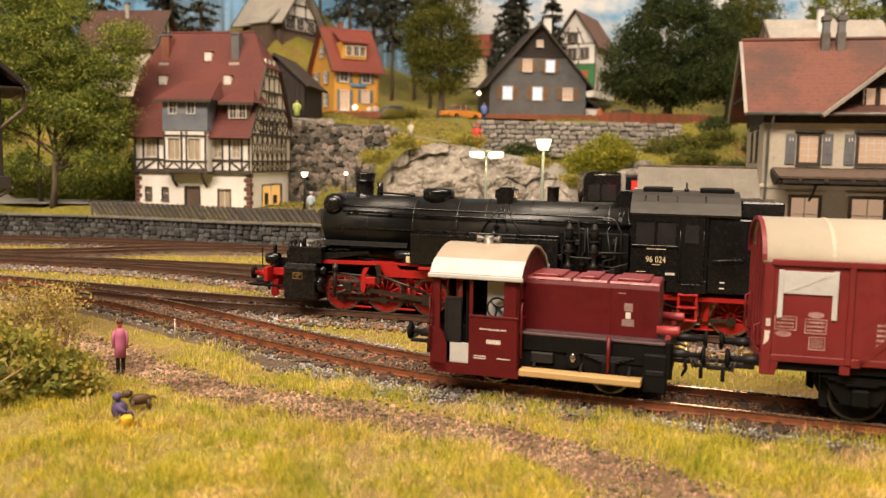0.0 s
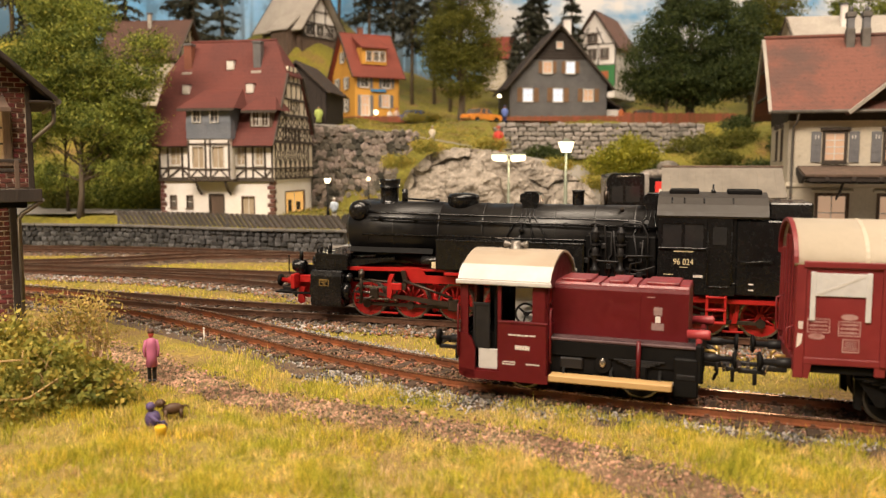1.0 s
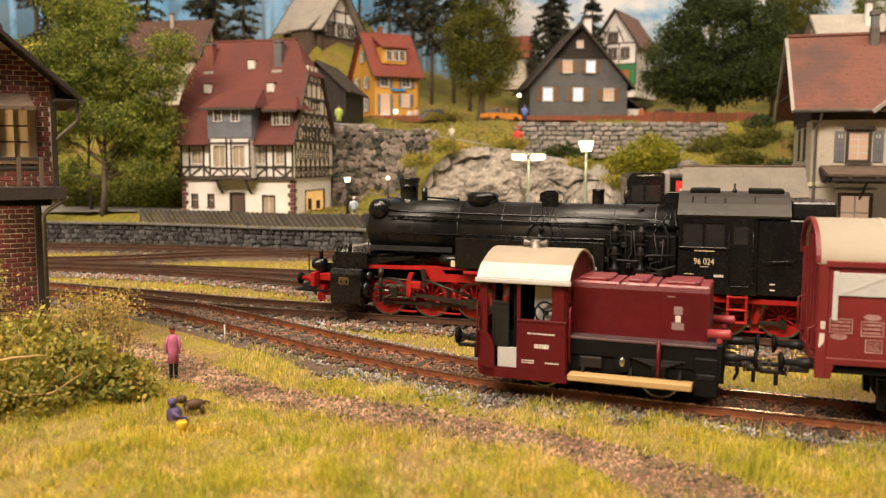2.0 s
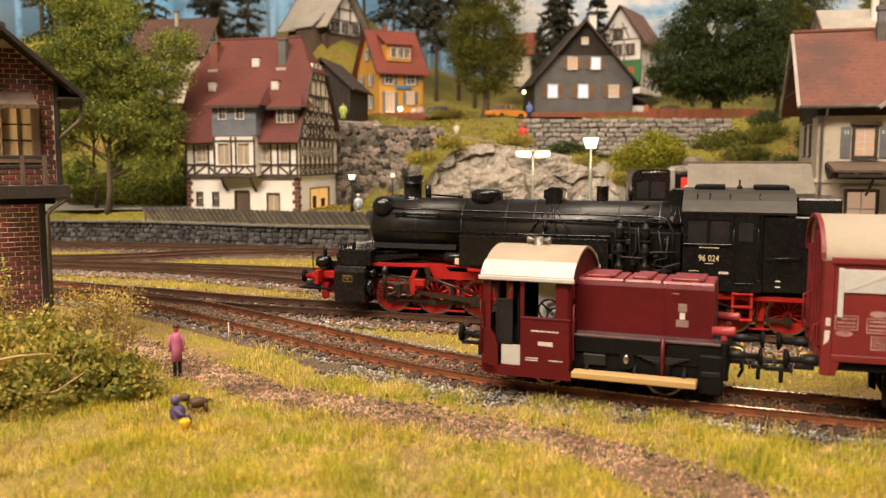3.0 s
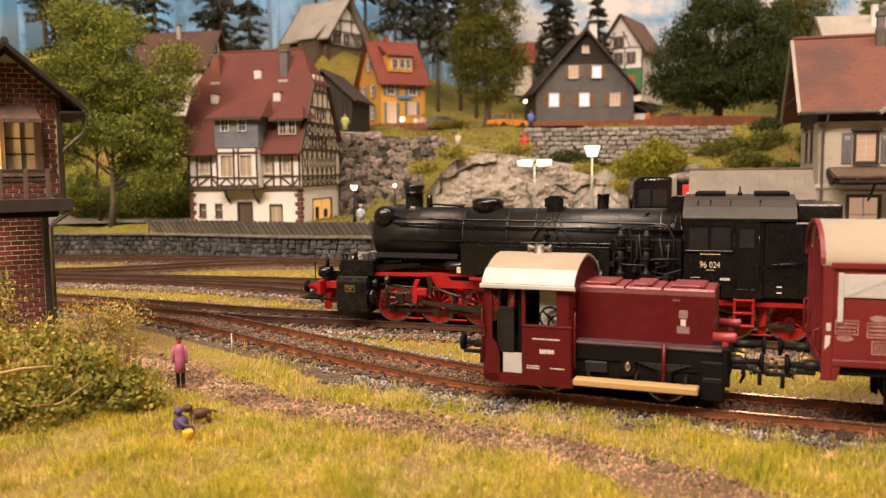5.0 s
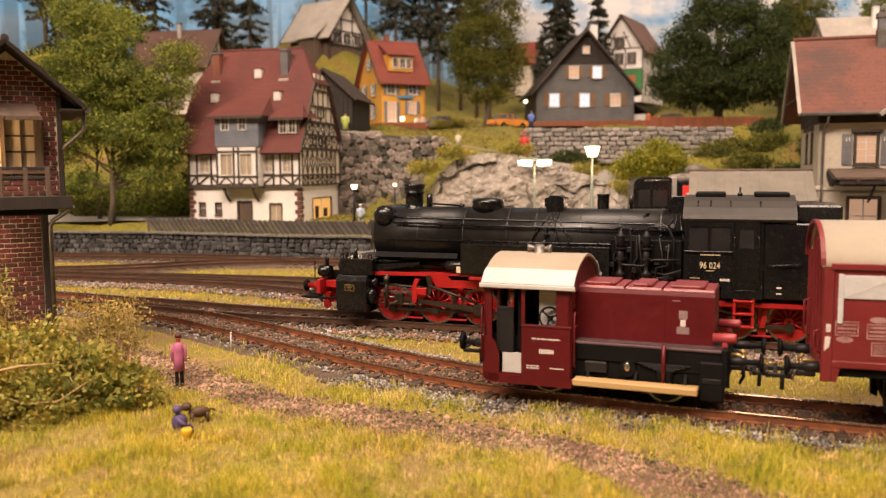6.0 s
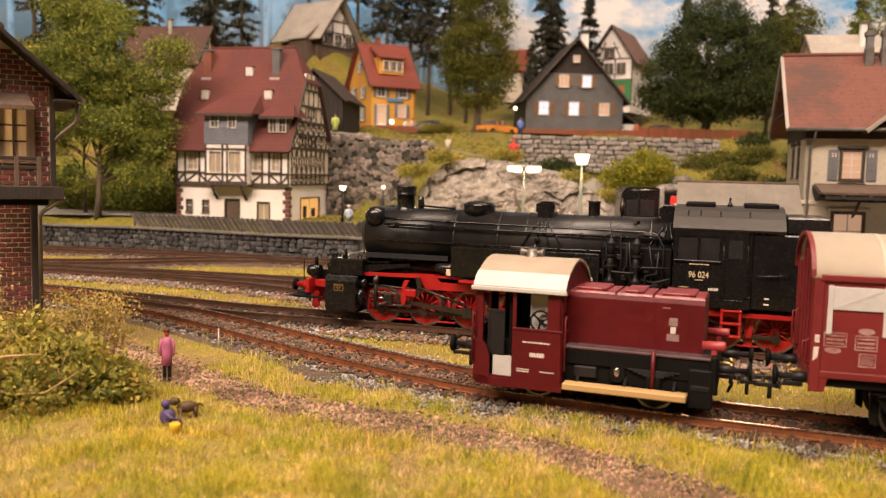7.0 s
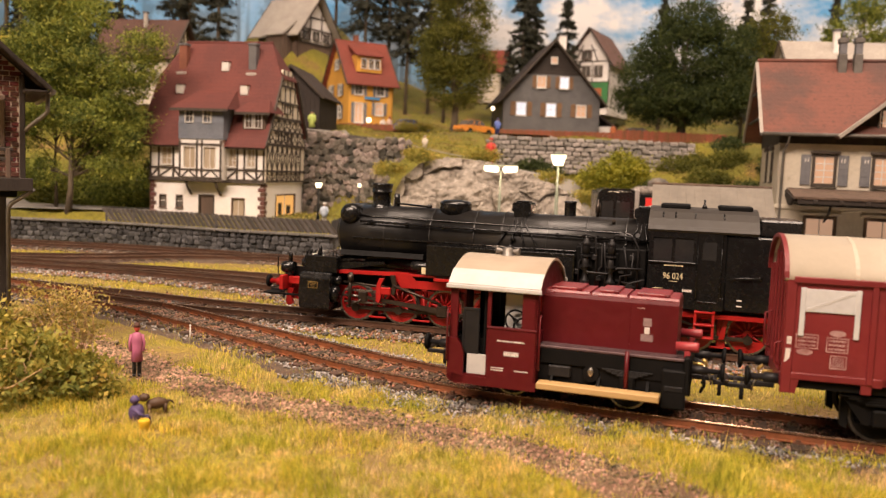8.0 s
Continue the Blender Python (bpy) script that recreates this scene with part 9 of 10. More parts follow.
limb_tree(at(4.5, 85.2, 8.6), "tall_tree", "tall dense olive green tree between the houses", 11.0, 0.4,
          [(0, 0, 5.2, 3.1, 2.8, 2.4), (-0.3, 0, 8.6, 3.3, 3.0, 2.8), (0.4, 0, 12.0, 2.9, 2.8, 3.0), (-1.9, 0, 6.6, 1.8, 1.8, 1.7), (2.0, 0, 7.0, 1.8, 1.8, 1.7), (0, 0, 15.0, 2.2, 2.2, 2.2)], 52000, 0.11, M_midleaf, 15, 0.5, per=90)
limb_tree(at(37.5, 90, float(ground_z(37.5, 90))), "deciduous_tree", "olive green tree behind the station roof", 10.0, 0.4,
          [(0, 0, 9.0, 3.6, 3.2, 3.2), (-2.5, 0, 6.5, 2.4, 2.4, 2.2), (2.5, 0, 7.0, 2.6, 2.4, 2.2), (0.5, 0, 12.5, 2.6, 2.6, 2.4)], 20000, 0.13, M_midleaf, 16, 0.45)
limb_tree(at(52.0, 98, float(ground_z(52, 98))), "deciduous_tree", "light green deciduous tree on the far hillside", 15.0, 0.4,
          [(0, 0, 14.5, 3.8, 3.4, 3.2), (-2.8, 0, 12.0, 2.4, 2.4, 2.0), (2.5, 0, 12.5, 2.6, 2.4, 2.2), (1.0, 0, 17.5, 2.8, 2.6, 2.2)], 11000, 0.15, M_leaf, 17, 0.5)


def pine(x, y, h, bare, width, seed, group="pines on the hill"):
    """A tall conifer: bare lower trunk, tiers of drooping needle sprays above."""
    z = float(ground_z(x, y))
    t = thing("pine_tree", at(x, y, z), "tall dark pine with a bare lower trunk", "tree", group)
    r = np.random.default_rng(seed)
    part("trunk", G().tube([(0, 0, -0.4), (0.1, 0, h * 0.5), (0, 0, h)], [0.26, 0.19, 0.03], 7), M_bark, t)
    tiers = 27
    out = []
    for i in range(tiers):
        f = i / (tiers - 1)
        zz = bare + (h - bare) * f + r.uniform(-0.35, 0.35)
        rad = width * (1 - f) ** 0.75 * r.uniform(0.55, 1.2) + 0.15
        for k in range(6):
            a = r.uniform(0, 6.28)
            drop = r.uniform(-0.3, 0.5)
            d = np.array([math.cos(a), math.sin(a)])
            u = r.uniform(0.1, 1, 42)
            q = np.stack([d[0] * u * rad, d[1] * u * rad, zz - drop * u - 0.22 * (u * rad) ** 1.2], -1)
            out.append(q + r.normal(0, 0.13, q.shape) * np.array([1, 1, 0.6]))
    leaves(np.vstack(out), 0.17, seed, M_needle, "crown", t, 1.7)


pine_rng = random.Random(21)
for x, y, h, bare, w in ((-44, 96, 17, 4, 2.6), (-39, 88, 15, 3, 2.4), (-36, 98, 18, 5, 2.6), (-30.5, 92, 17, 4, 2.6), (-24.5, 96, 18, 3, 2.7), (-20.0, 90, 15, 1.5, 2.7), (-17, 118, 16, 5, 2.4),
                         (-6, 112, 15, 6, 2.6), (-3.0, 115, 16, 7, 2.6), (-0.5, 111, 15, 6.5, 2.4), (2.5, 116, 16, 6, 2.6), (4.5, 112, 14, 5, 2.2), (14.0, 108, 13.5, 4.5, 2.1), (16.0, 112, 13, 5, 2.0), (19.2, 106, 12, 3, 1.9),
                         (41, 104, 13, 3, 2.2), (46, 110, 14, 3, 2.4), (52, 104, 13, 3, 2.2), (33, 112, 12, 3, 2.2), (58, 100, 15, 3, 2.4), (64, 108, 15, 3, 2.4), (-52, 90, 16, 4, 2.6), (-10.5, 120, 15, 5, 2.4), (-27.5, 104, 18, 5, 2.6)):
    pine(x, y, h * 1.4, bare * 1.2, w * 1.3, pine_rng.randrange(1000))


def bush(x, y, z, blobs, n, leaf, material, seed, label, name="bush", clump=0.3, twigs=0, twig_mat=None, per=30, thick=0.02):
    b = thing(name, at(x, y, z), label, "bush")
    r = random.Random(seed)
    g = G()
    for q in blobs:
        for _ in range(max(2, twigs)):
            e = Vector((q[0] + r.uniform(-0.9, 0.9) * q[3], q[1] + r.uniform(-0.9, 0.9) * q[4], q[2] + r.uniform(0.0, 1.0) * q[5]))
            s = Vector((q[0] + r.uniform(-0.3, 0.3) * q[3], q[1] + r.uniform(-0.3, 0.3) * q[4], -0.1))
            k = s.lerp(e, 0.55) + Vector((r.uniform(-0.25, 0.25), r.uniform(-0.25, 0.25), r.uniform(0, 0.2)))
            g.tube([s, k, e], [thick, thick * 0.75, thick * 0.4], 5)
    part("stem", g, twig_mat or M_bark, b)
    leaves(blob_points(blobs, n, seed, clump, per), leaf, seed + 5, material, "foliage", b)
    return b


# large shrubbery beside the signal box
bush(-9.6, 19.4, -0.35, [(-0.6, 0.2, 0.9, 1.5, 1.2, 0.95), (1.1, -0.4, 0.65, 1.3, 1.0, 0.8), (2.2, -0.3, 0.35, 0.9, 0.8, 0.55), (-2.0, 0.0, 1.1, 1.3, 1.2, 1.0), (-3.2, -0.6, 1.0, 1.3, 1.2, 1.0), (-0.4, -1.1, 0.5, 1.4, 0.8, 0.7),
                           (-2.2, -1.4, 0.5, 1.3, 0.8, 0.7), (-3.8, 0.6, 1.3, 1.2, 1.0, 1.0)], 34000, 0.078, M_bushleaf, 31, "dense yellow-green shrubbery with tan twigs beside the signal box", "shrubbery", 0.21, 18, M_twig, 60)
bush(-9.2, 20.7, -0.3, [(0.5, 0.0, 1.75, 0.65, 0.5, 0.6), (1.1, 0.2, 1.2, 0.6, 0.5, 0.6), (1.2, 0.1, 1.85, 0.45, 0.4, 0.4), (-2.3, 0.1, 2.0, 0.8, 0.6, 0.8), (-0.4, 0.0, 1.2, 0.8, 0.5, 0.5)], 4600, 0.045, M_dryleaf, 32, "loose straw-yellow shrub with thin bare twigs", "shrub", 0.2, 12, M_twig, thick=0.012)
bush(-11.9, 21.3, -0.3, [(0.0, 0.0, 2.3, 0.6, 0.4, 0.9), (-0.9, 0.0, 2.0, 0.7, 0.5, 1.0)], 2600, 0.06, M_leaf, 38, "green climbing growth at the brick wall", "climber", 0.16, 6, M_twig)
bush(-10.4, 17.6, -0.35, [(0, 0, 0.5, 1.2, 0.8, 0.6), (1.3, 0.2, 0.35, 1.0, 0.7, 0.45), (-1.4, 0, 0.6, 1.2, 0.9, 0.7)], 9000, 0.06, M_bushleaf, 33, "dark green undergrowth at the foot of the shrubbery", "undergrowth", 0.2, 4, M_twig)
arch = thing("bent_branch", at(-9.3, 17.9, -0.3), "bare bent tan branches lying in the shrubbery", "branch")
part("branch", G().tube([(-1.5, 0, 0.6), (-0.6, -0.1, 1.05), (0.3, -0.2, 1.25), (1.0, -0.2, 1.3)], [0.05, 0.04, 0.03, 0.015], 6), M_twig, arch)
part("branch", G().tube([(-0.5, -0.1, 1.05), (-0.2, -0.2, 0.6), (0.4, -0.3, 0.45), (1.1, -0.3, 0.5), (1.7, -0.2, 0.9)], [0.035, 0.03, 0.028, 0.02, 0.01], 6), M_twig, arch)
# bushes in the middle distance
bush(15.2, 62.0, 3.6, [(0, 0, 1.9, 1.7, 1.4, 1.1), (-1.3, 0, 1.4, 1.2, 1.0, 0.9), (1.3, 0, 2.1, 1.2, 1.0, 0.9), (0.4, 0, 0.6, 1.4, 1.1, 0.9), (-0.4, 0.6, -0.4, 1.0, 0.8, 0.9), (0.6, 0, 2.7, 0.9, 0.8, 0.7)], 13000, 0.1, M_brightleaf, 34, "bright yellow-green bush above the shelter", clump=0.32)
bush(10.4, 70.0, float(ground_z(10.4, 70)) - 0.1, [(0, 0, 0.7, 1.4, 1.1, 0.8), (1.2, 0, 0.5, 1.1, 0.9, 0.7)], 5000, 0.1, M_darkleaf, 35, "dark green bush below the terrace wall", clump=0.3)
for i, (x, y) in enumerate(((20.0, 68), (22.5, 67), (25, 70), (27.5, 67.5), (23.5, 73.5), (28, 73), (30.5, 69), (18.2, 70), (26, 76.5), (29.5, 77))):
    bush(x, y, float(ground_z(x, y)) - 0.1, [(0, 0, 0.5, 1.7, 1.4, 0.9), (1.2, 0.3, 0.3, 1.2, 1.1, 0.8)], 4000, 0.105, M_midleaf if i % 3 else M_darkleaf, 40 + i, "low olive green bushes on the grassy bank", clump=0.32)
for i, (x, y) in enumerate(((0.4, 50.2), (2.2, 49.9), (4.0, 49.3), (5.8, 48.9), (7.4, 48.6), (9.2, 48.2), (11.0, 47.7), (-1.4, 50.6))):
    bush(x, y, 0.15, [(0, 0, 0.35, 1.0, 0.5, 0.4), (0.6, 0.1, 0.3, 0.6, 0.5, 0.4)], 2500, 0.075, M_brightleaf if i % 2 else M_bushleaf, 60 + i, "low yellow-green hedge behind the platform", "hedge", 0.2)
for i, (x, y) in enumerate(((-27, 63.5), (-24, 65), (-20.5, 63.5), (-30, 66), (-17.8, 62.5), (-33, 63), (-26, 70), (-22, 70), (-31, 72))):
    bush(x, y, float(ground_z(x, y)) - 0.15, [(0, 0, 0.9, 2.0, 1.5, 1.3), (1.3, 0.2, 0.6, 1.4, 1.2, 1.0)], 4800, 0.11, (M_midleaf, M_leaf, M_leaf)[i % 3], 80 + i, "thick green bushes on the wooded bank", clump=0.36)
for i, (x, y, z) in enumerate(((-3.2, 58.8, 0.4), (-1.2, 57.4, 4.8), (0.8, 57.5, 5.9), (5, 58.2, 6.0), (9.5, 57.5, 4.6), (11.6, 55.5, 1.0), (-0.2, 88, 9.2), (1.4, 90, 9.4), (12.4, 58.5, 3.4))):
    bush(x, y, z, [(0, 0, 0.25, 1.1, 0.7, 0.4)], 2200, 0.07, M_bushleaf, 100 + i, "patch of yellow-green growth on the rock", "rock_growth", 0.22)


# ---- scattered turf on the hillside ----
def hillside_turf():
    r = np.random.default_rng(77)
    n = 90000
    x, y = r.uniform(-34, 44, n), 56 + 60 * r.beta(1.0, 1.6, n)
    k = np.array([noise.noise((a * 0.25, b * 0.25, 1.2)) + 0.5 * noise.noise((a * 0.9, b * 0.9, 5.0)) for a, b in zip(x, y)])
    keep = (k > -0.12) & ~((y < 68) & (x < -9))
    keep &= ~((x > -2.5) & (x < 12.5) & (y < 60))
    for p in ROADS:
        keep &= np.hypot(x[:, None] - p[None, ::2, 0], y[:, None] - p[None, ::2, 1]).min(1) > 1.35
    x, y, k = x[keep], y[keep], k[keep]
    z = ground_z(x, y) + 0.25 * sm(70, 74, y) * np.sin(0.5 * x + 0.3 * y) + r.uniform(0.0, 0.16, len(x))
    for part_of, material, label in ((k < 0.12, M_turfleaf, "mottled olive turf flock covering the hillside"), (k >= 0.12, M_bushleaf, "yellow-green turf flock covering the hillside")):
        ob = leaves(np.stack([x, y, z], -1)[part_of], 0.085, 78, material, "hillside_turf")
        tagged(ob, label, "turf", kind="stuff")


hillside_turf()


# ---- lamps ----
def lantern_post(x, y, z, h, label, glow_size=0.42, pole=0.1, shape="lantern", watts=0.02, mt=None):
    p = thing("street_lamp", at(x, y, z), label, "street lamp")
    part("pole", G().tube([(0, 0, -0.1), (0, 0, 0.5), (0, 0, 0.55), (0, 0, h * 0.72), (0, 0, h * 0.73), (0, 0, h)], [pole * 1.5, pole * 1.4, pole, pole * 0.9, pole * 0.65, pole * 0.6], 10), mt or M_greenpole, p)
    s = glow_size
    if shape == "lantern":
        part("lantern", G().add([(-s * 0.6, -s * 0.6, h), (s * 0.6, -s * 0.6, h), (s * 0.6, s * 0.6, h), (-s * 0.6, s * 0.6, h), (-s, -s, h + s * 1.5), (s, -s, h + s * 1.5), (s, s, h + s * 1.5), (-s, s, h + s * 1.5)],
                                [(3, 2, 1, 0), (4, 5, 6, 7), (0, 1, 5, 4), (1, 2, 6, 5), (2, 3, 7, 6), (3, 0, 4, 7)]), M_lamp, p, "glowing lantern glass")
        part("lantern_cap", G().tube([(0, 0, h + s * 1.5), (0, 0, h + s * 1.75), (0, 0, h + s * 2.0)], [s * 1.3, s * 0.7, s * 0.15], 4, smooth=False), mt or M_greenpole, p)
    elif shape == "ball":
        part("globe", G().ball((0, 0, h + s * 0.8), s, 12, 8), M_lamp, p, "glowing round globe")
    else:
        for e in (-1, 1):
            part("arm_lamp", G().tube([(0.12 * e, 0, h), (0.2 * e, 0, h + 0.02), (0.85 * e, 0, h + 0.1), (0.95 * e, 0, h + 0.1)], [0.1, 0.18, 0.2, 0.1], 10), M_lamp, p, "glowing flat lamp arm")
        part("hood", G().box(-0.95, 0.95, -0.22, 0.22, h + 0.22, h + 0.3, 0.03), M_greenpole, p)
    d = bpy.data.lights.new("lamp_bulb", "POINT")
    d.energy, d.color, d.shadow_soft_size = watts, (1.0, 0.8, 0.5), 0.004
    lo = new("lamp_bulb", d)
    lo.matrix_world = at(x, y - s - 0.35, z + h - 0.25)


lantern_post(7.93, 45.1, 0.3, 5.3, "tall grey-green platform lamp with a glowing lantern", 0.36, 0.11)
lantern_post(5.2, 48.0, 0.3, 4.95, "double-armed platform lamp with flat glowing heads", 0.3, 0.09, "arms")
lantern_post(-5.55, 53.2, 1.5, 2.25, "dark lamp post with a square lit lantern beside the house", 0.2, 0.07, "lantern", 0.012, M_blackmatt)
lantern_post(-3.28, 58.2, 0.4, 3.4, "dark lamp post with a lit globe below the cliff wall", 0.13, 0.06, "ball", 0.012, M_blackmatt)
lantern_post(8.2, 84.0, 8.8, 2.5, "small lit globe lamp in the village street", 0.2, 0.05, "ball", 0.008, M_blackmatt)
lantern_post(-4.2, 90.5, 9.0, 1.0, "small lit globe lamp before the yellow house", 0.26, 0.05, "ball", 0.012, M_blackmatt)


# ---- cars ----
def car(x, y, z, rz, paint, label, van=False):
    c = thing("car", at(x, y, z, rz), label, "car", "parked model cars")
    low = [(-2.0, 0.3), (2.0, 0.3), (2.08, 0.5), (2.0, 0.78), (1.1, 0.9), (-1.3, 0.92), (-2.0, 0.85), (-2.08, 0.5)]
    g = G().prism(low, -0.78, 0.78, "y")
    g.v = [(px_, py_ * (1 - 0.06 * (pz_ > 0.7)), pz_) for px_, py_, pz_ in g.v]
    body = part("body", g, paint, c)
    cab = [(-1.55, 0.88), (0.95, 0.88), (0.45, 1.36), (0.2, 1.42), (-0.9, 1.42), (-1.2, 1.34)]
    part("roof", G().prism([(-1.05, 1.33), (0.42, 1.33), (0.22, 1.44), (-0.9, 1.44)], -0.6, 0.6, "y"), paint, body)
    part("cabin_glass", G().prism(cab, -0.63, 0.63, "y"), M_pane, body)
    for px_ in (0.1, -0.62):
        part("door_pillar", G().box(px_ - 0.05, px_ + 0.05, -0.66, 0.66, 0.88, 1.4, 0.01), paint, body)
    for wx in (-1.25, 1.25):
        for wy in (-0.72, 0.72):
            w = part("wheel", G().disc_ring((wx, wy, 0.3), (0, 1, 0), 0.14, 0.31, 0.2, 16), M_blackmatt, c)
            part("hub_cap", G().disc_ring((wx, wy, 0.3), (0, 1, 0), 0.0, 0.15, 0.16, 12), M_chrome, w)
    for s in (-1, 1):
        part("bumper", G().box(2.02 * s - 0.06, 2.02 * s + 0.06, -0.76, 0.76, 0.36, 0.48, 0.02), M_chrome, c)
        part("headlight", G().tube([(2.0, 0.52 * s, 0.64), (2.07, 0.52 * s, 0.64)], 0.11, 10), M_whiteframe, c)
        part("tail_light", G().box(-2.07, -2.0, 0.5 * s - 0.08, 0.5 * s + 0.08, 0.58, 0.7, 0.01), M_red, c)
    return c


car(-0.2, 52.6, 0.15, 170, dot("white_car_paint", (0.75, 0.73, 0.70), 0.35), "white model car parked behind the platform")
car(1.5, 52.4, 0.15, 5, dot("beige_car_paint", (0.45, 0.38, 0.27), 0.35), "beige model car parked below the rock")
car(3.7, 51.2, 0.15, 172, dot("cream_car_paint", (0.72, 0.62, 0.42), 0.35), "cream model car parked below the rock")
car(6.2, 50.8, 0.15, 170, dot("yellow_car_paint", (0.78, 0.52, 0.03), 0.35), "bright yellow model car parked below the rock")
car(9.0, 50.2, 0.15, 168, dot("blue_car_paint", (0.08, 0.13, 0.26), 0.35), "dark blue model car parked below the rock")
car(6.4, 83.3, 8.75, 38, dot("orange_car_paint", (0.75, 0.28, 0.04), 0.35), "orange model car parked in the village street")
car(0.1, 90.2, 8.95, 35, dot("navy_car_paint", (0.04, 0.11, 0.42), 0.35), "bright navy blue model car beside the yellow house")
car(23.3, 85.6, 8.8, 5, dot("black_car_paint", (0.03, 0.03, 0.03), 0.35), "black model car behind the terrace fence")


# ---- figurines: plain painted shapes ----
def figurine(x, y, z, h, top, legs, label, head=(0.55, 0.33, 0.22), hat=None, rz=0.0, arms=True, coat=0.42):
    """A small cast figure: two legs, a coat, arms and a round head, as one plain mesh."""
    s = h / 1.75
    g = G()
    g.tube([(-0.1 * s, 0, 0), (-0.1 * s, 0, 0.45 * s), (-0.08 * s, 0, 0.85 * s)], [0.075 * s, 0.085 * s, 0.11 * s], 8)
    g.tube([(0.1 * s, 0, 0), (0.1 * s, 0, 0.45 * s), (0.08 * s, 0, 0.85 * s)], [0.075 * s, 0.085 * s, 0.11 * s], 8)
    for e in (-1, 1):
        g.box(0.1 * s * e - 0.06 * s, 0.1 * s * e + 0.06 * s, -0.17 * s, 0.08 * s, 0, 0.08 * s, 0.02 * s)
    n_leg = len(g.f)
    z0 = (0.85 - coat * 0.5) * s
    g.tube([(0, 0, z0), (0, 0, 0.9 * s), (0, 0, 1.2 * s), (0, 0, 1.4 * s), (0, 0, 1.47 * s)], [0.24 * s, 0.21 * s, 0.22 * s, 0.2 * s, 0.07 * s], 12)
    if arms:
        for e in (-1, 1):
            g.tube([(0.2 * e * s, 0, 1.38 * s), (0.28 * e * s, -0.02 * s, 1.1 * s), (0.25 * e * s, -0.1 * s, 0.84 * s)], [0.075 * s, 0.065 * s, 0.05 * s], 7)
    n_top = len(g.f)
    g.ball((0, 0, 1.6 * s), 0.125 * s, 12, 8, (0.9, 1, 1.15))
    n_head = len(g.f)
    g.tube([(0, 0.01 * s, 1.62 * s), (0, 0.01 * s, 1.7 * s), (0, 0.01 * s, 1.77 * s)], [0.135 * s, 0.13 * s, 0.06 * s], 10)
    ob = part("figurine", g, None)
    for mt in (legs, top, dot("figurine_skin", head), hat or legs):
        ob.data.materials.append(mt)
    idx = [0] * n_leg + [1] * (n_top - n_leg) + [2] * (n_head - n_top) + [3] * (len(g.f) - n_head)
    ob.data.polygons.foreach_set("material_index", idx)
    ob.matrix_world = at(x, y, z, rz)
    return tagged(ob, label, "figurine")


C_navy, C_black = dot("navy_cloth", (0.03, 0.05, 0.2)), dot("black_cloth", (0.015, 0.015, 0.018))
C_pink, C_hair = dot("pink_coat", (0.50, 0.14, 0.25)), dot("red_brown_hair", (0.10, 0.035, 0.02))
child = figurine(-6.62, 20.8, -0.28, 1.3, C_pink, C_black, "small painted figurine in a pink coat on the path", head=(0.62, 0.10, 0.07), hat=C_hair, rz=15, coat=0.7)
child.matrix_world = child.matrix_world @ Matrix.Diagonal((0.8, 0.8, 1.0, 1))
figurine(-0.5, 48.7, 0.33, 1.75, C_navy, C_black, "painted figurine in a dark blue uniform on the platform", rz=10)
figurine(0.35, 48.5, 0.33, 1.75, C_navy, C_black, "painted figurine in a dark blue uniform on the platform", rz=-20)
figurine(-1.9, 50.2, 0.33, 1.6, dot("pale_blue_cloth", (0.25, 0.3, 0.6)), C_navy, "painted figurine in pale blue behind the platform")
figurine(6.1, 46.3, 0.33, 1.7, dot("blue_coat", (0.07, 0.09, 0.5)), dot("ochre_cloth", (0.6, 0.3, 0.06)), "painted figurine in a blue coat on the platform")
figurine(5.0, 46.6, 0.33, 1.2, dot("orange_coat", (0.75, 0.2, 0.03)), C_black, "small painted figurine in an orange coat on the platform")
figurine(-5.1, 52.6, 1.5, 1.35, dot("light_blue_shirt", (0.45, 0.52, 0.62)), dot("pale_trousers", (0.5, 0.48, 0.45)), "painted figurine in light clothes beside the lamp")
figurine(6.1, 63.2, 5.58, 2.1, dot("red_dress", (0.6, 0.05, 0.03)), dot("red_skirt", (0.5, 0.05, 0.03)), "painted figurine in red on the village road", coat=0.9)
figurine(-7.6, 67.2, 7.73, 1.7, dot("lime_dress", (0.5, 0.6, 0.15)), C_black, "painted figurine in a lime dress by the barn", coat=0.9)
figurine(-2.0, 89.6, 8.9, 1.7, dot("cream_dress", (0.7, 0.5, 0.4)), dot("red_trousers", (0.45, 0.08, 0.06)), "painted figurine in cream before the yellow house")
figurine(-2.7, 89.9, 8.9, 1.6, dot("white_shirt", (0.75, 0.7, 0.65)), dot("tan_trousers", (0.4, 0.25, 0.12)), "painted figurine in white before the yellow house")
figurine(8.6, 82.6, 8.75, 1.7, dot("sky_blue_coat", (0.15, 0.22, 0.6)), C_navy, "painted figurine in sky blue in the village street")
figurine(20.6, 85.4, 8.9, 1.6, dot("rust_coat", (0.55, 0.16, 0.05)), C_black, "painted figurine in rust red on the terrace")
figurine(1.2, 63.8, 6.5, 1.2, dot("pale_dress", (0.7, 0.62, 0.5)), dot("pale_skirt", (0.6, 0.5, 0.4)), "small pale painted figurine on the road edge", coat=0.9)


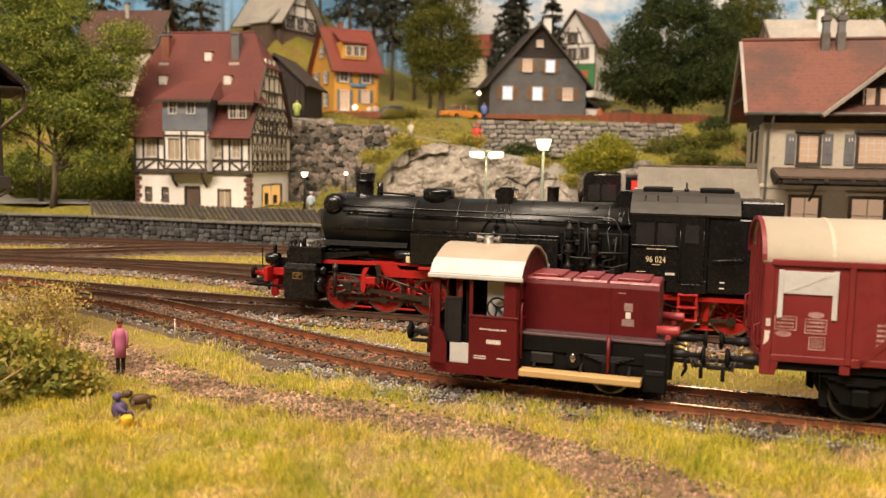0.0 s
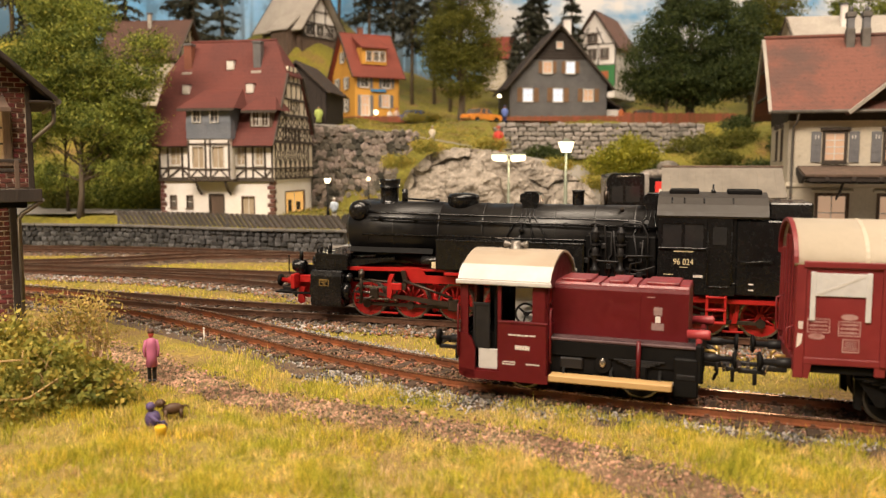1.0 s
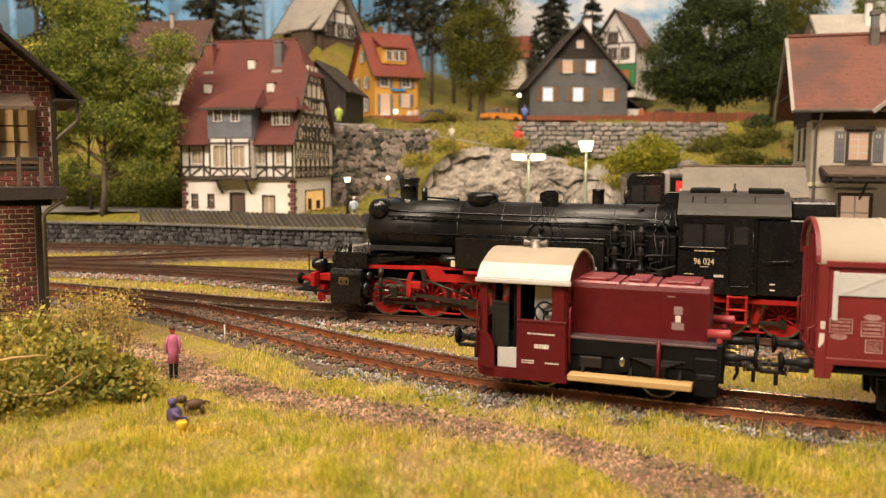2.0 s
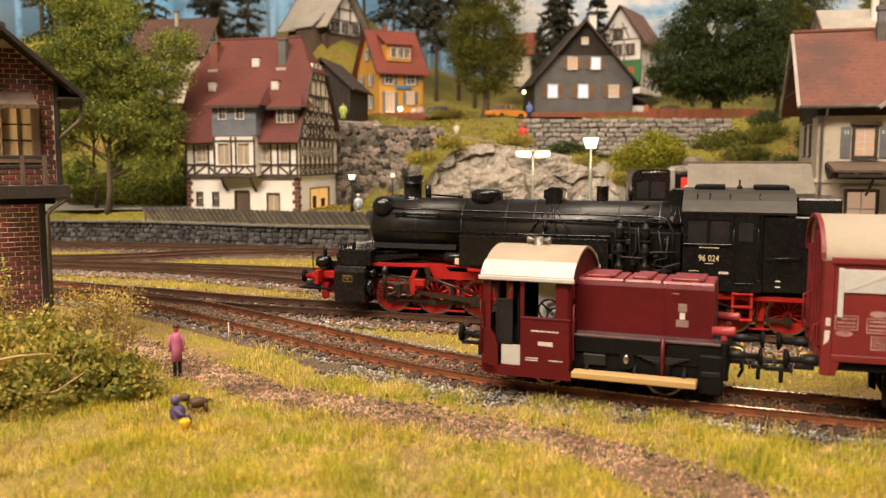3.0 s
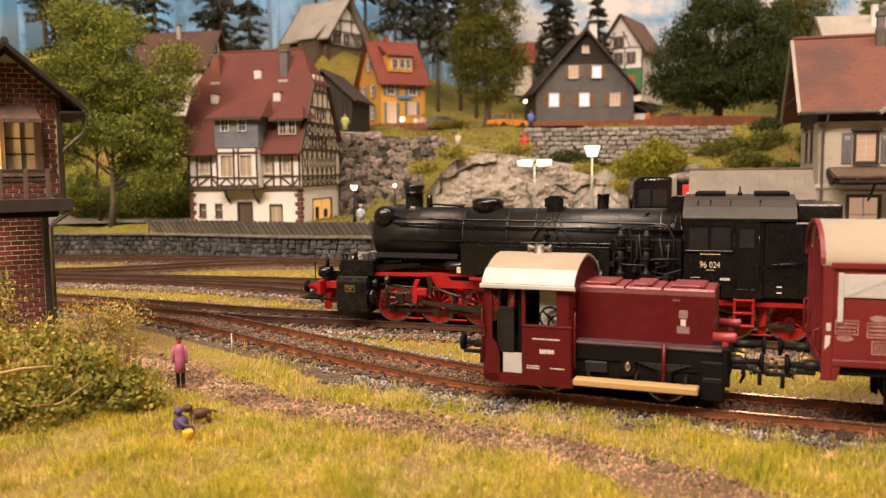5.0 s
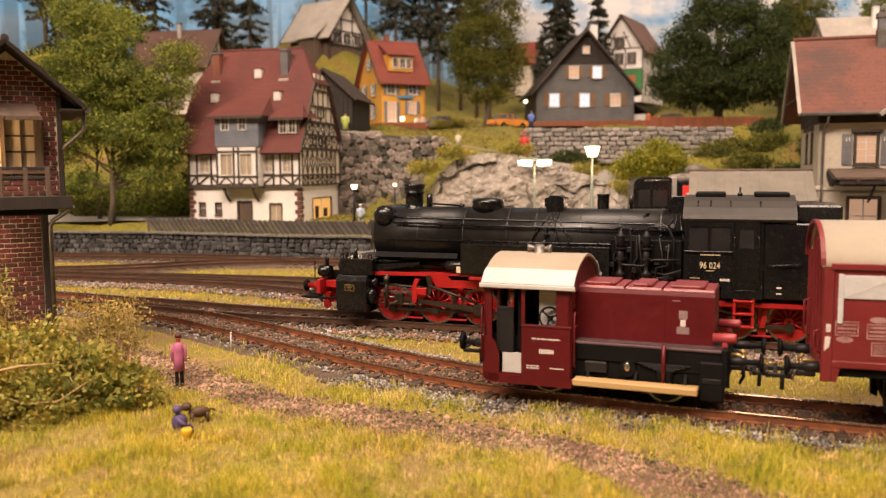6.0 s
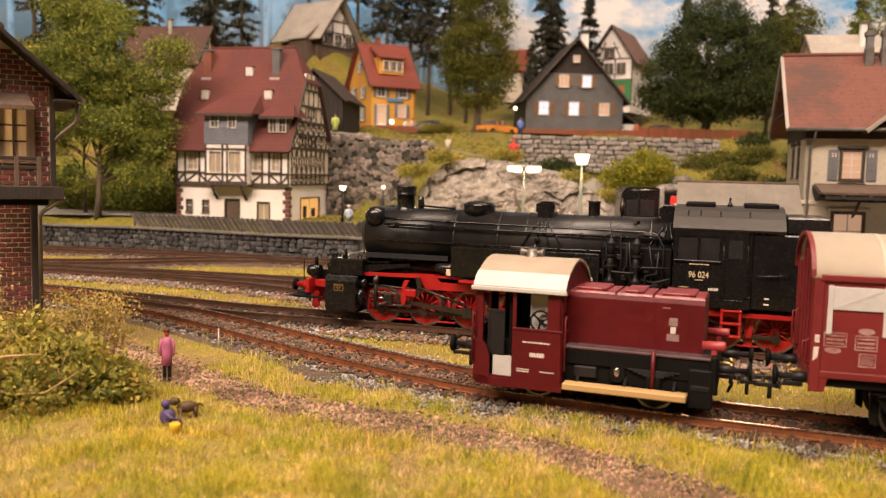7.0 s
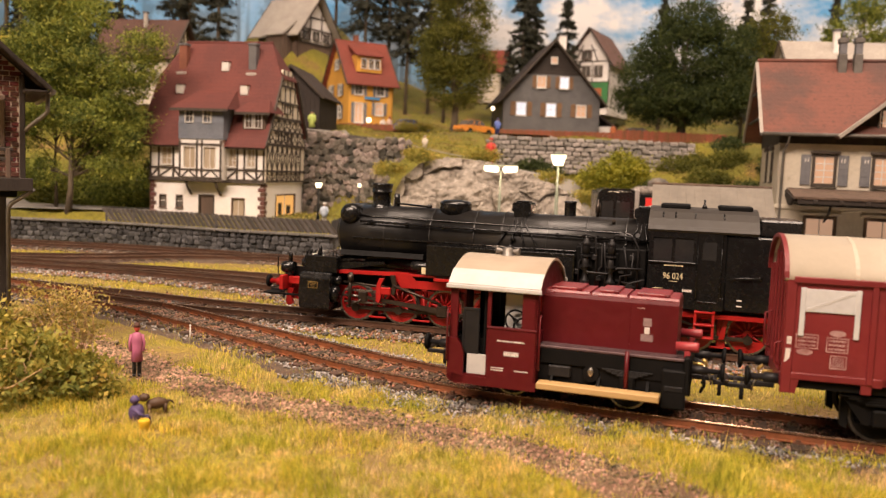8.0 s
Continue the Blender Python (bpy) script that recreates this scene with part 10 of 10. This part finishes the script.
def seated_figurine():
    g = G()
    g.ball((0, 0, 0.26), 0.2, 12, 8, (1.0, 0.9, 1.2))
    g.tube([(0.05, -0.1, 0.12), (0.25, -0.25, 0.2), (0.3, -0.3, 0.02)], 0.08, 7)
    g.tube([(-0.1, -0.1, 0.4), (0.1, -0.25, 0.25), (0.22, -0.2, 0.12)], 0.055, 7)
    g.ball((-0.05, -0.03, 0.6), 0.12, 10, 7)
    solo("figurine", g, dot("violet_cloth", (0.09, 0.06, 0.16)), at(-5.46, 17.05, -0.3, 20) @ Matrix.Diagonal((0.8, 0.8, 0.8, 1)), "small crouching painted figurine in violet on the grass", "figurine")
    b = thing("bucket", at(-5.14, 16.5, -0.3) @ Matrix.Diagonal((0.85, 0.85, 0.85, 1)), "small bright yellow toy bucket in the grass", "bucket")
    part("body", G().tube([(0, 0, 0), (0, 0, 0.26), (0, 0, 0.28)], [0.1, 0.14, 0.13], 12), dot("yellow_plastic", (0.8, 0.5, 0.02)), b)
    part("bucket_handle", G().tube([(-0.13, 0, 0.26), (-0.1, 0, 0.36), (0.1, 0, 0.36), (0.13, 0, 0.26)], 0.015, 5), M_blackmatt, b)


seated_figurine()


def toy_dog():
    d = thing("toy_dog", at(-5.25, 17.75, -0.3, 25) @ Matrix.Diagonal((0.72, 0.72, 0.72, 1)), "small brown painted toy dog in the grass", "toy dog")
    br = dot("brown_fur_paint", (0.09, 0.045, 0.02))
    part("body", G().ball((0, 0, 0.3), 0.17, 12, 8, (1.9, 0.9, 1.0)), br, d)
    hd = part("head", G().ball((-0.36, 0, 0.5), 0.13, 10, 7, (1.2, 0.9, 1)), br, d)
    part("muzzle", G().tube([(-0.42, 0, 0.47), (-0.58, 0, 0.44)], [0.07, 0.05], 8), br, hd)
    for s in (-1, 1):
        part("ear", G().tube([(-0.33, 0.08 * s, 0.58), (-0.32, 0.13 * s, 0.45)], [0.05, 0.03], 6), br, hd)
        for x in (-0.22, 0.22):
            part("leg", G().tube([(x, 0.08 * s, 0.3), (x, 0.09 * s, 0)], [0.06, 0.045], 7), br, d)
    part("tail", G().tube([(0.3, 0, 0.36), (0.4, 0, 0.34), (0.46, 0, 0.26)], [0.04, 0.03, 0.015], 6), br, d)


toy_dog()


# ---- benches and small things ----
def bench(x, y, rz):
    b = thing("platform_bench", at(x, y, 0.33, rz), "dark grey slatted platform bench", "bench", "platform benches")
    for k in range(3):
        part("seat_slat", G().box(-0.9, 0.9, -0.28 + 0.17 * k, -0.15 + 0.17 * k, 0.42, 0.47, 0.01), M_greywood, b)
    for k in range(2):
        part("back_slat", G().box(-0.9, 0.9, 0.26, 0.31, 0.58 + 0.2 * k, 0.72 + 0.2 * k, 0.01), M_greywood, b)
    for x0 in (-0.7, 0.7):
        part("bench_leg", G().box(x0 - 0.05, x0 + 0.05, -0.28, 0.3, 0, 0.42, 0.02).box(x0 - 0.05, x0 + 0.05, 0.3, 0.36, 0, 0.95, 0.02), M_darkwood, b)


bench(1.6, 48.9, -14)
bench(9.4, 46.4, -16)

post = thing("marker_post", at(-6.35, 24.9, -0.3), "thin white track-side marker post", "marker post")
part("stake", G().tube([(0, 0, 0), (0, 0, 0.5)], 0.02, 6), M_whiteframe, post)
part("marker_cap", G().ball((0, 0, 0.52), 0.035, 8, 6), M_whiteframe, post)


# ---- red kiosk and dark cart behind the steam engine ----
k = thing("red_kiosk", at(13.42, 45.6, 0.33, -14), "red kiosk board with white lettering bars beside the shelter", "kiosk")
part("board", G().box(-0.5, 0.5, -0.08, 0.08, 2.6, 3.7, 0.02), glow("red_lit_board", (0.8, 0.03, 0.02), 0.7), k)
part("lower_board", G().box(-0.5, 0.6, -0.08, 0.08, 1.7, 2.58, 0.02), M_blackmatt, k)
for i in range(2):
    part("letter_bar", G().box(-0.3 + 0.3 * i, -0.08 + 0.3 * i, -0.1, -0.08, 2.85, 3.3), M_whiteframe, k)
part("letter_bar", G().box(-0.4, 0.45, -0.1, -0.08, 2.3, 2.48), M_whiteframe, k)
for x in (-0.4, 0.4):
    part("stand", G().box(x - 0.05, x + 0.05, -0.04, 0.04, 0, 2.0, 0.01), M_darkwood, k)


def portal():
    """The stone mouth of a dark underpass in the hillside."""
    p = thing("stone_portal", at(12.3, 52.5, 0.0, -12), "dark underpass mouth framed by stone pillars", "portal", kind="structure")
    part("tunnel_wall", G().box(-0.8, -0.6, 0.0, 3.4, 0.0, 4.2), M_cliffstone, p)
    part("tunnel_wall", G().box(1.3, 1.5, 0.3, 3.4, 0.0, 4.2), M_cliffstone, p)
    # end and roof in matt black, so the depth's darkness is in the colour
    part("tunnel_end", G().box(-0.6, 1.3, 3.2, 3.4, 0.0, 4.0), M_blackmatt, p)
    part("tunnel_roof", G().box(-0.8, 1.5, 0.0, 3.4, 4.0, 4.25, 0.05), M_blackmatt, p)
    part("pillar", G().box(1.5, 2.1, -0.2, 0.6, 0.0, 4.4, 0.06), M_palestone, p)
    part("pillar", G().box(3.4, 3.9, -0.2, 0.6, 0.0, 4.4, 0.06), M_darkwood, p)
    part("dark_shed", G().box(2.1, 3.4, 0.1, 0.6, 0.0, 4.1, 0.05), M_blackmatt, p)
    part("boulder", G().ball((-1.7, 0.6, 1.2), 1.0, 14, 10, (1, 0.9, 1.6)), M_rock, p)
    for c, r, sc in (((2.5, 0.8, 4.3), 0.6, (1.6, 0.8, 0.55)), ((3.3, 1.1, 4.7), 0.6, (1.2, 0.8, 0.8))):
        part("wing_stone", G().ball(c, r, 8, 5, sc), M_cliffstone, p)


portal()


def dark_van(m):
    """A black box van standing before the underpass, its cab towards the platform."""
    v = thing("black_van", m, "black glossy model van parked before the underpass", "van")
    prof = [(-1.12, 0.6)] + [(-1.12 + 0.55 * (1 - math.cos(a)), 3.65 + 0.62 * math.sin(a)) for a in np.linspace(0, math.pi / 2, 7)]
    prof += [(0.95 + 0.17 * math.sin(a), 4.1 + 0.17 * math.cos(a)) for a in np.linspace(0, math.pi / 2, 4)] + [(1.12, 0.6)]
    part("body", G().prism(prof, 0.0, 2.6, "y"), M_black, v)
    for x0, x1 in ((-0.8, -0.12), (0.02, 0.85)):
        part("windscreen", G().box(x0, x1, -0.03, 0.02, 2.55, 3.5, 0.01), M_glass, v, "dark windscreen pane")
    part("roof_rail", G().tube([(-0.5, -0.02, 4.08), (0.9, -0.02, 4.12)], 0.04, 8), M_chrome, v)
    part("bumper", G().box(-1.2, 1.15, -0.16, 0.0, 0.75, 1.0, 0.04), M_roofblack, v)
    for x in (-0.8, 0.75):
        part("headlight", G().tube([(x, -0.08, 1.45), (x, 0.0, 1.45)], [0.14, 0.17], 14), M_chrome, v)
    for x in (-0.85, 0.85):
        for y in (0.5, 2.1):
            part("wheel", G().disc_ring((x, y, 0.42), (1, 0, 0), 0.08, 0.42, 0.26, 20), M_blackmatt, v)


dark_van(at(12.35, 49.9, 0.15, -6))

# ---- painted sky board behind the layout ----
def sky_board():
    m, nt, bsdf = nodes_of("painted_sky")
    vec = coords(nt, world_space=True)
    sep = nt.nodes.new("ShaderNodeSeparateXYZ")
    nt.links.new(vec, sep.inputs[0])
    up = nt.nodes.new("ShaderNodeMapRange")
    up.inputs[1].default_value, up.inputs[2].default_value = 14, 40
    nt.links.new(sep.outputs[2], up.inputs[0])
    blue = mixed(nt, up.outputs[0], (0.15, 0.34, 0.52), (0.09, 0.29, 0.53))
    st = nt.nodes.new("ShaderNodeMapping")
    st.inputs["Scale"].default_value = (1.0, 1.0, 1.7)
    nt.links.new(vec, st.inputs["Vector"])
    side = nt.nodes.new("ShaderNodeMapRange")
    side.inputs[1].default_value, side.inputs[2].default_value, side.inputs[3].default_value, side.inputs[4].default_value = -20, 18, 0.0, 1.0
    nt.links.new(sep.outputs[0], side.inputs[0])
    puff = noise_at(nt, st.outputs[0], 0.055, 6.0, 0.62, 0.40, 0.62)
    both = nt.nodes.new("ShaderNodeMath")
    both.operation = "MULTIPLY"
    nt.links.new(puff, both.inputs[0])
    lift = nt.nodes.new("ShaderNodeMapRange")
    lift.inputs[3].default_value, lift.inputs[4].default_value = 0.25, 1.5
    nt.links.new(side.outputs[0], lift.inputs[0])
    nt.links.new(lift.outputs[0], both.inputs[1])
    both.use_clamp = True
    col = mixed(nt, both.outputs[0], blue, (0.7, 0.66, 0.63))
    low = nt.nodes.new("ShaderNodeMapRange")
    low.inputs[1].default_value, low.inputs[2].default_value, low.inputs[3].default_value, low.inputs[4].default_value = 20, 32, 1.3, 0.0
    nt.links.new(sep.outputs[2], low.inputs[0])
    wob = noise_at(nt, vec, 0.5, 4.0, 0.6, 0.2, 0.8)
    ridge = nt.nodes.new("ShaderNodeMath")
    ridge.operation, ridge.use_clamp = "MULTIPLY", True
    nt.links.new(low.outputs[0], ridge.inputs[0])
    nt.links.new(wob, ridge.inputs[1])
    col = mixed(nt, ridge.outputs[0], col, (0.12, 0.20, 0.27))
    # printed far wood: upright dark trunks and ragged crowns
    stem = nt.nodes.new("ShaderNodeMapping")
    stem.inputs["Scale"].default_value = (1.0, 1.0, 0.04)
    nt.links.new(vec, stem.inputs["Vector"])
    trunks = noise_at(nt, stem.outputs[0], 0.42, 3.0, 0.6, 0.5, 0.58)
    crowns = noise_at(nt, vec, 0.12, 5.0, 0.7, 0.47, 0.56)
    tall = nt.nodes.new("ShaderNodeMapRange")
    tall.inputs[1].default_value, tall.inputs[2].default_value, tall.inputs[3].default_value, tall.inputs[4].default_value = 24, 40, 1.0, 0.35
    nt.links.new(sep.outputs[2], tall.inputs[0])
    most = nt.nodes.new("ShaderNodeMath")
    most.operation = "MAXIMUM"
    nt.links.new(trunks, most.inputs[0])
    nt.links.new(crowns, most.inputs[1])
    wood = nt.nodes.new("ShaderNodeMath")
    wood.operation, wood.use_clamp = "MULTIPLY", True
    nt.links.new(most.outputs[0], wood.inputs[0])
    nt.links.new(tall.outputs[0], wood.inputs[1])
    keep = nt.nodes.new("ShaderNodeMapRange")
    keep.inputs[1].default_value, keep.inputs[2].default_value, keep.inputs[3].default_value, keep.inputs[4].default_value = 5, 25, 0.75, 0.1
    nt.links.new(sep.outputs[0], keep.inputs[0])
    share = nt.nodes.new("ShaderNodeMath")
    share.operation = "MULTIPLY"
    nt.links.new(wood.outputs[0], share.inputs[0])
    nt.links.new(keep.outputs[0], share.inputs[1])
    col = mixed(nt, share.outputs[0], col, (0.045, 0.05, 0.045))
    nt.links.new(col, bsdf.inputs["Base Color"])
    nt.links.new(col, bsdf.inputs["Emission Color"])
    bsdf.inputs["Emission Strength"].default_value = 0.25
    bsdf.inputs["Roughness"].default_value = 0.9
    g = G()
    pts = [(-120, 60), (-112, 110), (-85, 140), (0, 150), (85, 140), (112, 110), (120, 60)]
    line = smooth_line(pts, 3.0)
    n = len(line)
    vs = [(*p, -2) for p in line] + [(*p, 75) for p in line]
    g.add(vs, [(i, n + i, n + i + 1, i + 1) for i in range(n - 1)], True)
    ob = part("backdrop", g, m)
    tagged(ob, "painted blue sky board with pale clouds", "backdrop", kind="structure")


sky_board()


# ---- the room round the layout (real metres) ----
def room():
    wallm = mat("room_wall_paint", (0.55, 0.50, 0.44), (0.5, 0.45, 0.4), rough=0.9, scale=0.02, fine=0.3)
    floorm = mat("room_floor", (0.22, 0.19, 0.16), (0.18, 0.15, 0.13), rough=0.6, scale=0.02, fine=0.3)
    R = 87.0

    def block(name, x0, x1, y0, y1, z0, z1, mt, label, cat):
        solo(name, G().box(x0 * R, x1 * R, y0 * R, y1 * R, z0 * R, z1 * R), mt, Matrix(), label, cat, kind="structure")
    block("floor", -3, 3, -2.5, 3, -1.15, -1.1, floorm, "plain dark exhibition room floor", "floor")
    block("ceiling", -3, 3, -2.5, 3, 1.9, 1.95, wallm, "plain pale room ceiling", "ceiling")
    block("wall_north", -3, 3, 2.95, 3, -1.1, 1.9, wallm, "plain pale room wall", "wall")
    block("wall_south", -3, 3, -2.5, -2.45, -1.1, 1.9, wallm, "plain pale room wall", "wall")
    block("wall_west", -3, -2.95, -2.45, 2.95, -1.1, 1.9, wallm, "plain pale room wall", "wall")
    block("wall_east", 2.95, 3, -2.45, 2.95, -1.1, 1.9, wallm, "plain pale room wall", "wall")
    table = thing("layout_table", Matrix(), "wooden table carrying the model railway layout", "table")
    part("table_board", G().box(-1.05 * R, 1.12 * R, 0.05 * R, 1.85 * R, -0.045 * R, -0.02 * R), M_darkwood, table)
    for x in (-0.98, 1.05):
        for y in (0.12, 1.78):
            part("table_leg", G().box((x - 0.035) * R, (x + 0.035) * R, (y - 0.035) * R, (y + 0.035) * R, -1.1 * R, -0.045 * R, 0.2), M_darkwood, table)
    block("layout_side", -1.06, -1.05, 0.05, 1.85, -0.25, 0.12, M_darkwood, "dark wooden side of the layout table", "table edge")
    block("layout_side", 1.12, 1.13, 0.05, 1.85, -0.25, 0.12, M_darkwood, "dark wooden side of the layout table", "table edge")
    block("layout_fascia", -1.05, 1.12, 0.05, 0.062, -0.25, -0.003, M_darkwood, "dark wooden front edge of the layout table", "table edge")


room()
